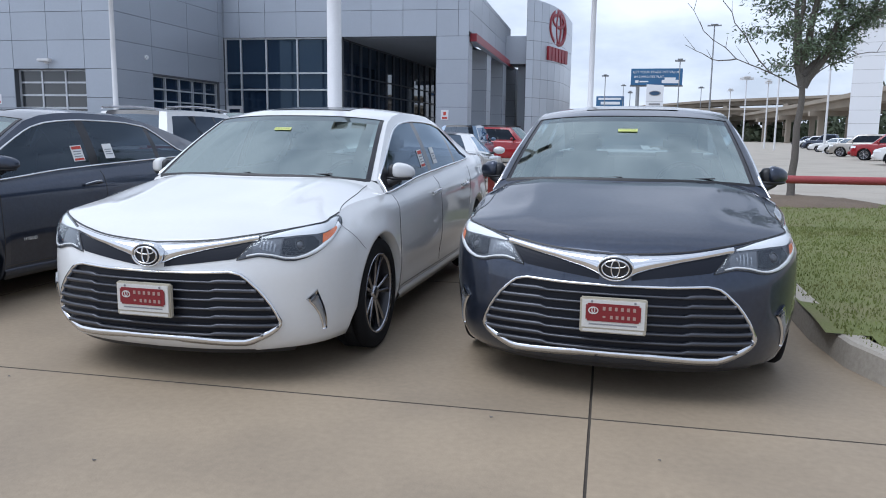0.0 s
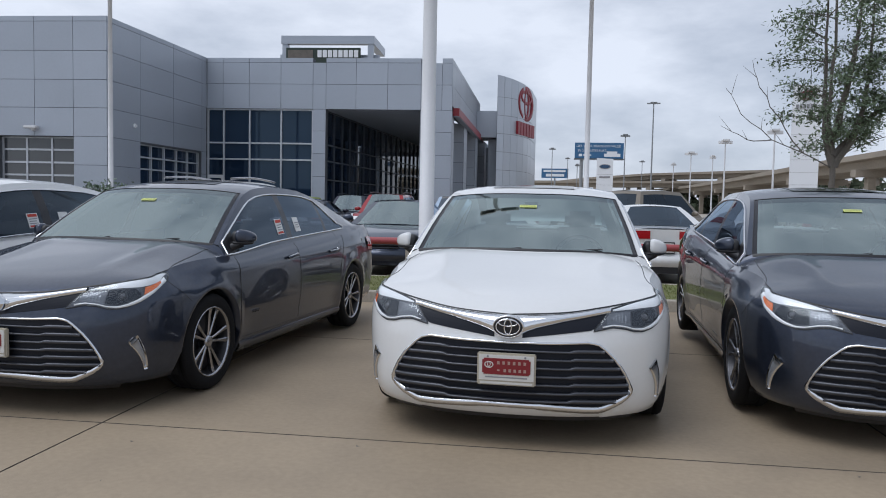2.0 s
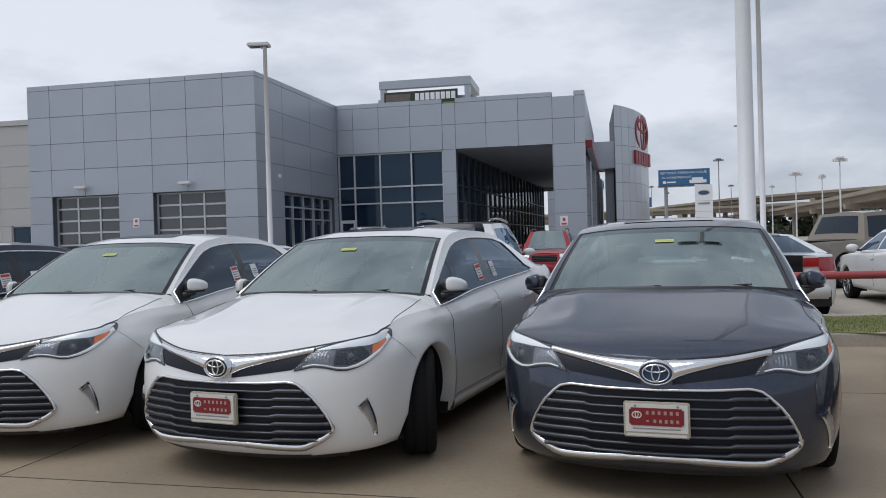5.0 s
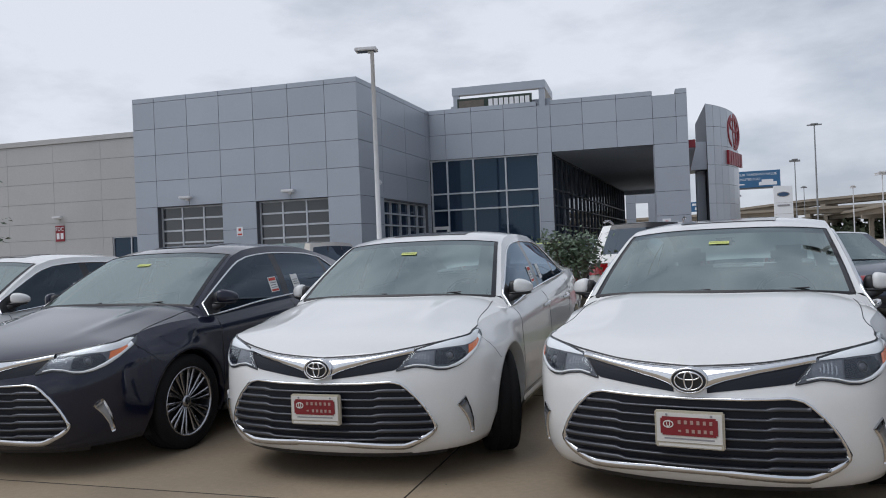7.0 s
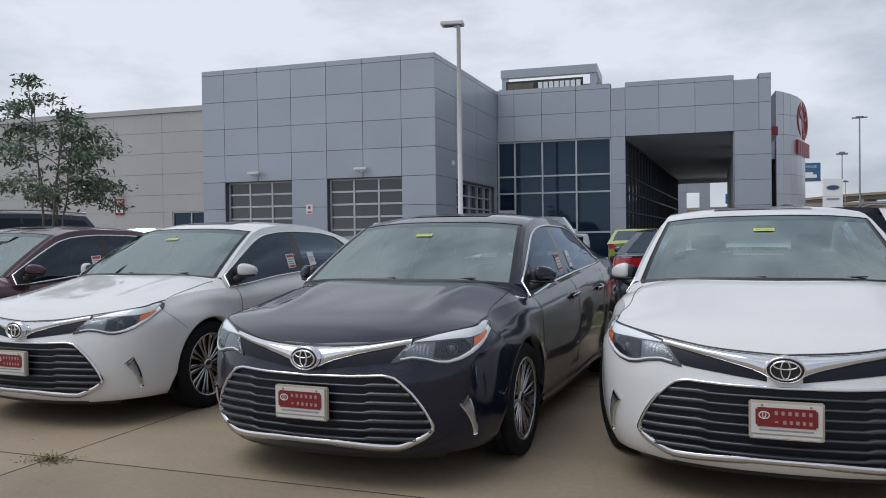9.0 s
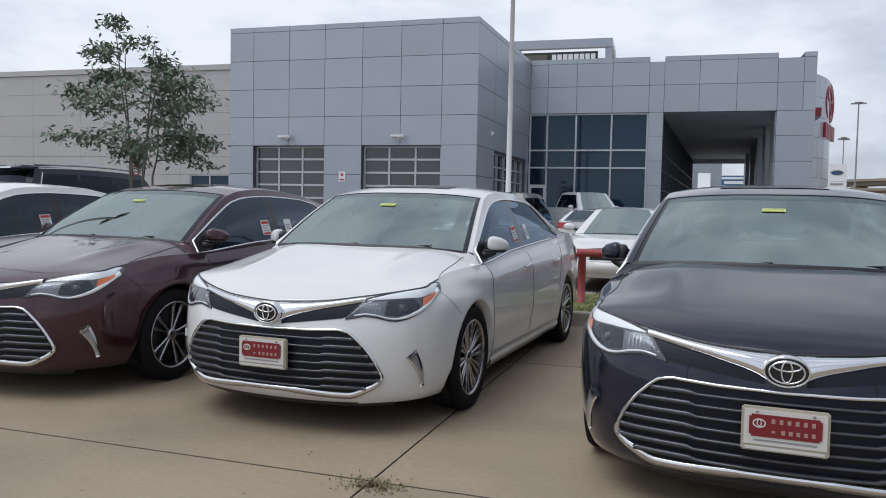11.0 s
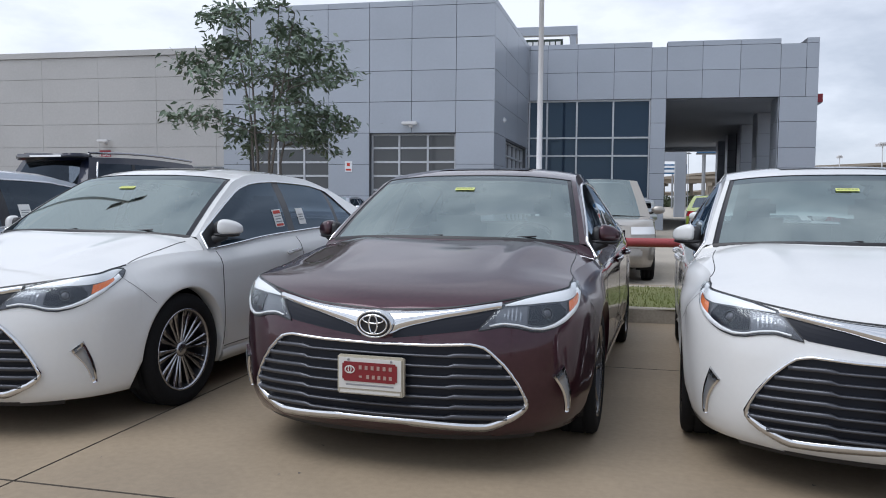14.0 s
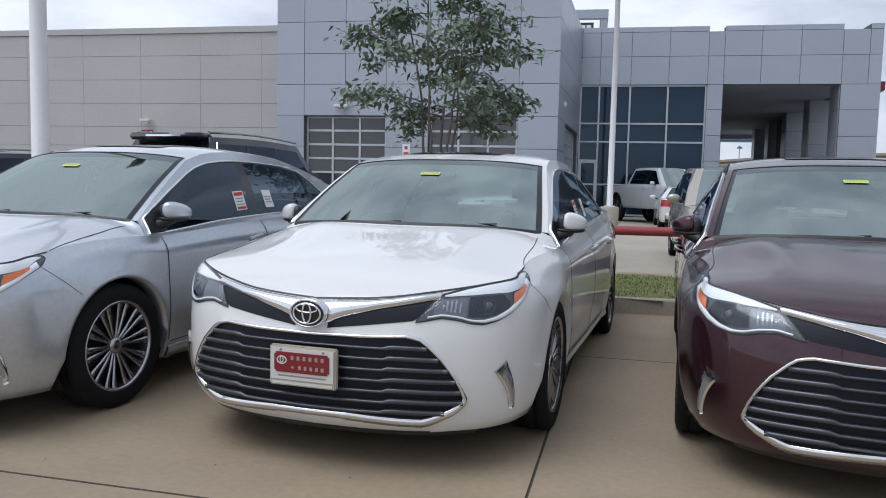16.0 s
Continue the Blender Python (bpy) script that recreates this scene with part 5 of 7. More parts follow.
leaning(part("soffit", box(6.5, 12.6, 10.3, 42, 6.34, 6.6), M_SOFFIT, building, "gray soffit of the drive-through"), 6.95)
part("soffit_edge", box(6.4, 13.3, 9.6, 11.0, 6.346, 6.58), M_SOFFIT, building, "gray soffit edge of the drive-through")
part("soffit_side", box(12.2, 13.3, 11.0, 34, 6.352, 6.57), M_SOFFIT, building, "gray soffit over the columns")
inner = leaning(part("inner_glass", box(6.6, 6.7, 9.6, 41.7, 0, 6.34), M_PANELGAP, building, "dark showroom glazing along the drive-through"), 6.95)
glazing(inner, "d", 6.95, [9.62 + 1.45 * k for k in range(23)], [0.08, 2.6, 3.62, 4.5, 6.30], 1, M_BLDGLASS, 0.035, 0.10, None, M_DARKFRAME)
leaning(part("end_lintel", box(6.7, 12.6, 41.7, 42, 5.95, 6.34), M_PANEL, building, "gray lintel over the far opening"), 6.95)
rear_gate = part("rear_gate", box(9.9, 10.87, 50, 50.8, 0, 7.2), M_PANELGAP, building, "gray panelled gate wall behind the building")
panel_wall(rear_gate, "s", 50.0, [9.9, 10.87], [0, 1.5, 2.75, 3.97, 5.6, 7.2], -1)
part("gate_pier", box(12.1, 13.1, 50, 50.8, 0, 7.2), M_PANEL, rear_gate)
part("gate_lintel", box(10.87, 12.1, 50, 50.8, 5.6, 7.2), M_PANEL, rear_gate)
for d0 in (15.5, 22.0, 28.5, 35.0):
    col = leaning(part("column", box(12.3, 13.8, d0, d0 + 1.5, 0, 6.33), M_PANELGAP, building), 12.28, turn=-3.2)
    panel_wall(col, "d", 12.3, [d0, d0 + 1.5], [0, 1.5, 2.75, 3.97, 5.18, 6.34], -1)
    panel_wall(col, "d", 13.8, [d0, d0 + 1.5], [0, 1.5, 2.75, 3.97, 5.18, 6.34], 1)
    panel_wall(col, "s", d0, [12.3, 13.8], [0, 1.5, 2.75, 3.97, 5.18, 6.34], -1)
panel_wall(upper, "d", 12.28, [9.2, 10.6], [0, 1.5, 2.75, 3.97, 5.18, 6.34], -1)
panel_wall(upper, "d", 13.91, [9.2, 10.6], [0, 1.5, 2.75, 3.97, 5.18, 6.34], 1)
east = leaning(part("east_wall", box(13.3, 13.91, 10.6, 27, 6.6, TOP - 0.03), M_PANELGAP, building, "gray panelled upper side wall"), 13.91, turn=-2.0)
panel_wall(east, "d", 13.91, [9.2, 10.6, 13.4, 16.2, 19.0, 21.8, 24.6, 27.0], [6.6, 7.66, 8.80, TOP], 1)
band_red = leaning(part("red_canopy", box(13.95, 14.28, 9.6, 27.0, 6.12, 6.52), M_SIGNRED, building, "red canopy band"), 13.91, turn=-2.0)
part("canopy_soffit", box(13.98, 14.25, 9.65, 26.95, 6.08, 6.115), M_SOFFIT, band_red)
leaning(part("east_infill", box(13.2, 13.5, 24.5, 31, 0, 6.6), M_BLDGLASS, building), 13.91, turn=-2.0)
part("link_roof", box(14.3, 16.4, 24.2, 27.2, 6.3, 8.2), M_PANEL, building, "gray link between building and sign tower")
part("link_back", box(15.3, 15.9, 25.5, 26.5, 0, 6.3), M_PANEL, building)
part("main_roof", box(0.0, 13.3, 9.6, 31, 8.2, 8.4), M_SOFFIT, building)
# service signs on the piers
for s0, z0 in ((-5.95, 2.45),):
    sg = part("notice", box(s0, s0 + 0.30, -0.014, 0.0, z0, z0 + 0.42), M_SIGNWHITE, building, "small white notice with red print")
    part("notice_print", box(s0 + 0.09, s0 + 0.21, -0.02, -0.0145, z0 + 0.23, z0 + 0.35), M_REDINK, sg)
    part("notice_print", box(s0 + 0.05, s0 + 0.25, -0.02, -0.0145, z0 + 0.05, z0 + 0.12), M_REDINK, sg)
sg = part("notice", box(12.55, 12.95, 9.08, 9.10, 2.1, 2.6), M_SIGNWHITE, building, "small white notice with red print")
part("notice_print", box(12.68, 12.82, 9.072, 9.0795, 2.33, 2.50), M_REDINK, sg)
part("notice_print", box(12.62, 12.88, 9.072, 9.0795, 2.15, 2.24), M_REDINK, sg)
# two small domes on the return wall
part("camera_dome", soft_box(-0.0, 0.22, 2.0, 2.25, 4.55, 4.75, 0.05), M_SIGNWHITE, building)

# beige service wing
WING_D, WING_H = 5.7, 8.70
wing = thing("service_wing", "long beige tilt-up service building with horizontal reveals", "building", BM)
part("wall", join(box(-75, -17.0, WING_D, WING_D + 0.4, 0, WING_H - 0.25), box(-17.0, -11.2, WING_D, WING_D + 0.4, 2.95, WING_H - 0.25), box(-17.0, -11.2, WING_D, WING_D + 0.4, 0, 0.9)), M_REVEAL, wing, "beige painted wall")
zs = [0, 0.9, 2.95, 3.9, 5.05, 6.2, 7.35, WING_H - 0.30]
for i, (z0, z1) in enumerate(zip(zs, zs[1:])):
    for k in range(20):
        s0, s1 = -75.2 + 3.2 * k, -75.2 + 3.2 * (k + 1)
        if s0 < -17.0 < s1 and 0.9 < (z0 + z1) / 2 < 2.95:
            s1 = -17.0
        if s1 - s0 > 0.1 and not (s0 > -17.1 and 0.9 < (z0 + z1) / 2 < 2.95):
            part("wall_panel", box(s0 + 0.006, s1 - 0.006, WING_D - 0.03, WING_D, z0 + 0.009, z1 - 0.009), M_TILTUP, wing)
part("parapet_cap", box(-75.1, -11.2, WING_D - 0.10, WING_D + 0.6, WING_H - 0.28, WING_H), M_TILTUP, wing)
wing_window = part("window", box(-17.0, -11.2, WING_D + 0.2, WING_D + 0.25, 0.9, 2.95), M_PANELGAP, wing, "low row of dark windows")
glazing(wing_window, "s", WING_D + 0.10, [-16.98, -15.82, -14.66, -13.5, -12.34, -11.22], [0.92, 2.93], -1, M_BLDGLASS, 0.035, 0.08)
for s0, z0 in ((-20.7, 4.15), (-36.0, 4.15)):
    lamp = part("wall_lamp", soft_box(s0, s0 + 0.6, WING_D - 0.42, WING_D - 0.14, z0, z0 + 0.12, 0.03), M_POLE, wing, "white wall lamp")
    part("lamp_arm", box(s0 + 0.2, s0 + 0.35, WING_D - 0.2, WING_D - 0.02, z0 - 0.08, z0 + 0.005), M_POLE, lamp)
part("sign_plate", box(-20.75, -20.15, WING_D - 0.075, WING_D - 0.05, 2.85, 3.75), M_SIGNRED, wing, "red fire connection sign")
canopy = part("canopy", box(-44, -31, WING_D - 1.5, WING_D - 0.03, 3.9, 4.2), M_TILTUP, wing, "projecting beige canopy")
part("bay_door", box(-43, -32, WING_D - 0.06, WING_D - 0.035, 0, 3.9), M_BAYGLASS, wing)


def words(name, text, size, material, parent, m, label=""):
    cu = bpy.data.curves.new(name, "FONT")
    cu.body, cu.size, cu.align_x, cu.align_y, cu.extrude = text, size, "CENTER", "CENTER", size * 0.02
    tmp = bpy.data.objects.new(name, cu)
    scene.collection.objects.link(tmp)
    dg = bpy.context.evaluated_depsgraph_get()
    me = bpy.data.meshes.new_from_object(tmp.evaluated_get(dg))
    bpy.data.objects.remove(tmp)
    me.materials.clear()
    ob = part(name, me, material, parent, label)
    ob.matrix_basis = m
    return ob


words("lettering", "FDC", 0.30, M_SIGNWHITE, wing, pose(-20.45, WING_D - 0.085, 3.55, 90, 0, 0))
for k in range(2):
    part("sign_print", box(-20.68 + 0.27 * k, -20.49 + 0.27 * k, WING_D - 0.082, WING_D - 0.0755, 2.98, 3.32), M_SIGNWHITE, wing)

# sign tower with a curved front
tower = thing("sign_tower", "tall curved gray panel sign tower with a red oval emblem", "sign tower")
plan = [(-8.15, 55.6), (-7.70, 55.95), (-7.25, 56.5), (-6.85, 57.3), (-6.52, 58.4), (-6.28, 59.7), (-6.15, 61.2), (-6.15, 66), (-9.2, 66)]


def tower_top(x):
    return 10.65 - 0.16 * (x + 8.15)


n = len(plan)
V = [(x, y, -0.05) for x, y in plan] + [(x, y, tower_top(x)) for x, y in plan]
F = [(i, (i + 1) % n, n + (i + 1) % n, n + i) for i in range(n)] + [tuple(range(n, 2 * n))]
part("tower_core", (V, F), M_PANELGAP, tower)
levels = [0, 1.3, 2.6, 3.9, 5.2, 6.5, 7.8, 9.1, 10.4]
for i in range(7):
    (x0, y0), (x1, y1) = plan[i], plan[i + 1]
    a = Vector((x0, y0, 0))
    b2 = Vector((x1, y1, 0))
    d = (b2 - a).normalized()
    nr = Vector((d.y, -d.x, 0)) * 0.03
    a2, b3 = a + d * 0.008, b2 - d * 0.008
    for z0, z1 in zip(levels, levels[1:]):
        z1 = min(z1, 10.4) if z1 < 10.4 else None
        ta, tb = (z1 - 0.012, z1 - 0.012) if z1 else (tower_top(x0) - 0.01, tower_top(x1) - 0.01)
        zz = z0 + 0.012
        V = [a2 + Vector((0, 0, zz)), b3 + Vector((0, 0, zz)), b3 + Vector((0, 0, tb)), a2 + Vector((0, 0, ta))]
        V += [p + nr for p in V]
        part("panel", (V, [(4, 5, 6, 7), (0, 1, 5, 4), (1, 2, 6, 5), (2, 3, 7, 6), (3, 0, 4, 7)]), M_FASCIA, tower)
TM = pose(-6.36, 59.0, 0, 0, 0, 77)


def oval_mark(parent, m, cz, a, b, w, material):
    for geo in (ellipse_ring(0, cz, a, b, w, 0.15, 0), ellipse_ring(0, cz + 0.02 * b, a * 0.34, b * 0.88, w * 0.8, 0.15, -0.03), ellipse_ring(0, cz + b * 0.36, a * 0.72, b * 0.42, w * 0.8, 0.15, -0.02)):
        part("sign_mark", moved(geo, m), material, parent, "red oval mark", True)


oval_mark(tower, TM, 9.0, 1.75, 1.30, 0.30, M_SIGNRED)
for k in range(6):
    part("sign_letter_bar", moved(box(-2.0 + 0.68 * k, -1.45 + 0.68 * k, -0.06, 0.10, 6.6, 7.55), TM), M_SIGNRED, tower)

# panels of the building, one piece each
_cache = {}
for wall, (x0, x1, y0, y1, z0, z1), material in PANELS:
    key = (round(x1 - x0, 3), round(y1 - y0, 3), round(z1 - z0, 3), material.name)
    if key not in _cache:
        _cache[key] = mesh_of("panel", *box(0, x1 - x0, 0, y1 - y0, 0, z1 - z0))
        _cache[key].materials.append(material)
    ob = new("panel", _cache[key])
    ob.parent = wall
    ob.location = (x0, y0, z0)

# ---------------------------------------------------------------- poles, signs, distance


def lamp_pole(x, y, h, r, label, heads=((1.0, 0.0),), size=0.75, base=0.0, back=0.10, material=None, group="lot light poles", z0=-0.05, turn=0.0):
    material = material or M_POLE
    p = thing("light_pole", label, "light pole", pose(x, y, 0, 0, 0, turn), group)
    part("pole", tube([(0, 0, z0), (0, 0, h * 0.5), (0, 0, h)], r, 10, r * 0.72), material, p, "", True)
    if base:
        part("pole_base", lathe([(base, -0.03), (base, 0.66), (base - 0.03, 0.69), (0, 0.69)], 28, "z"), M_KERB, p, "round concrete pole base", True)
        part("flange", box(-r * 1.6, r * 1.6, -r * 1.6, r * 1.6, 0.691, 0.72), material, p)
    for dx, dy in heads:
        d = Vector((dx, dy, 0)).normalized()
        a = math.degrees(math.atan2(dy, dx))
        m = Matrix.Rotation(radians(a), 4, "Z")
        arm = part("lamp_arm", moved(box(0.0, 0.16, -0.05, 0.05, h - 0.10, h - 0.02), m), material, p)
        bm = soft_box(back, back + size, -size * 0.28, size * 0.28, h - 0.03, h + 0.10, 0.025)
        bmesh.ops.transform(bm, matrix=m, verts=bm.verts)
        head = part("lamp_head", bm, material, p, "flat lamp head")
        part("lamp_lens", moved(box(back + 0.08, back + size - 0.10, -size * 0.2, size * 0.2, h - 0.042, h - 0.031), m), M_BAYGLASS, head)
    return p


lamp_pole(-19.43, 27.47, 9.1, 0.105, "tall white steel light pole with one flat lamp head", ((-1, -0.25),), 0.84, 0.30, -0.20)
lamp_pole(-3.73, 12.34, 9.6, 0.115, "thick white light pole on a round concrete base in the grass", ((1, 0.1), (-1, -0.1)), 0.75, 0.30)
lamp_pole(-1.55, 29.97, 9.6, 0.105, "tall white steel light pole with one flat lamp head", ((1, 0.0),), 0.75, 0.30)
lamp_pole(-26.13, 10.75, 9.6, 0.125, "thick white light pole beside a black sport utility vehicle", ((1, 0.1), (-1, -0.1)), 0.75, 0.33)
# the pole behind the walk, seen in the windshields
lamp_pole(-4.4, -9.0, 8.2, 0.12, "white light pole across the drive with two square lamp heads", ((1, 0.0), (-1, 0.0)), 0.95, 0.33)
lamp_pole(-18.5, -9.0, 8.2, 0.12, "white light pole across the drive with two square lamp heads", ((1, 0.0), (-1, 0.0)), 0.95, 0.33)


def far_pole(x, y, h, r, material, cross, label):
    p = thing("street_lamp", label, "street lamp", pose(x, y, 0), "far street lamps")
    part("pole", tube([(0, 0, -0.05), (0, 0, h)], r, 8, r * 0.6), material, p)
    part("lamp_head", box(-cross, cross, -0.25, 0.25, h - 0.1, h + 0.22), material, p)
    part("lamp_head", box(-cross * 0.5, cross * 0.5, -0.6, 0.6, h + 0.221, h + 0.4), material, p)


for x, y, h, r, mt, cross in ((-11.21, 191.05, 15.5, 0.14, M_POLEGRAY, 0.8), (4.65, 151.06, 15.1, 0.14, M_POLEGRAY, 0.9), (14.06, 210.58, 29.2, 0.26, M_POLEGRAY, 1.7), (13.64, 150.36, 9.7, 0.12, M_POLE, 0.5),
                             (13.09, 120.21, 9.6, 0.12, M_POLE, 0.9), (13.79, 94.81, 9.2, 0.12, M_POLE, 0.75), (16.78, 83.99, 9.3, 0.13, M_POLE, 0.75), (14.68, 109.87, 8.4, 0.12, M_POLE, 0.4), (12.88, 230.72, 15.0, 0.14, M_POLEGRAY, 0.8), (-9.29, 251.15, 17.0, 0.14, M_POLEGRAY, 0.8), (-4.64, 171.23, 10.5, 0.13, M_POLEGRAY, 0.5)):
    far_pole(x, y, h, r, mt, cross, "distant tall street lamp with flat heads")

# billboard
bb = thing("billboard", "large blue roadside billboard with white lettering", "billboard", pose(0.55, 247.5, 0, 0, 0, 3))
part("panel", box(-7.6, 7.6, -0.25, 0.25, 17.0, 21.9), M_SIGNBLUE, bb)
part("frame", join(box(-7.8, 7.8, 0.25, 0.9, 16.6, 17.0), box(-7.8, 7.8, -0.6, 0.9, 16.5, 16.62)), M_POLEGRAY, bb)
part("post", cyl((-5.4, 0.6, -0.05), (-5.4, 0.6, 17.2), 0.55, 12), M_POLEGRAY, bb)
words("lettering", "GET YOUR TRADE-IN'S VALUE", 1.02, M_SIGNWHITE, bb, pose(-0.2, -0.30, 20.8, 90, 0, 0))
words("lettering", "IN 2 MINUTES FLAT.", 1.02, M_SIGNWHITE, bb, pose(-2.1, -0.30, 19.4, 90, 0, 0))
part("picture", join(box(1.6, 6.6, -0.30, -0.26, 17.5, 18.5), box(2.4, 5.6, -0.30, -0.26, 18.5, 19.2)), M_SIGNWHITE, bb)
part("picture", join(box(-6.3, -5.3, -0.30, -0.26, 17.6, 18.4), box(-5.0, -2.4, -0.30, -0.26, 17.8, 18.2)), M_SIGNWHITE, bb)

x, y = -13.9, 263.0
sm = thing("roadside_sign", "small dark blue roadside sign with white print", "sign", pose(x, y, 0))
part("panel", box(-4.5, 4.5, -0.2, 0.2, 11.2, 14.4), M_SIGNBLUE, sm)
part("post", cyl((0, 0.4, -0.05), (0, 0.4, 11.2), 0.3, 10), M_POLEGRAY, sm)
part("print_bar", box(-3.8, 3.6, -0.26, -0.21, 13.2, 13.9), M_SIGNWHITE, sm)
part("print_bar", box(-3.0, 3.2, -0.26, -0.21, 11.7, 12.6), M_SIGNWHITE, sm)


def pylon(x, y, w, dpt, h, label, mark, turn=0.0):
    p = thing("pylon_sign", label, "pylon sign", pose(x, y, 0, 0, 0, turn))
    V = [(-w / 2, 0, -0.05), (w / 2, 0, -0.05), (w / 2, dpt, -0.05), (-w / 2, dpt, -0.05), (-w / 2, 0, h), (w / 2, 0, h - 0.06 * w), (w / 2, dpt, h - 0.06 * w), (-w / 2, dpt, h)]
    part("body", (V, box(0, 1, 0, 1, 0, 1)[1]), M_SIGNWHITE, p, "white metal pylon")
    for k in range(1, int(h / 1.6)):
        part("joint", box(-w / 2 - 0.004, w / 2 + 0.004, -0.006, dpt, k * 1.6, k * 1.6 + 0.03), M_REVEAL, p)
    return p


px_, py_ = 0.51, 119.2
p1 = pylon(px_, py_, 2.45, 0.8, 8.9, "white pylon sign with a dark oval mark", None)
part("sign_mark", ellipse_disc(0, 7.6, 0.85, 0.36, -0.03), M_INK, p1)
part("sign_mark", ellipse_disc(0, 7.6, 0.70, 0.27, -0.05), M_EMBLEM_BLUE, p1)
part("print_bar", box(-0.8, 0.8, -0.05, -0.01, 5.9, 6.15), M_INK, p1)
px_, py_ = 25.18, 105.6
p2 = pylon(px_, py_, 3.35, 1.4, 17.6, "tall white pylon sign with a dark red oval emblem", None, -14)
oval_mark(p2, pose(0, -0.2, 0), 16.15, 0.95, 0.62, 0.16, M_PYLONMARK)
for k in range(6):
    part("sign_letter_bar", box(-1.25 + 0.42 * k, -0.93 + 0.42 * k, -0.10, -0.005, 14.55, 15.05), M_INK, p2)
part("rod", cyl((0.35, 0.6, 17.3), (0.35, 0.6, 19.6), 0.06, 6), M_POLEGRAY, p2)

# rooftop gantry and lit board beyond the building
gz = thing("gantry_board", "steel gantry with a dark lit message board behind the roof", "billboard", pose(-29.3, 79.0, -0.25, 0, 0, 6))
part("beam", box(-5.0, 5.0, -0.4, 0.4, 18.3, 19.15), M_PANEL, gz, "pale steel beam")
part("side_beam", box(4.2, 5.0, 0.4, 6.5, 18.3, 19.15), M_PANEL, gz)
part("brace", tube([(-4.6, 0.1, 17.9), (-3.6, 2.6, 16.2)], 0.25, 6), M_PANEL, gz)
for s0 in (-4.9, 4.3):
    part("post", box(s0, s0 + 0.6, -0.3, 0.3, -0.05, 18.299), M_PANEL, gz)
part("cross_wall", box(-5.4, 5.4, 0.6, 1.0, 6, 17.35), M_PANEL, gz)
board = part("board", box(-4.4, 3.6, -0.6, -0.45, 12.8, 17.85), M_DKGREEN, gz, "dark message board")
part("board_picture", box(-4.2, -1.5, -0.66, -0.605, 14.6, 17.6), M_BARK, board)
for k in range(8):
    part("message_bar", box(-1.0 + 0.56 * k, -0.56 + 0.56 * k, -0.66, -0.605, 16.85, 17.6), M_SIGNWHITE, board)
part("message_bar", box(1.6, 3.2, -0.66, -0.605, 15.3, 16.5), M_SIGNGREEN, board)

# overpass ramps
def overpass(label, pts, every):
    op = thing("overpass", label, "overpass")
    pts = [Vector(p) for p in pts]
    dense = []
    for a, b2 in zip(pts, pts[1:]):
        for k in range(6):
            dense.append(a.lerp(b2, k / 6))
    dense.append(pts[-1])
    rows = []
    for i, p in enumerate(dense):
        d = (dense[min(i + 1, len(dense) - 1)] - dense[max(i - 1, 0)])
        d.z = 0
        d.normalize()
        nr = Vector((d.y, -d.x, 0))
        rows.append([p + nr * o + Vector((0, 0, z)) for o, z in ((0, -0.9), (0, 0.0), (0.3, 0.0), (0.35, -0.75), (11.6, -0.75), (11.7, 0.0), (12, 0), (12, -0.9), (10.5, -1.0), (10.2, -2.4), (1.8, -2.4), (1.5, -1.0))])
    part("deck", grid(rows, True), M_OVERPASS, op, "tan concrete deck with parapets")
    for i in range(2, len(dense) - 2, every):
        p, d = dense[i], (dense[i + 1] - dense[i - 1])
        a = math.degrees(math.atan2(d.y, d.x)) - 90
        m = pose(p.x, p.y, 0, 0, 0, a)
        part("pier_cap", moved(box(-0.0, 11.6, -0.9, 0.9, p.z - 3.6, p.z - 2.4), m), M_OVERPASS, op)
        for o in (2.2, 8.6):
            part("pier", moved(box(o, o + 1.3, -0.7, 0.7, -0.05, p.z - 3.6), m), M_OVERPASS, op)


overpass("tan concrete highway overpass on piers", [(60, 40, 12.2), (47, 95, 11.6), (40, 147, 10.8), (36.5, 220, 10.3), (33, 291, 10.2), (18, 380, 9.6), (-6, 470, 9.0), (-120, 640, 9.0), (-320, 760, 9.0)], 3)
overpass("far tan highway deck crossing behind the sign tower", [(95, 285, 12.6), (40, 300, 12.2), (-20, 312, 12.0), (-90, 330, 11.9), (-220, 380, 11.5)], 2)
overpass("upper curved highway ramp beyond the lot", [(110, 275, 17.5), (60, 300, 16.6), (20, 322, 15.8), (-5, 350, 14.8), (-30, 400, 13.6), (-90, 470, 12.6)], 3)

# far trees and low buildings at the horizon, and dark fill under the overpass
V, F = [], []
rg = random.Random(11)
for k in range(5200):
    t = rg.random() ** 0.75
    x, y = lin(-40, 130, t) + rg.uniform(-8, 8), lin(420, 190, t) + rg.uniform(-25, 25)
    # higher leaves to the right stand in for the shade under the overpass
    z, s = abs(rg.gauss(0, lin(2.0, 5.5, smoothstep(0.38, 0.7, t)))) + 0.3, rg.uniform(0.6, 1.8)
    a, b2 = rg.uniform(0, 6.28), rg.uniform(-0.6, 0.6)
    k0 = len(V)
    V += [(x - s * math.cos(a), y - s * math.sin(a), z - s * 0.5), (x + s * math.cos(a), y + s * math.sin(a), z - s * 0.4), (x + s * 0.6 * math.cos(a + b2), y + s * 0.5, z + s * 0.8), (x - s * 0.7, y + s * b2, z + s * 0.6)]
    F.append((k0, k0 + 1, k0 + 2, k0 + 3))
tagged(part("far_trees", (V, F), M_FARGREEN), "dark green trees beyond the overpass piers, heaped up as the shade under the decks", "trees", kind="stuff")


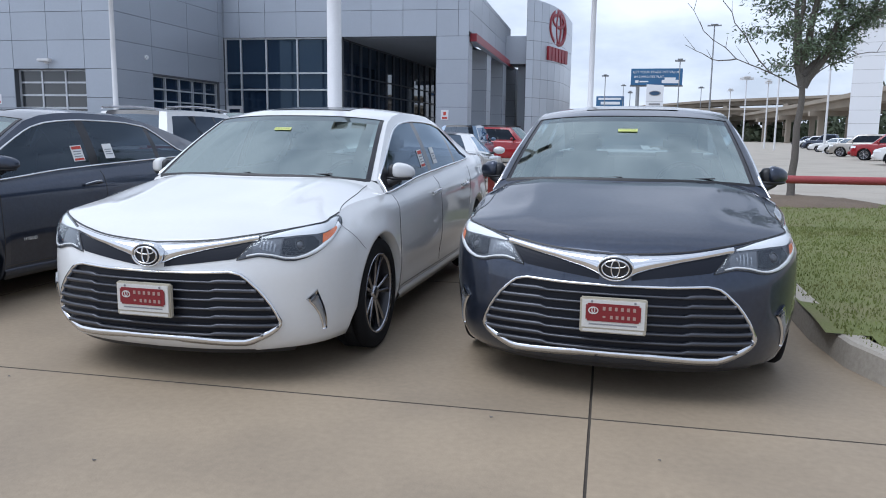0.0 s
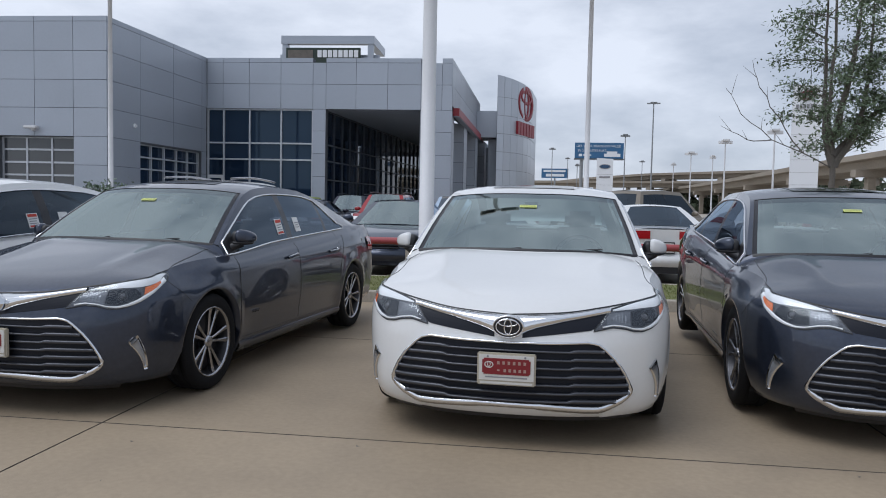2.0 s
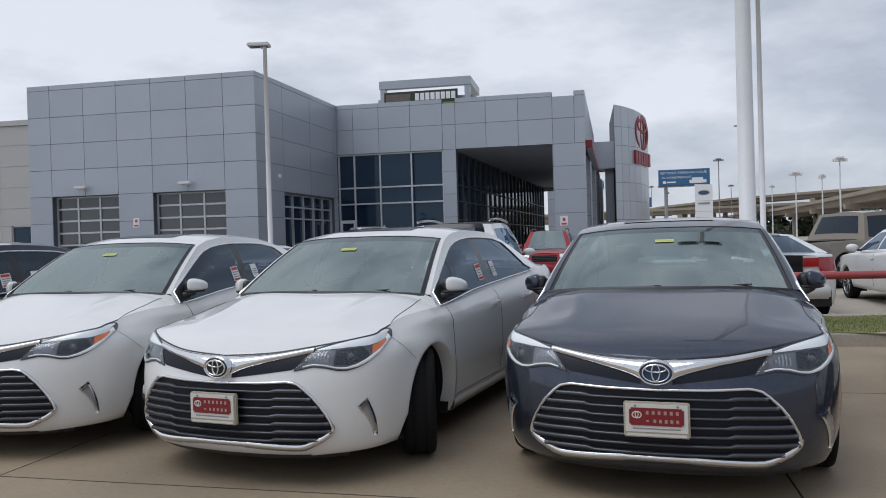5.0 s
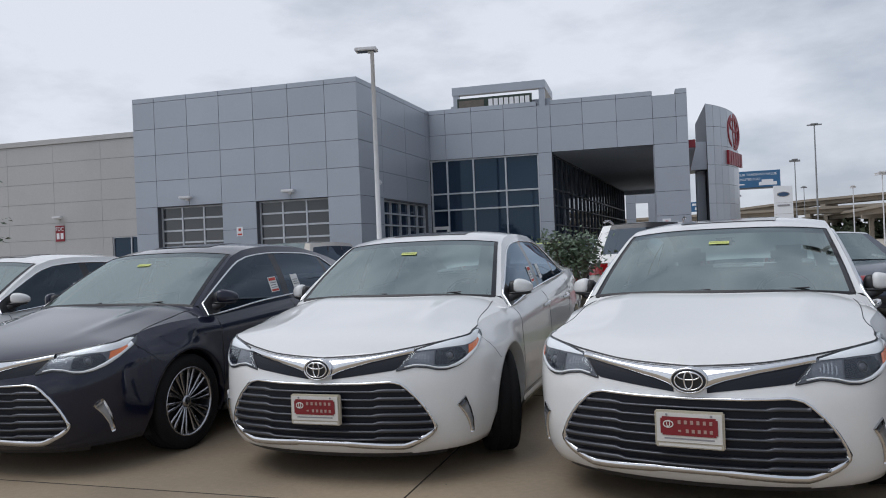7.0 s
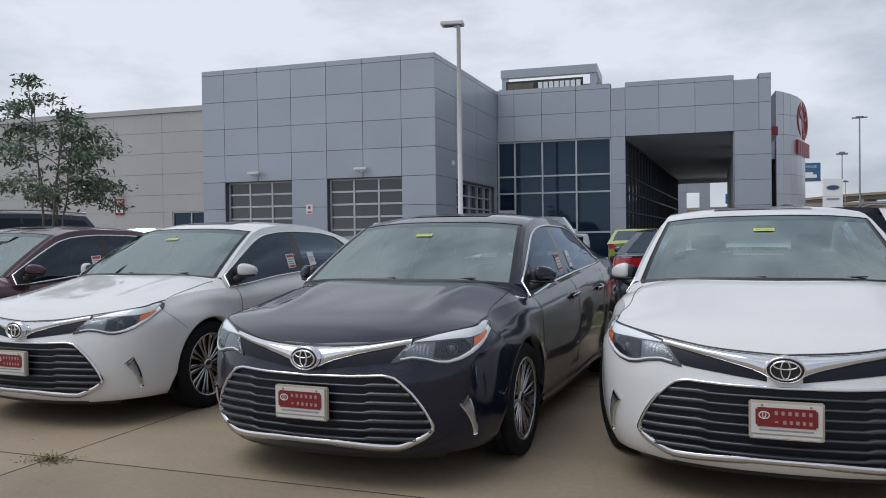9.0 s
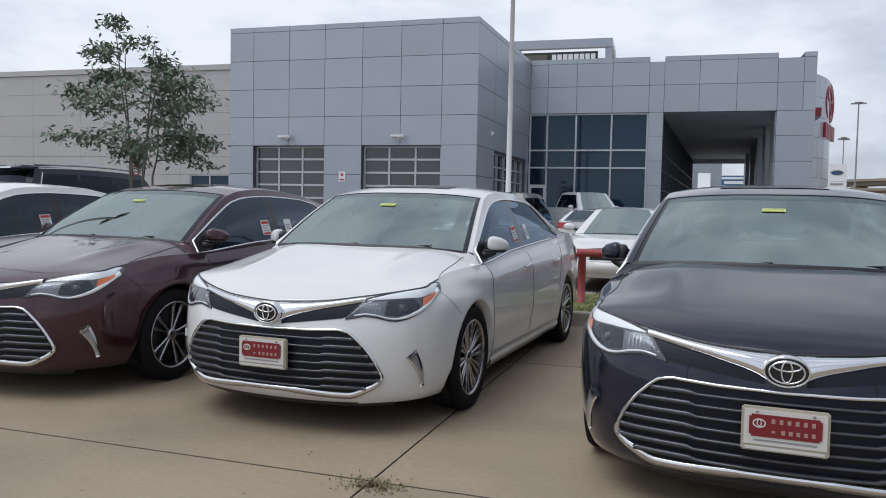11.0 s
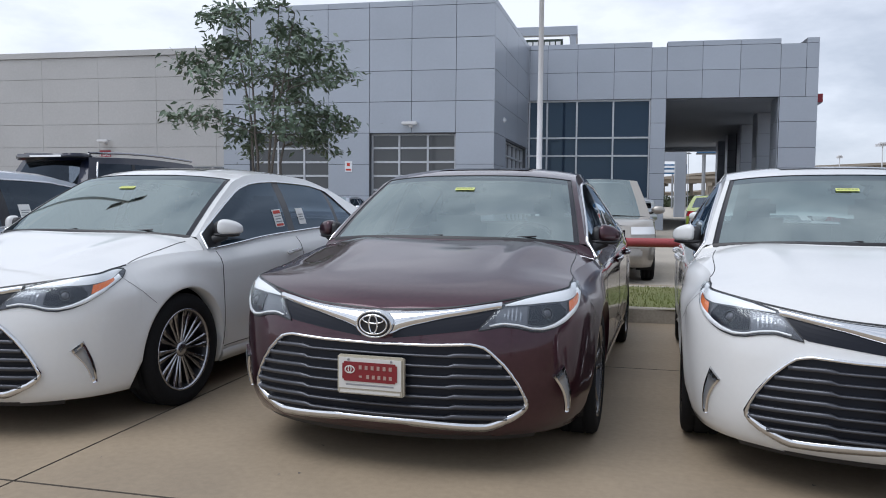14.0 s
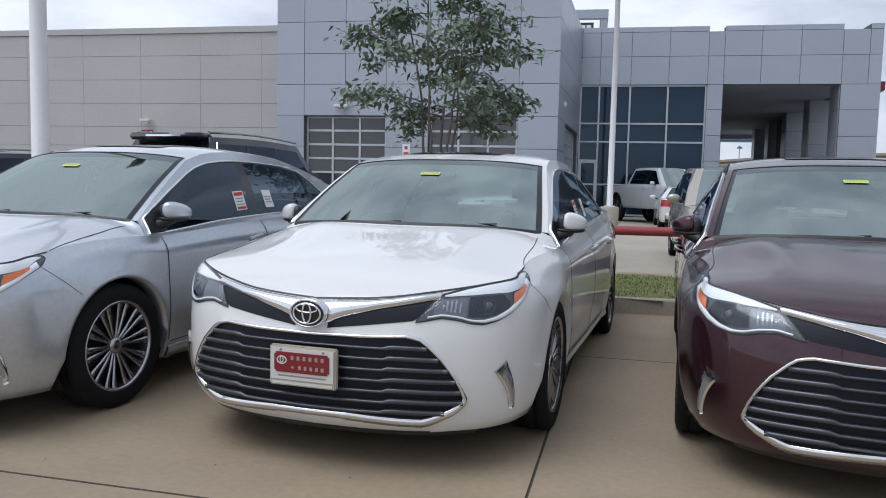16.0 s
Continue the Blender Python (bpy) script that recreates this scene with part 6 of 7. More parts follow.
# ---------------------------------------------------------------- trees
def make_tree(x, y, height, stems, crown_r, seed, label, leaf_mat, leaves, flat=0.0, leaf=0.05, crown_from=0.3, clump=0.09, gap=-0.12):
    rg = random.Random(seed)
    tree = thing("tree", label, "tree", pose(x, y, 0.12))
    wood, tips = [], []

    def limb(p, d, length, r, depth):
        pts = [p]
        q, dd = p.copy(), d.copy()
        n = 5
        for k in range(n):
            dd = (dd + Vector((rg.uniform(-0.20, 0.20), rg.uniform(-0.20, 0.20), rg.uniform(-0.04, 0.16)))).normalized()
            q = q + dd * (length / n)
            pts.append(q.copy())
        wood.append(tube(pts, r, 7 if depth < 2 else 5, r * 0.45))
        if depth >= 3:
            tips.extend(pts[1:])
            return
        if depth == 2:
            tips.extend(pts[3:])
        kids = (5, 5, 4)[depth]
        for k in range(kids):
            t = rg.uniform(0.35, 1.0)
            at = pts[min(n, int(t * n))]
            az = rg.uniform(0, 6.28)
            out = Vector((math.cos(az), math.sin(az), rg.uniform(0.25, 1.0) - flat)).normalized()
            limb(at, (dd * 0.5 + out).normalized(), length * rg.uniform(0.45, 0.68), r * 0.45, depth + 1)

    trunk_h = height * crown_from
    for sx, sy, ln in stems:
        d = Vector((sx, sy, 1)).normalized()
        base = Vector((sx * 0.35, sy * 0.35, -0.10))
        pts = [base + d * (trunk_h * k / 4) + Vector((rg.uniform(-0.02, 0.02), rg.uniform(-0.02, 0.02), 0)) for k in range(5)]
        r0 = 0.10 if len(stems) == 1 else 0.036
        wood.append(tube(pts, r0, 10, r0 * 0.8))
        top = pts[-1]
        for k in range(3 if len(stems) == 1 else 2):
            az = rg.uniform(0, 6.28)
            az += 2.1 * k
            out = Vector((math.cos(az) * 0.55 * crown_r, math.sin(az) * 0.55 * crown_r, (1.0 - flat) * ln)).normalized()
            limb(top, (d * 0.6 + out).normalized(), (height - trunk_h) * 0.55, r0 * 0.6, 1)
    part("trunk", join(*wood), M_BARK, tree, "gray-brown bark", True)
    V, F = [], []
    tips = [p for p in tips if noise.noise(Vector((p.x * 1.6 + seed, p.y * 1.6, p.z * 1.9))) > gap]
    for k in range(leaves):
        c = rg.choice(tips) + Vector((rg.gauss(0, clump), rg.gauss(0, clump), rg.gauss(-0.03, clump * 0.7)))
        s = leaf * rg.uniform(0.7, 1.3)
        a = Vector((rg.gauss(0, 1), rg.gauss(0, 1), rg.gauss(-0.2, 0.6))).normalized()
        b2 = a.cross(Vector((rg.gauss(0, 1), rg.gauss(0, 1), rg.gauss(0, 1)))).normalized() * s * 0.42
        k0 = len(V)
        V += [c - a * s, c + b2, c + a * s, c - b2]
        F.append((k0, k0 + 1, k0 + 2, k0 + 3))
    crown = part("crown", (V, F), leaf_mat, tree, "loose green leaves with gaps")
    crown["kind"] = "stuff"
    return tree


def tiered_tree(x, y, stems, reach, branches, seed, label, leaf_mat, leaf=0.05, bark=0.05, bare=(), per_tuft=15, droop=0.35, hang=0.5, spread=0.06, side=1.0):
    """A tree whose side branches carry flat tufts of drooping leaves with gaps between the tiers. stems: polylines; reach: the crown's half width over height."""
    rg = random.Random(seed)
    tree = thing("tree", label, "tree", pose(x, y, 0.12))
    wood, tufts = [], []
    for order, stem in enumerate(stems):
        thick = bark * (1.0 if order == 0 else side)
        pts = [Vector(p) for p in stem]
        path = []
        for a, b2 in zip(pts, pts[1:]):
            path += [a.lerp(b2, k / 4) + Vector((rg.uniform(-1, 1), rg.uniform(-1, 1), 0)) * 0.018 for k in range(4)]
        path.append(pts[-1])
        wood.append(tube(path, thick, 9, thick * 0.22))
        tufts += [(path[-1], Vector((0, 0, 1))), (path[-2], Vector((0, 0, 1)))]
        turn = rg.uniform(0, 6.28)
        low, high = branches[1], path[-1].z
        for k in range(branches[0]):
            z = lin(low, high, (k + rg.uniform(0, 0.7)) / branches[0])
            at = min(path, key=lambda p: abs(p.z - z)).copy()
            turn += 2.4 + rg.uniform(-0.5, 0.5)
            out = Vector((math.cos(turn), math.sin(turn), 0))
            away = Vector((at.x, at.y, 0))
            if away.length > 0.1:
                out = (out + away.normalized() * 0.9).normalized()
            length = max(0.25, reach(z) * rg.uniform(0.62, 1.08) - away.length * 0.8)
            rise = rg.uniform(0.25, 0.75)
            br = [at]
            for m in range(1, 7):
                u = m / 6
                br.append(at + out * length * u + Vector((rg.uniform(-0.03, 0.03), rg.uniform(-0.03, 0.03), length * (rise * u - droop * 1.3 * u * u))))
            wood.append(tube(br, min(0.014, bark * 0.30), 5, 0.003))
            for m in range(2, 7):
                for side in (-1, 1):
                    if rg.random() < 0.22:
                        continue
                    tw = (out.cross(Vector((0, 0, 1))) * side + out * 0.7 + Vector((0, 0, rg.uniform(-0.1, 0.35)))).normalized()
                    ln = length * rg.uniform(0.12, 0.30)
                    end = br[m] + tw * ln
                    wood.append(tube([br[m], br[m].lerp(end, 0.5) + Vector((0, 0, 0.02)), end], 0.0035, 4, 0.0018))
                    tufts += [(end, tw), (br[m].lerp(end, 0.6), tw)]
            tufts.append((br[-1], out))
    part("trunk", join(*wood), M_BARK, tree, "gray-brown bark", True)
    for pts in bare:
        pts = [Vector(p) for p in pts]
        pts = [a.lerp(b2, k / 3) + Vector((rg.uniform(-0.05, 0.05), rg.uniform(-0.05, 0.05), rg.uniform(-0.04, 0.04))) * (k > 0) for a, b2 in zip(pts, pts[1:]) for k in range(3)] + [pts[-1]]
        for k in range(3, len(pts) - 1, 2):
            part("twig", tube([pts[k], pts[k] + Vector((rg.uniform(-0.3, 0.1), rg.uniform(-0.1, 0.1), rg.uniform(0.1, 0.4)))], 0.006, 5, 0.002), M_BARK, tree)
        part("bare_branch", tube(pts, 0.013, 6, 0.004), M_BARK, tree, "bare twig", True)
    V, F = [], []
    for c0, d0 in tufts:
        for k in range(int(per_tuft * rg.uniform(0.4, 1.25))):
            c = c0 + d0 * rg.uniform(-0.10, 0.08) + Vector((rg.gauss(0, spread), rg.gauss(0, spread), rg.gauss(-0.01, spread * 0.7)))
            w = leaf * rg.uniform(0.65, 1.25)
            a = (d0 * 0.5 + Vector((rg.gauss(0, 0.7), rg.gauss(0, 0.7), rg.gauss(-hang, 0.45)))).normalized()
            b2 = a.cross(Vector((rg.gauss(0, 0.6), rg.gauss(0, 0.6), 1.0))).normalized() * w * 0.40
            up = Vector((0, 0, 0.12 * w))
            k0 = len(V)
            V += [c - a * w, c - a * w * 0.1 + b2 + up, c + a * w, c - a * w * 0.1 - b2 + up]
            F.append((k0, k0 + 1, k0 + 2, k0 + 3))
    crown = part("crown", (V, F), leaf_mat, tree, "loose green leaves in tiers with gaps")
    crown["kind"] = "stuff"
    return tree


street_reach = smooth_curve([2.0, 2.6, 3.3, 4.2, 5.2, 6.6], [0.40, 0.70, 0.88, 0.95, 0.9, 0.45])
tiered_tree(3.17, 17.3, [[(0, 0, -0.10), (0.03, 0, 1.1), (0.07, 0, 2.15), (-0.05, 0.05, 3.2), (0.05, 0.1, 4.4), (0.0, 0.1, 6.6)], [(0.07, 0, 2.1), (0.45, -0.05, 2.75), (0.62, 0.0, 3.7), (0.70, 0.1, 5.2)], [(0.07, 0, 2.1), (-0.08, 0.15, 2.8), (-0.12, 0.1, 3.7), (-0.16, 0.0, 5.4)], [(0.06, 0, 2.3), (0.60, 0.15, 2.9), (1.15, 0.1, 3.5), (1.45, 0.0, 4.6)], [(0.05, 0, 2.6), (0.1, -0.35, 3.3), (0.25, -0.5, 4.4), (0.3, -0.5, 5.6)]],
            street_reach, (14, 2.45), 21, "young street tree with loose green crown and bare twigs", M_LEAF_PALE, 0.046, 0.075,
            ([(0, 0, 2.1), (-0.5, -0.1, 2.35), (-1.1, -0.15, 2.6), (-1.7, -0.2, 3.1), (-2.0, -0.2, 3.6)], [(-0.5, -0.1, 2.35), (-1.0, -0.3, 3.0), (-1.4, -0.3, 3.6), (-1.55, -0.35, 4.1)], [(-1.1, -0.15, 2.6), (-1.5, 0.1, 2.62), (-2.0, 0.15, 2.9)], [(0, 0, 2.1), (0.5, 0.1, 2.5), (1.1, 0, 2.7), (1.6, 0.1, 2.75)]), 15, 0.2, 0.35, 0.13, 0.42)
myrtle_reach = smooth_curve([1.3, 1.6, 2.0, 2.5, 2.9, 3.4, 3.9], [0.55, 0.75, 1.05, 1.08, 0.85, 0.82, 0.5])
tiered_tree(-20.15, 10.5, [[(-0.05, 0.02, -0.10), (-0.08, 0.02, 1.0), (-0.20, 0.05, 2.1), (-0.46, 0.05, 3.85)], [(0.0, -0.03, -0.10), (-0.02, -0.05, 1.1), (-0.04, -0.12, 2.2), (-0.06, -0.16, 3.35)], [(0.03, 0.03, -0.10), (0.05, 0.05, 1.1), (0.09, 0.12, 2.2), (0.12, 0.24, 3.6)], [(0.06, -0.02, -0.10), (0.12, -0.02, 1.0), (0.22, -0.02, 2.1), (0.46, 0.0, 3.4)], [(0.13, 0.02, -0.10), (0.18, 0.04, 0.9), (0.20, 0.18, 1.8), (0.22, 0.30, 2.8)]],
            myrtle_reach, (9, 1.72), 37, "crape myrtle with several slim stems and loose leaves", M_LEAF, 0.054, 0.028, (), 9, 0.30, 0.5, 0.085)
# low shrub behind the white sedans
make_tree(-9.2, 12.75, 1.85, [(-0.12, 0, 1.0), (0.12, 0.1, 1.0), (0, -0.1, 1.0), (0.1, 0.1, 1.2)], 0.45, 41, "small green shrub behind the parked sedans", M_LEAF, 1500, leaf=0.045, crown_from=0.3, gap=-0.3)

# ---------------------------------------------------------------- other parked vehicles


KINDS = {
    # length, half width, belt, hood at the nose, wheel radius, windshield foot, windshield head, roof end, rear glass foot, roof height, deck height
    "sedan": (4.8, 0.90, 0.98, 0.74, 0.325, 1.35, 2.15, 3.35, 4.10, 1.45, 1.05),
    "coupe": (4.75, 0.93, 0.96, 0.76, 0.345, 1.60, 2.35, 3.20, 4.05, 1.38, 1.06),
    "suv": (4.75, 0.94, 1.08, 0.92, 0.37, 1.30, 2.00, 4.25, 4.66, 1.74, 1.12),
    "big_suv": (5.5, 1.02, 1.20, 1.05, 0.40, 1.45, 2.05, 4.75, 5.12, 2.02, 1.24),
    "hatch": (4.15, 0.90, 1.03, 0.85, 0.335, 1.10, 1.80, 3.75, 4.10, 1.62, 1.06),
    "van": (5.1, 0.98, 1.05, 0.82, 0.35, 1.00, 1.90, 4.55, 5.02, 1.76, 1.10),
    "pickup": (5.7, 0.98, 1.18, 1.05, 0.42, 1.55, 2.20, 3.60, 3.85, 1.90, 1.15),
}


def vehicle(kind, x, y, turn, colour, label, tail=None, rack=False, lift=0.0, stripes=False, plate_mat=None, group="cars in the lot behind"):
    """A simpler parked vehicle; nose towards -y at turn 0."""
    L, W, belt, nose_z, R, wf, wh, re, rf, top, deck = KINDS[kind]
    t0 = thing(kind.replace("big_suv", "suv").replace("van", "minivan"), label, "pickup truck" if kind == "pickup" else "car", pose(x, y, -0.05, 0, 0, turn), group)
    car = t0
    zo = lift
    dark_glass = M_PRIVACY if colour in (P_BLACK, P_GRAY) or kind in ("suv", "big_suv", "van", "hatch") else M_SIDEGLASS
    ax_f, ax_r, ar = 0.93, L - (1.15 if kind == "pickup" else 0.98), R + 0.045
    xs = smooth_curve([0, 0.08, 0.22, 0.45, 0.8, L - 0.8, L - 0.4, L - 0.15, L - 0.04, L], [0.55, 0.76, 0.90, 0.965, 1.0, 1.0, 0.975, 0.92, 0.80, 0.62])
    tops = smooth_curve([0, 0.25, wf, wf + 1.2, L - 0.7, L], [nose_z, nose_z + 0.07, belt - 0.03, belt, deck, deck - 0.03])
    wide = smooth_curve([0.2, 0.35, 0.6, 0.85, 1.0, 1.25], [0.92, 0.98, 1.0, 0.985, 0.95, 0.92])

    def low(yy):
        b0 = 0.26
        for a in (ax_f, ax_r):
            if abs(yy - a) <= ar + 1e-6:
                b0 = max(b0, R + math.sqrt(max(0, ar * ar - (yy - a) ** 2)))
        return b0

    def pt(yy, z, s=1):
        n0 = 0.10 * smoothstep(0.5, 0.0, yy) * ((z - 0.55) / 0.3) ** 2 if yy < 0.5 else 0
        return Vector((s * xs(yy) * W * wide(z), yy + min(0.12, n0), z + zo))

    ys = [0, 0.04, 0.08, 0.15, 0.25, 0.4, ax_f - ar - 0.002] + [ax_f - ar * math.cos(math.pi * k / 14) for k in range(15)] + [ax_f + ar + 0.002] + [lin(ax_f + ar + 0.1, ax_r - ar - 0.1, k / 6) for k in range(7)]
    ys += [ax_r - ar - 0.002] + [ax_r - ar * math.cos(math.pi * k / 14) for k in range(15)] + [ax_r + ar + 0.002, L - 0.35, L - 0.15, L - 0.08, L - 0.04, L]
    ys = sorted(yy for yy in ys if 0 <= yy <= L)
    rows = []
    for yy in ys:
        lo, hi = low(yy), tops(yy)
        row = [pt(yy, lin(lo, hi, k / 8)) for k in range(9)]
        rows.append([Vector((row[0].x * 0.88, row[0].y, row[0].z))] + row + [Vector((row[-1].x * a, row[-1].y, row[-1].z + 0.02 * (1 - a * a))) for a in (0.8, 0.5, 0.0)])
    half = grid(rows)
    ends = []
    body_geo = join(half, mirror_x(half))
    body_ob = part("body", body_geo, colour, car, "", True)
    # nose and tail faces
    for yy, nm in ((0, "front_fascia"), (L, "rear_fascia")):
        zz = [low(yy) + (tops(yy) - low(yy)) * k / 6 for k in range(7)]
        part(nm, grid([[pt(yy, z, 1) for z in zz], [pt(yy, z, -1) for z in zz]]), colour, car)
    part("underbody", box(-W * 0.68, W * 0.68, 0.2, L - 0.2, 0.24 + zo, 0.6 + zo), M_DARK, car)
    # cabin
    cx = W * 0.80
    tw = W * (0.72 if kind in ("suv", "big_suv", "van", "pickup", "hatch") else 0.64)
    zt = top - 0.05
    bx = W * wide(belt) * 0.985

    def cabin(yy, a):
        """Half width and height of the cabin at share a up from the belt."""
        return Vector((lin(bx, tw, a), 0, lin(tops(yy), zt, a)))
    F0, F1, R0, R1 = (wf, tops(wf)), (wh, zt), (rf, tops(rf)), (re, zt)

    def at(u, a, s=1):
        """u: 0 at the windshield, 1 at the rear glass; a: 0 at the belt, 1 at the roof."""
        y0, y1 = lin(F0[0], F1[0], a), lin(R0[0], R1[0], a)
        z0 = lin(lin(F0[1], R0[1], u), zt + 0.035 * math.sin(math.pi * u), a)
        wdt = lin(bx, tw, a) * (1 - 0.05 * (2 * u - 1) ** 2 * a)
        return Vector((s * (wdt + 0.015 * math.sin(math.pi * a)), lin(y0, y1, u), z0 + zo))
    us = [0, 0.06, 0.2, 0.35, 0.46, 0.50, 0.65, 0.78, 0.82, 0.94, 1.0]
    aa = [0, 0.10, 0.3, 0.5, 0.7, 0.86, 1.0]
    if kind == "pickup":
        panes = [(0.06, 0.50), (0.50, 0.94)]
    elif kind in ("sedan", "coupe"):
        panes = [(0.06, 0.46), (0.50, 0.82)]
    else:
        panes = [(0.06, 0.35), (0.35, 0.65), (0.65, 0.94)]
    centre = Vector((0, L / 2, 0.9))
    for s in (1, -1):
        g = [[at(u, a, s) for a in aa] for u in us]
        gap = [any(p0 - 1e-6 <= us[i] and us[i + 1] <= p1 + 1e-6 for p0, p1 in panes) for i in range(len(us) - 1)]
        part("cabin_side", split_rows(g, lambda i, j: not (gap[i] and 1 <= j <= 4)), colour, car, "", True)
        for p0, p1 in panes:
            part("side_window", oriented(split_rows(g, lambda i, j: 1 <= j <= 4 and p0 - 1e-6 <= us[i] and us[i + 1] <= p1 + 1e-6), centre), dark_glass, car, "dark side window", True)
        for p0, p1 in panes[:-1]:
            q = [at(p1 - 0.012, a, s) * 1.0 for a in (0.1, 0.86)] + [at(p1 + 0.012, a, s) for a in (0.86, 0.1)]
            part("window_pillar", ([p + Vector((0.006 * s, 0, 0)) for p in q], [(0, 1, 2, 3)]), M_TRIM, car)
        part("door_seam", tube([pt(lin(wh, re, 0.42) - 0.05, z, s) + Vector((0.001 * s, 0, 0)) for z in (0.35, 0.6, belt - 0.03)], 0.006, 5), M_TRIM, body_ob)
        part("door_handle", tube([pt(lin(wh, re, 0.30), belt - 0.12, s) + Vector((0.02 * s, 0, 0)), pt(lin(wh, re, 0.30) + 0.18, belt - 0.115, s) + Vector((0.02 * s, 0, 0))], 0.014, 6), colour, body_ob)
        mir = bmesh.new()
        bmesh.ops.create_uvsphere(mir, u_segments=12, v_segments=8, radius=1, matrix=Matrix.Translation((s * (bx + 0.15), wf + 0.42, belt + 0.09 + zo)) @ Matrix.Diagonal((0.12, 0.06, 0.075, 1)))
        part("door_mirror", mir, colour, car, "", True)
        part("mirror_foot", tube([(s * (bx - 0.04), wf + 0.42, belt + 0.02 + zo), (s * (bx + 0.10), wf + 0.42, belt + 0.06 + zo)], 0.025, 6), M_TRIM, car)
        # lamps
        hl = [[pt(yy, z, s) + Vector((0.008 * s, -0.012, 0)) for z in (nose_z - 0.13, nose_z - 0.06, nose_z - 0.01)] for yy in (0.0, 0.05, 0.12, 0.25, 0.42)]
        part("headlight", grid(hl), M_REFLECT, car, "clear headlight", True)
        if kind == "pickup":
            tl = [[pt(yy, z, s) + Vector((0.012 * s, 0.012, 0)) for z in (0.72, 0.9, 1.10)] for yy in (L - 0.16, L - 0.05, L)]
        elif kind in ("suv", "hatch", "van", "big_suv"):
            tl = [[pt(yy, z, s) + Vector((0.012 * s, 0.012, 0)) for z in (deck - 0.20, deck - 0.10, deck - 0.02)] for yy in (L - 0.36, L - 0.15, L - 0.04, L)]
        else:
            tl = [[pt(yy, z, s) + Vector((0.012 * s, 0.012, 0)) for z in (deck - 0.27, deck - 0.15, deck - 0.05)] for yy in (L - 0.30, L - 0.15, L - 0.04, L)]
        lampob = part("tail_light", grid(tl), M_REDLENS, car, "red tail light", True)
        ex = {"pickup": 0.02, "suv": 0.16, "big_suv": 0.06, "van": 0.05, "hatch": 0.05, "coupe": 0.22}.get(kind, 0.30)
        p0 = pt(L, deck - 0.20, s)
        part("tail_light_inner", box(*sorted((p0.x, p0.x - s * ex)), L + 0.002, L + 0.022, deck - 0.20 + zo, deck - 0.06 + zo), M_REDLENS, lampob)
        for axle in (ax_f, ax_r):
            rows = [[(xx * s, axle + (ar + 0.01) * math.cos(b2), R + zo + (ar + 0.01) * math.sin(b2)) for b2 in [radians(-25 + 230 * k / 16) for k in range(17)]] for xx in (W * 0.66, W * 0.95)]
            part("wheel_well", grid(rows), M_DARK, car)
            sc = (R + lift * 0.35) / WHEEL_R
            w = part("wheel", WHEELS["five"][0], M_TYRE, car, "black tyre on alloy rim")
            w.matrix_basis = pose(W * 0.87 * s, axle, WHEEL_R * sc, 0, 0, 0 if s == 1 else 180) @ Matrix.Rotation(axle + s, 4, "X") @ Matrix.Diagonal((1.0, sc, sc, 1))
            for nm, k, mt in (("rim", 1, M_ALLOY), ("rim_barrel", 2, M_ALLOY_DK), ("spoke_set", 3, M_ALLOY), ("hub_cap", 4, M_ALLOY), ("brake_disc", 5, M_ALLOY_DK)):
                part(nm, WHEELS["five"][k], mt, w)
    n = 10
    wsr = [[Vector((lin(-1, 1, k / n) * at(0, a).x, at(0, a).y - 0.10 * (1 - lin(-1, 1, k / n) ** 2) * (1 - 0.5 * a), at(0, a).z + 0.03 * (1 - lin(-1, 1, k / n) ** 2))) for k in range(n + 1)] for a in (0, 0.25, 0.5, 0.75, 1)]
    part("windshield", oriented(split_rows(wsr, lambda i, j: 0 < j < n - 1), centre), M_WSHIELD, car, "clear windshield", True)
    part("pillar", split_rows(wsr, lambda i, j: j == 0), colour, car)
    part("pillar", split_rows(wsr, lambda i, j: j == n - 1), colour, car)
    rgr = [[Vector((lin(-1, 1, k / n) * at(1, a).x, at(1, a).y + 0.06 * (1 - lin(-1, 1, k / n) ** 2), at(1, a).z + 0.025 * (1 - lin(-1, 1, k / n) ** 2))) for k in range(n + 1)] for a in ((0, 0.25, 0.5, 0.75, 1) if kind in ("sedan", "coupe") else (0, 0.22, 0.55, 0.88, 1))]
    tallback = kind not in ("sedan", "coupe")

    def is_glass(i, j):
        return 0 < j < n - 1 and (not tallback or i in (1, 2))
    part("rear_window", oriented(split_rows(rgr, is_glass), centre), dark_glass, car, "dark rear window", True)
    if tallback:
        part("tailgate_panel", split_rows(rgr, lambda i, j: 0 < j < n - 1 and i == 0), colour, car, "", True)
        part("spoiler", split_rows(rgr, lambda i, j: 0 < j < n - 1 and i == 3), M_GLOSSBLACK if kind == "suv" else colour, car, "", True)
        part("rear_wiper", tube([(0, L + 0.01, at(1, 0.28).z + 0.05), (-0.35, L + 0.0, at(1, 0.30).z + 0.04)], 0.012, 5), M_TRIM, car)
    part("pillar", split_rows(rgr, lambda i, j: j == 0), colour, car)
    part("pillar", split_rows(rgr, lambda i, j: j == n - 1), colour, car)
    roof_rows = []
    for u in (0, 0.06, 0.2, 0.35, 0.5, 0.65, 0.8, 0.94, 1.0):
        e = at(u, 1)
        fy = -0.05 * (1 - u) + 0.06 * u
        roof_rows.append([Vector((lin(-1, 1, k / n) * e.x, e.y + fy * (1 - lin(-1, 1, k / n) ** 2), e.z + 0.035 * (1 - lin(-1, 1, k / n) ** 2))) for k in range(n + 1)])
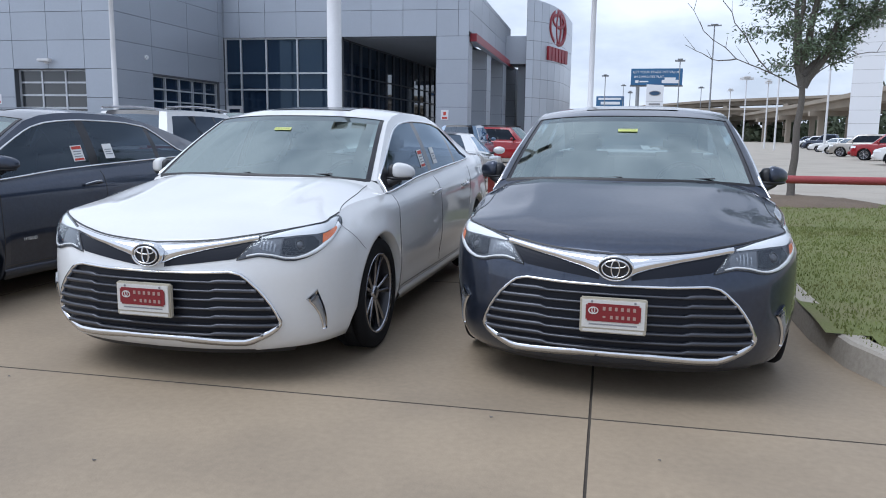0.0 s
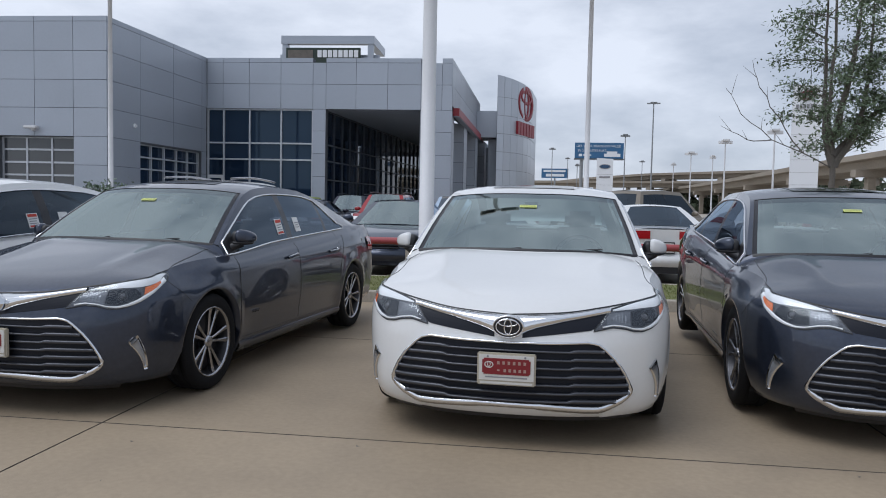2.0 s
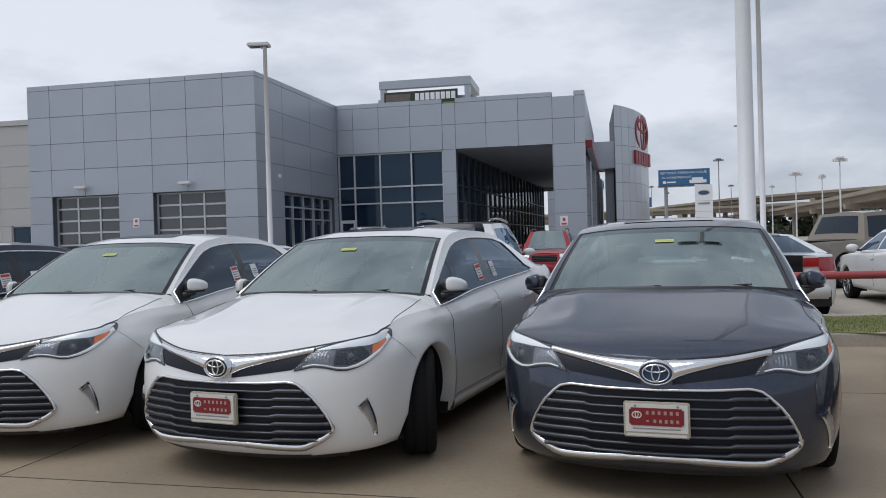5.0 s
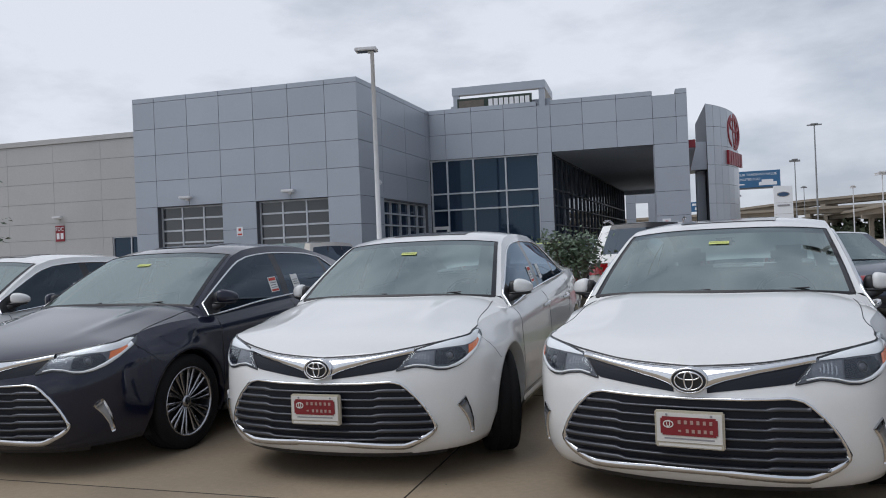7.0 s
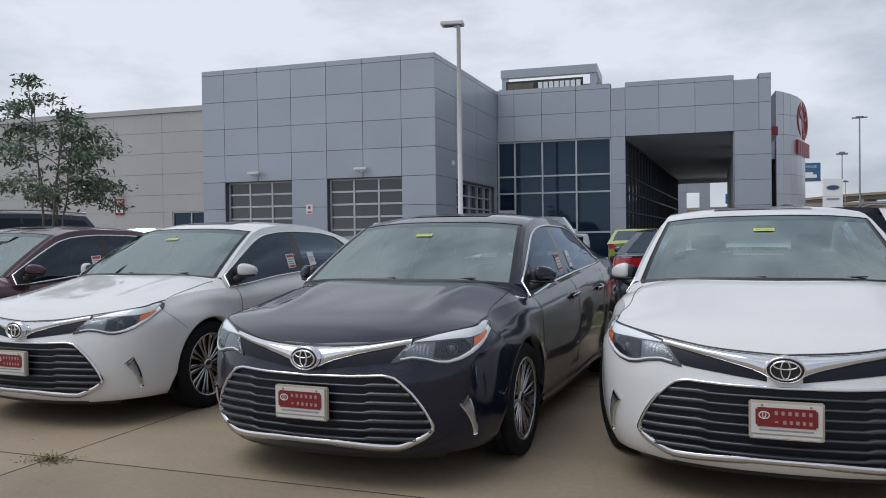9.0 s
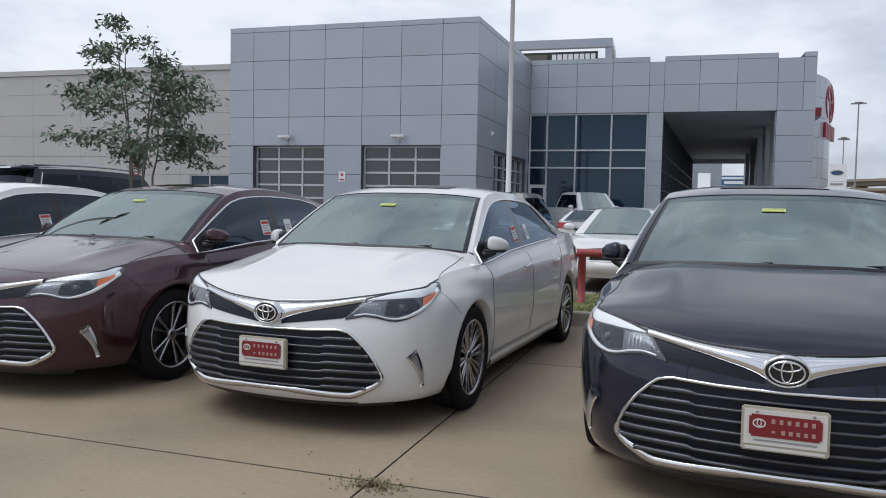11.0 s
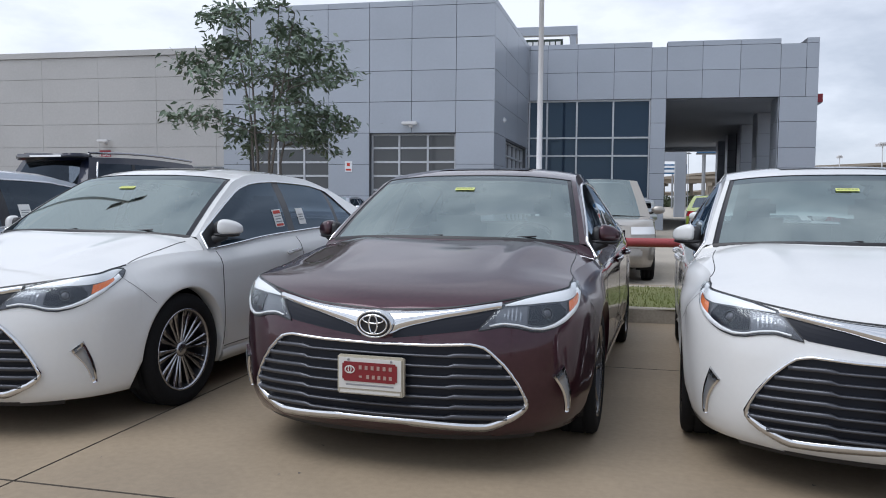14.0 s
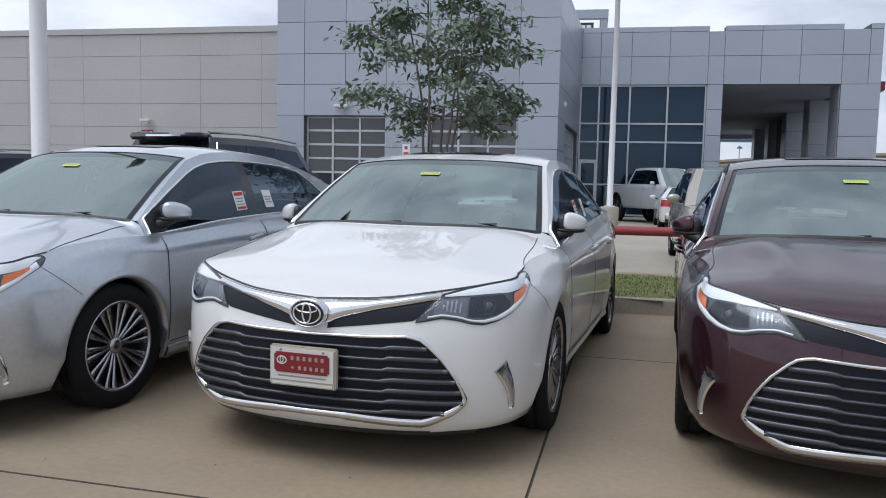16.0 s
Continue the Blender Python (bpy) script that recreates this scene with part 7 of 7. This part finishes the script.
    part("roof", grid(roof_rows), colour, car, "", True)
    # bumpers, grille, plate, seats
    part("rear_bumper", soft_box(-W * 0.78, W * 0.78, L - 0.12, L + 0.07, 0.36 + zo, 0.58 + zo, 0.03), M_CHROME if kind == "pickup" else (colour if kind in ("sedan", "coupe") else M_TRIM), car, "", True)
    part("front_bumper", soft_box(-W * 0.74, W * 0.74, -0.06, 0.12, 0.34 + zo, 0.56 + zo, 0.03), colour, car, "", True)
    gr = part("grille", box(-W * 0.45, W * 0.45, -0.018, 0.0, nose_z - 0.26 + zo, nose_z - 0.06 + zo), M_GLOSSBLACK, car, "dark grille")
    for k in range(3):
        zc = nose_z - 0.22 + 0.055 * k + zo
        part("grille_bar", box(-W * 0.44, W * 0.44, -0.032, -0.018, zc, zc + 0.016), M_CHROME if kind in ("pickup", "big_suv") else M_SLAT, gr)
    part("rear_plate", box(-0.155, 0.155, L + 0.071, L + 0.078, 0.62 + zo, 0.78 + zo) if kind in ("sedan", "coupe") else box(-0.155, 0.155, L + 0.024, L + 0.032, 0.80 + zo, 0.96 + zo), M_PLATE, car, "white plate with plain bar")
    part("plate_bar", box(-0.11, 0.11, L + 0.0785, L + 0.081, 0.67 + zo, 0.72 + zo) if kind in ("sedan", "coupe") else box(-0.11, 0.11, L + 0.0325, L + 0.035, 0.85 + zo, 0.90 + zo), M_INK, car)
    if kind in ("sedan", "coupe", "hatch"):
        part("plate_hold", box(-0.17, 0.17, L, L + 0.0705, 0.60 + zo, 0.80 + zo), M_TRIM, car)
    else:
        part("chrome_strip", box(-0.42, 0.42, L + 0.001, L + 0.03, 0.98 + zo, 1.02 + zo), colour, car)
    # black box: lower bumper together with the shade below the tail, as colour
    part("rear_valance", box(-W * 0.80, W * 0.80, L - 0.10, L + 0.012, 0.24 + zo, 0.50 + zo), M_TRIM, car, "black strip for the lower bumper and the shade under the tail")
    for sx in (-0.38, 0.38):
        part("front_seat", soft_box(sx - 0.23, sx + 0.23, wh + 0.35, wh + 0.55, 0.55 + zo, belt + 0.18 + zo, 0.05), M_DASH, car, "", True)
    part("dashboard", box(-W * 0.8, W * 0.8, wf + 0.05, wf + 0.45, belt - 0.25 + zo, belt - 0.04 + zo), M_DASH, car)
    if kind == "pickup":
        bed = part("bed", box(-W * 0.82, W * 0.82, rf + 0.15, L - 0.08, deck - 0.01 + zo, deck + 0.03 + zo), M_DARK, car, "open dark cargo bed")
        part("bed_wall", box(-W * 0.80, W * 0.80, L - 0.07, L + 0.01, 0.62 + zo, deck + 0.02 + zo), colour, car)
    if kind == "big_suv":
        part("spoiler_lip", soft_box(-tw * 0.92, tw * 0.92, re - 0.12, re + 0.22, top - 0.10 + zo, top + 0.01 + zo, 0.03), colour, car, "dark roof spoiler", True)
        part("spoiler_strip", box(-tw * 0.45, tw * 0.45, re + 0.21, re + 0.235, top - 0.05 + zo, top - 0.02 + zo), M_CHROME, car, "bright strip")
        for s in (1, -1):
            part("pillar_strip", tube([at(0.94, a, s) + Vector((0.012 * s, 0, 0)) for a in (0.06, 0.5, 0.9)], 0.014, 6), M_CHROME, car, "chrome pillar strip")
    if rack:
        for s in (1, -1):
            part("roof_rail", tube([(s * tw * 0.93, lin(wh, re, k / 6), top + 0.02 + zo + 0.045 * math.sin(math.pi * k / 6)) for k in range(7)], 0.022, 6), M_ALLOY if rack == "silver" else M_TRIM, car, "roof rail", True)
    if stripes:
        for s in (1, -1):
            for geo in (box(*sorted((s * 0.08, s * 0.34)), L + 0.003, L + 0.02, 0.62 + zo, deck - 0.02 + zo), ):
                part("stripe", geo, M_GLOSSBLACK, car, "black racing stripe")
            part("stripe", grid([[p + Vector((0, 0, 0.004)) for p in (r[5 + 1], r[5 + 3])] if s == 1 else [p + Vector((0, 0, 0.004)) for p in (r[5 - 3], r[5 - 1])] for r in roof_rows]), M_GLOSSBLACK, car, "black racing stripe")
    return car


# first row behind the rail


def backed(kind, x, y, colour, label, turn=184.0, **kw):
    """A vehicle with its tail towards the walk, its tail at (x, y)."""
    L = KINDS[kind][0]
    a = radians(turn)
    return vehicle(kind, x + L * math.sin(a), y - L * math.cos(a), turn, colour, label, **kw)


backed("sedan", -0.05, 15.2, P_WHITE, "old white sedan with wide red tail lights behind the rail")
backed("coupe", -3.1, 14.3, P_WHITE, "white sports coupe with broad black stripes behind the rail", stripes=True)
vehicle("sedan", -5.1, 14.5, 4, P_GRAY, "dark gray sedan parked nose towards the rail")
backed("suv", -8.25, 13.4, P_WHITE, "white sport utility vehicle with red tail lights behind the rail", rack="silver")
backed("sedan", -10.7, 13.8, P_GRAY, "dark gray sedan parked tail towards the rail")
vehicle("sedan", -13.65, 14.2, 4, P_WHITE, "white sports sedan with dark grille nose towards the rail")
vehicle("suv", -16.3, 14.2, 4, P_BEIGE, "champagne crossover parked nose towards the rail")
vehicle("sedan", -19.9, 14.3, 4, P_SILVER, "pale silver sedan parked nose towards the rail")
backed("big_suv", -25.2, 11.7, P_BLACK, "large black sport utility vehicle with silver roof rails", turn=178.0, rack="silver")
backed("suv", -30.0, 12.3, P_BLACK, "black sport utility vehicle with roof rails", rack="silver")
vehicle("sedan", -33.2, 13.6, 4, P_WHITE, "white sedan at the end of the lot row")
# second row
backed("suv", -6.7, 31.0, P_BLUE, "slate blue sport utility vehicle seen from behind")
vehicle("suv", -8.8, 27.0, 4, P_RED, "bright red sport utility vehicle facing the rail", rack="black")
backed("sedan", -11.4, 26.2, P_BLACK, "black sedan with red tail lights in the second row")
backed("hatch", -13.8, 30.2, P_GREEN, "lime green boxy hatchback seen from behind", turn=171)
vehicle("suv", -12.3, 33.5, 4, P_BLACK, "black off-road vehicle in the second row", rack="black")
backed("sedan", -16.95, 28.1, P_WHITE, "white sedan with red tail lights in the second row")
vehicle("pickup", -0.4, 55.0, 20, P_WHITE, "white pickup truck near the drive-through")
vehicle("pickup", -9.0, 41.0, 8, P_WHITE, "white pickup truck parked beyond the red vehicle")
vehicle("pickup", -16.2, 31.6, 38, P_SILVERWHITE, "raised silver-white pickup truck by the glazed front", lift=0.32)
backed("pickup", -2.1, 22.0, P_TAN, "tan pickup truck standing across the lot", turn=127)
vehicle("suv", -3.9, 38.6, 76, P_RED, "red sport utility vehicle by the sign tower", rack="black")
vehicle("sedan", -23.4, 24.2, 4, P_WHITE, "white sedan near the service bays")
vehicle("sedan", -26.2, 24.0, 4, P_SILVER, "silver sedan near the service bays")
vehicle("pickup", -31.5, 23.0, 20, P_WHITE, "white pickup truck near the service bays")
# far row on the other side
for kind, x, y, turn, colour, label in (("van", 12.2, 48.0, 250, P_WHITE, "white minivan parked across the drive"), ("suv", 13.3, 58.0, 248, P_RED, "dark red vehicle in the far row"), ("suv", 14.0, 68.0, 250, P_BEIGE, "beige sport utility vehicle in the far row"),
                                        ("sedan", 15.2, 78.0, 250, P_WHITE, "white sedan in the far row"), ("sedan", 16.4, 89.0, 250, P_WHITE, "white sedan in the far row"), ("pickup", 18.0, 102.0, 250, P_GRAY, "dark gray pickup truck in the far row"),
                                        ("suv", 20.0, 118.0, 250, P_WHITE, "white sport utility vehicle in the far row"), ("sedan", 22.5, 136.0, 250, P_SILVER, "silver sedan in the far row"), ("suv", 25.5, 156.0, 250, P_GRAY, "dark gray vehicle in the far row")):
    vehicle(kind, x, y, turn, colour, label, group="cars in the far row")

# small badge behind the front wheel of the hybrid
bp = body(q_at(1.60), 0.47)
words("badge", "HYBRID", 0.036, M_CHROME, badge_hybrid, pose(bp.x + 0.006, bp.y, bp.z, 90, 0, 90), "chrome badge")

# ---------------------------------------------------------------- paving slabs, one piece each
SLAB_W, SLAB_D, TILT_S = 4.61, 3.05, 3.2
SM = pose(0.475, 5.56, 0, 0, 0, TILT_S)


def slab_mesh(w, d):
    bm = bmesh.new()
    g, h, b2 = 0.0035, 0.0045, 0.003
    outer = [(g, h), (w - g, h), (w - g, d - h), (g, d - h)]
    inner = [(g + b2, h + b2), (w - g - b2, h + b2), (w - g - b2, d - h - b2), (g + b2, d - h - b2)]
    rows = [[bm.verts.new((x, y, -0.014)) for x, y in outer], [bm.verts.new((x, y, -0.004)) for x, y in outer], [bm.verts.new((x, y, 0.0)) for x, y in inner]]
    for a, b3 in zip(rows, rows[1:]):
        for k in range(4):
            bm.faces.new((a[k], a[(k + 1) % 4], b3[(k + 1) % 4], b3[k])).material_index = 1
    bm.faces.new(rows[2])
    me = bpy.data.meshes.new("slab")
    bm.to_mesh(me)
    bm.free()
    me.materials.append(M_CONCRETE)
    me.materials.append(M_JOINT)
    return me


slab = slab_mesh(SLAB_W, SLAB_D)
for i in range(-10, 3):
    for j in range(-6, 3):
        ob = new("slab", slab)
        ob.parent = pavement
        ob.matrix_basis = SM @ Matrix.Translation((i * SLAB_W, j * SLAB_D, 0))
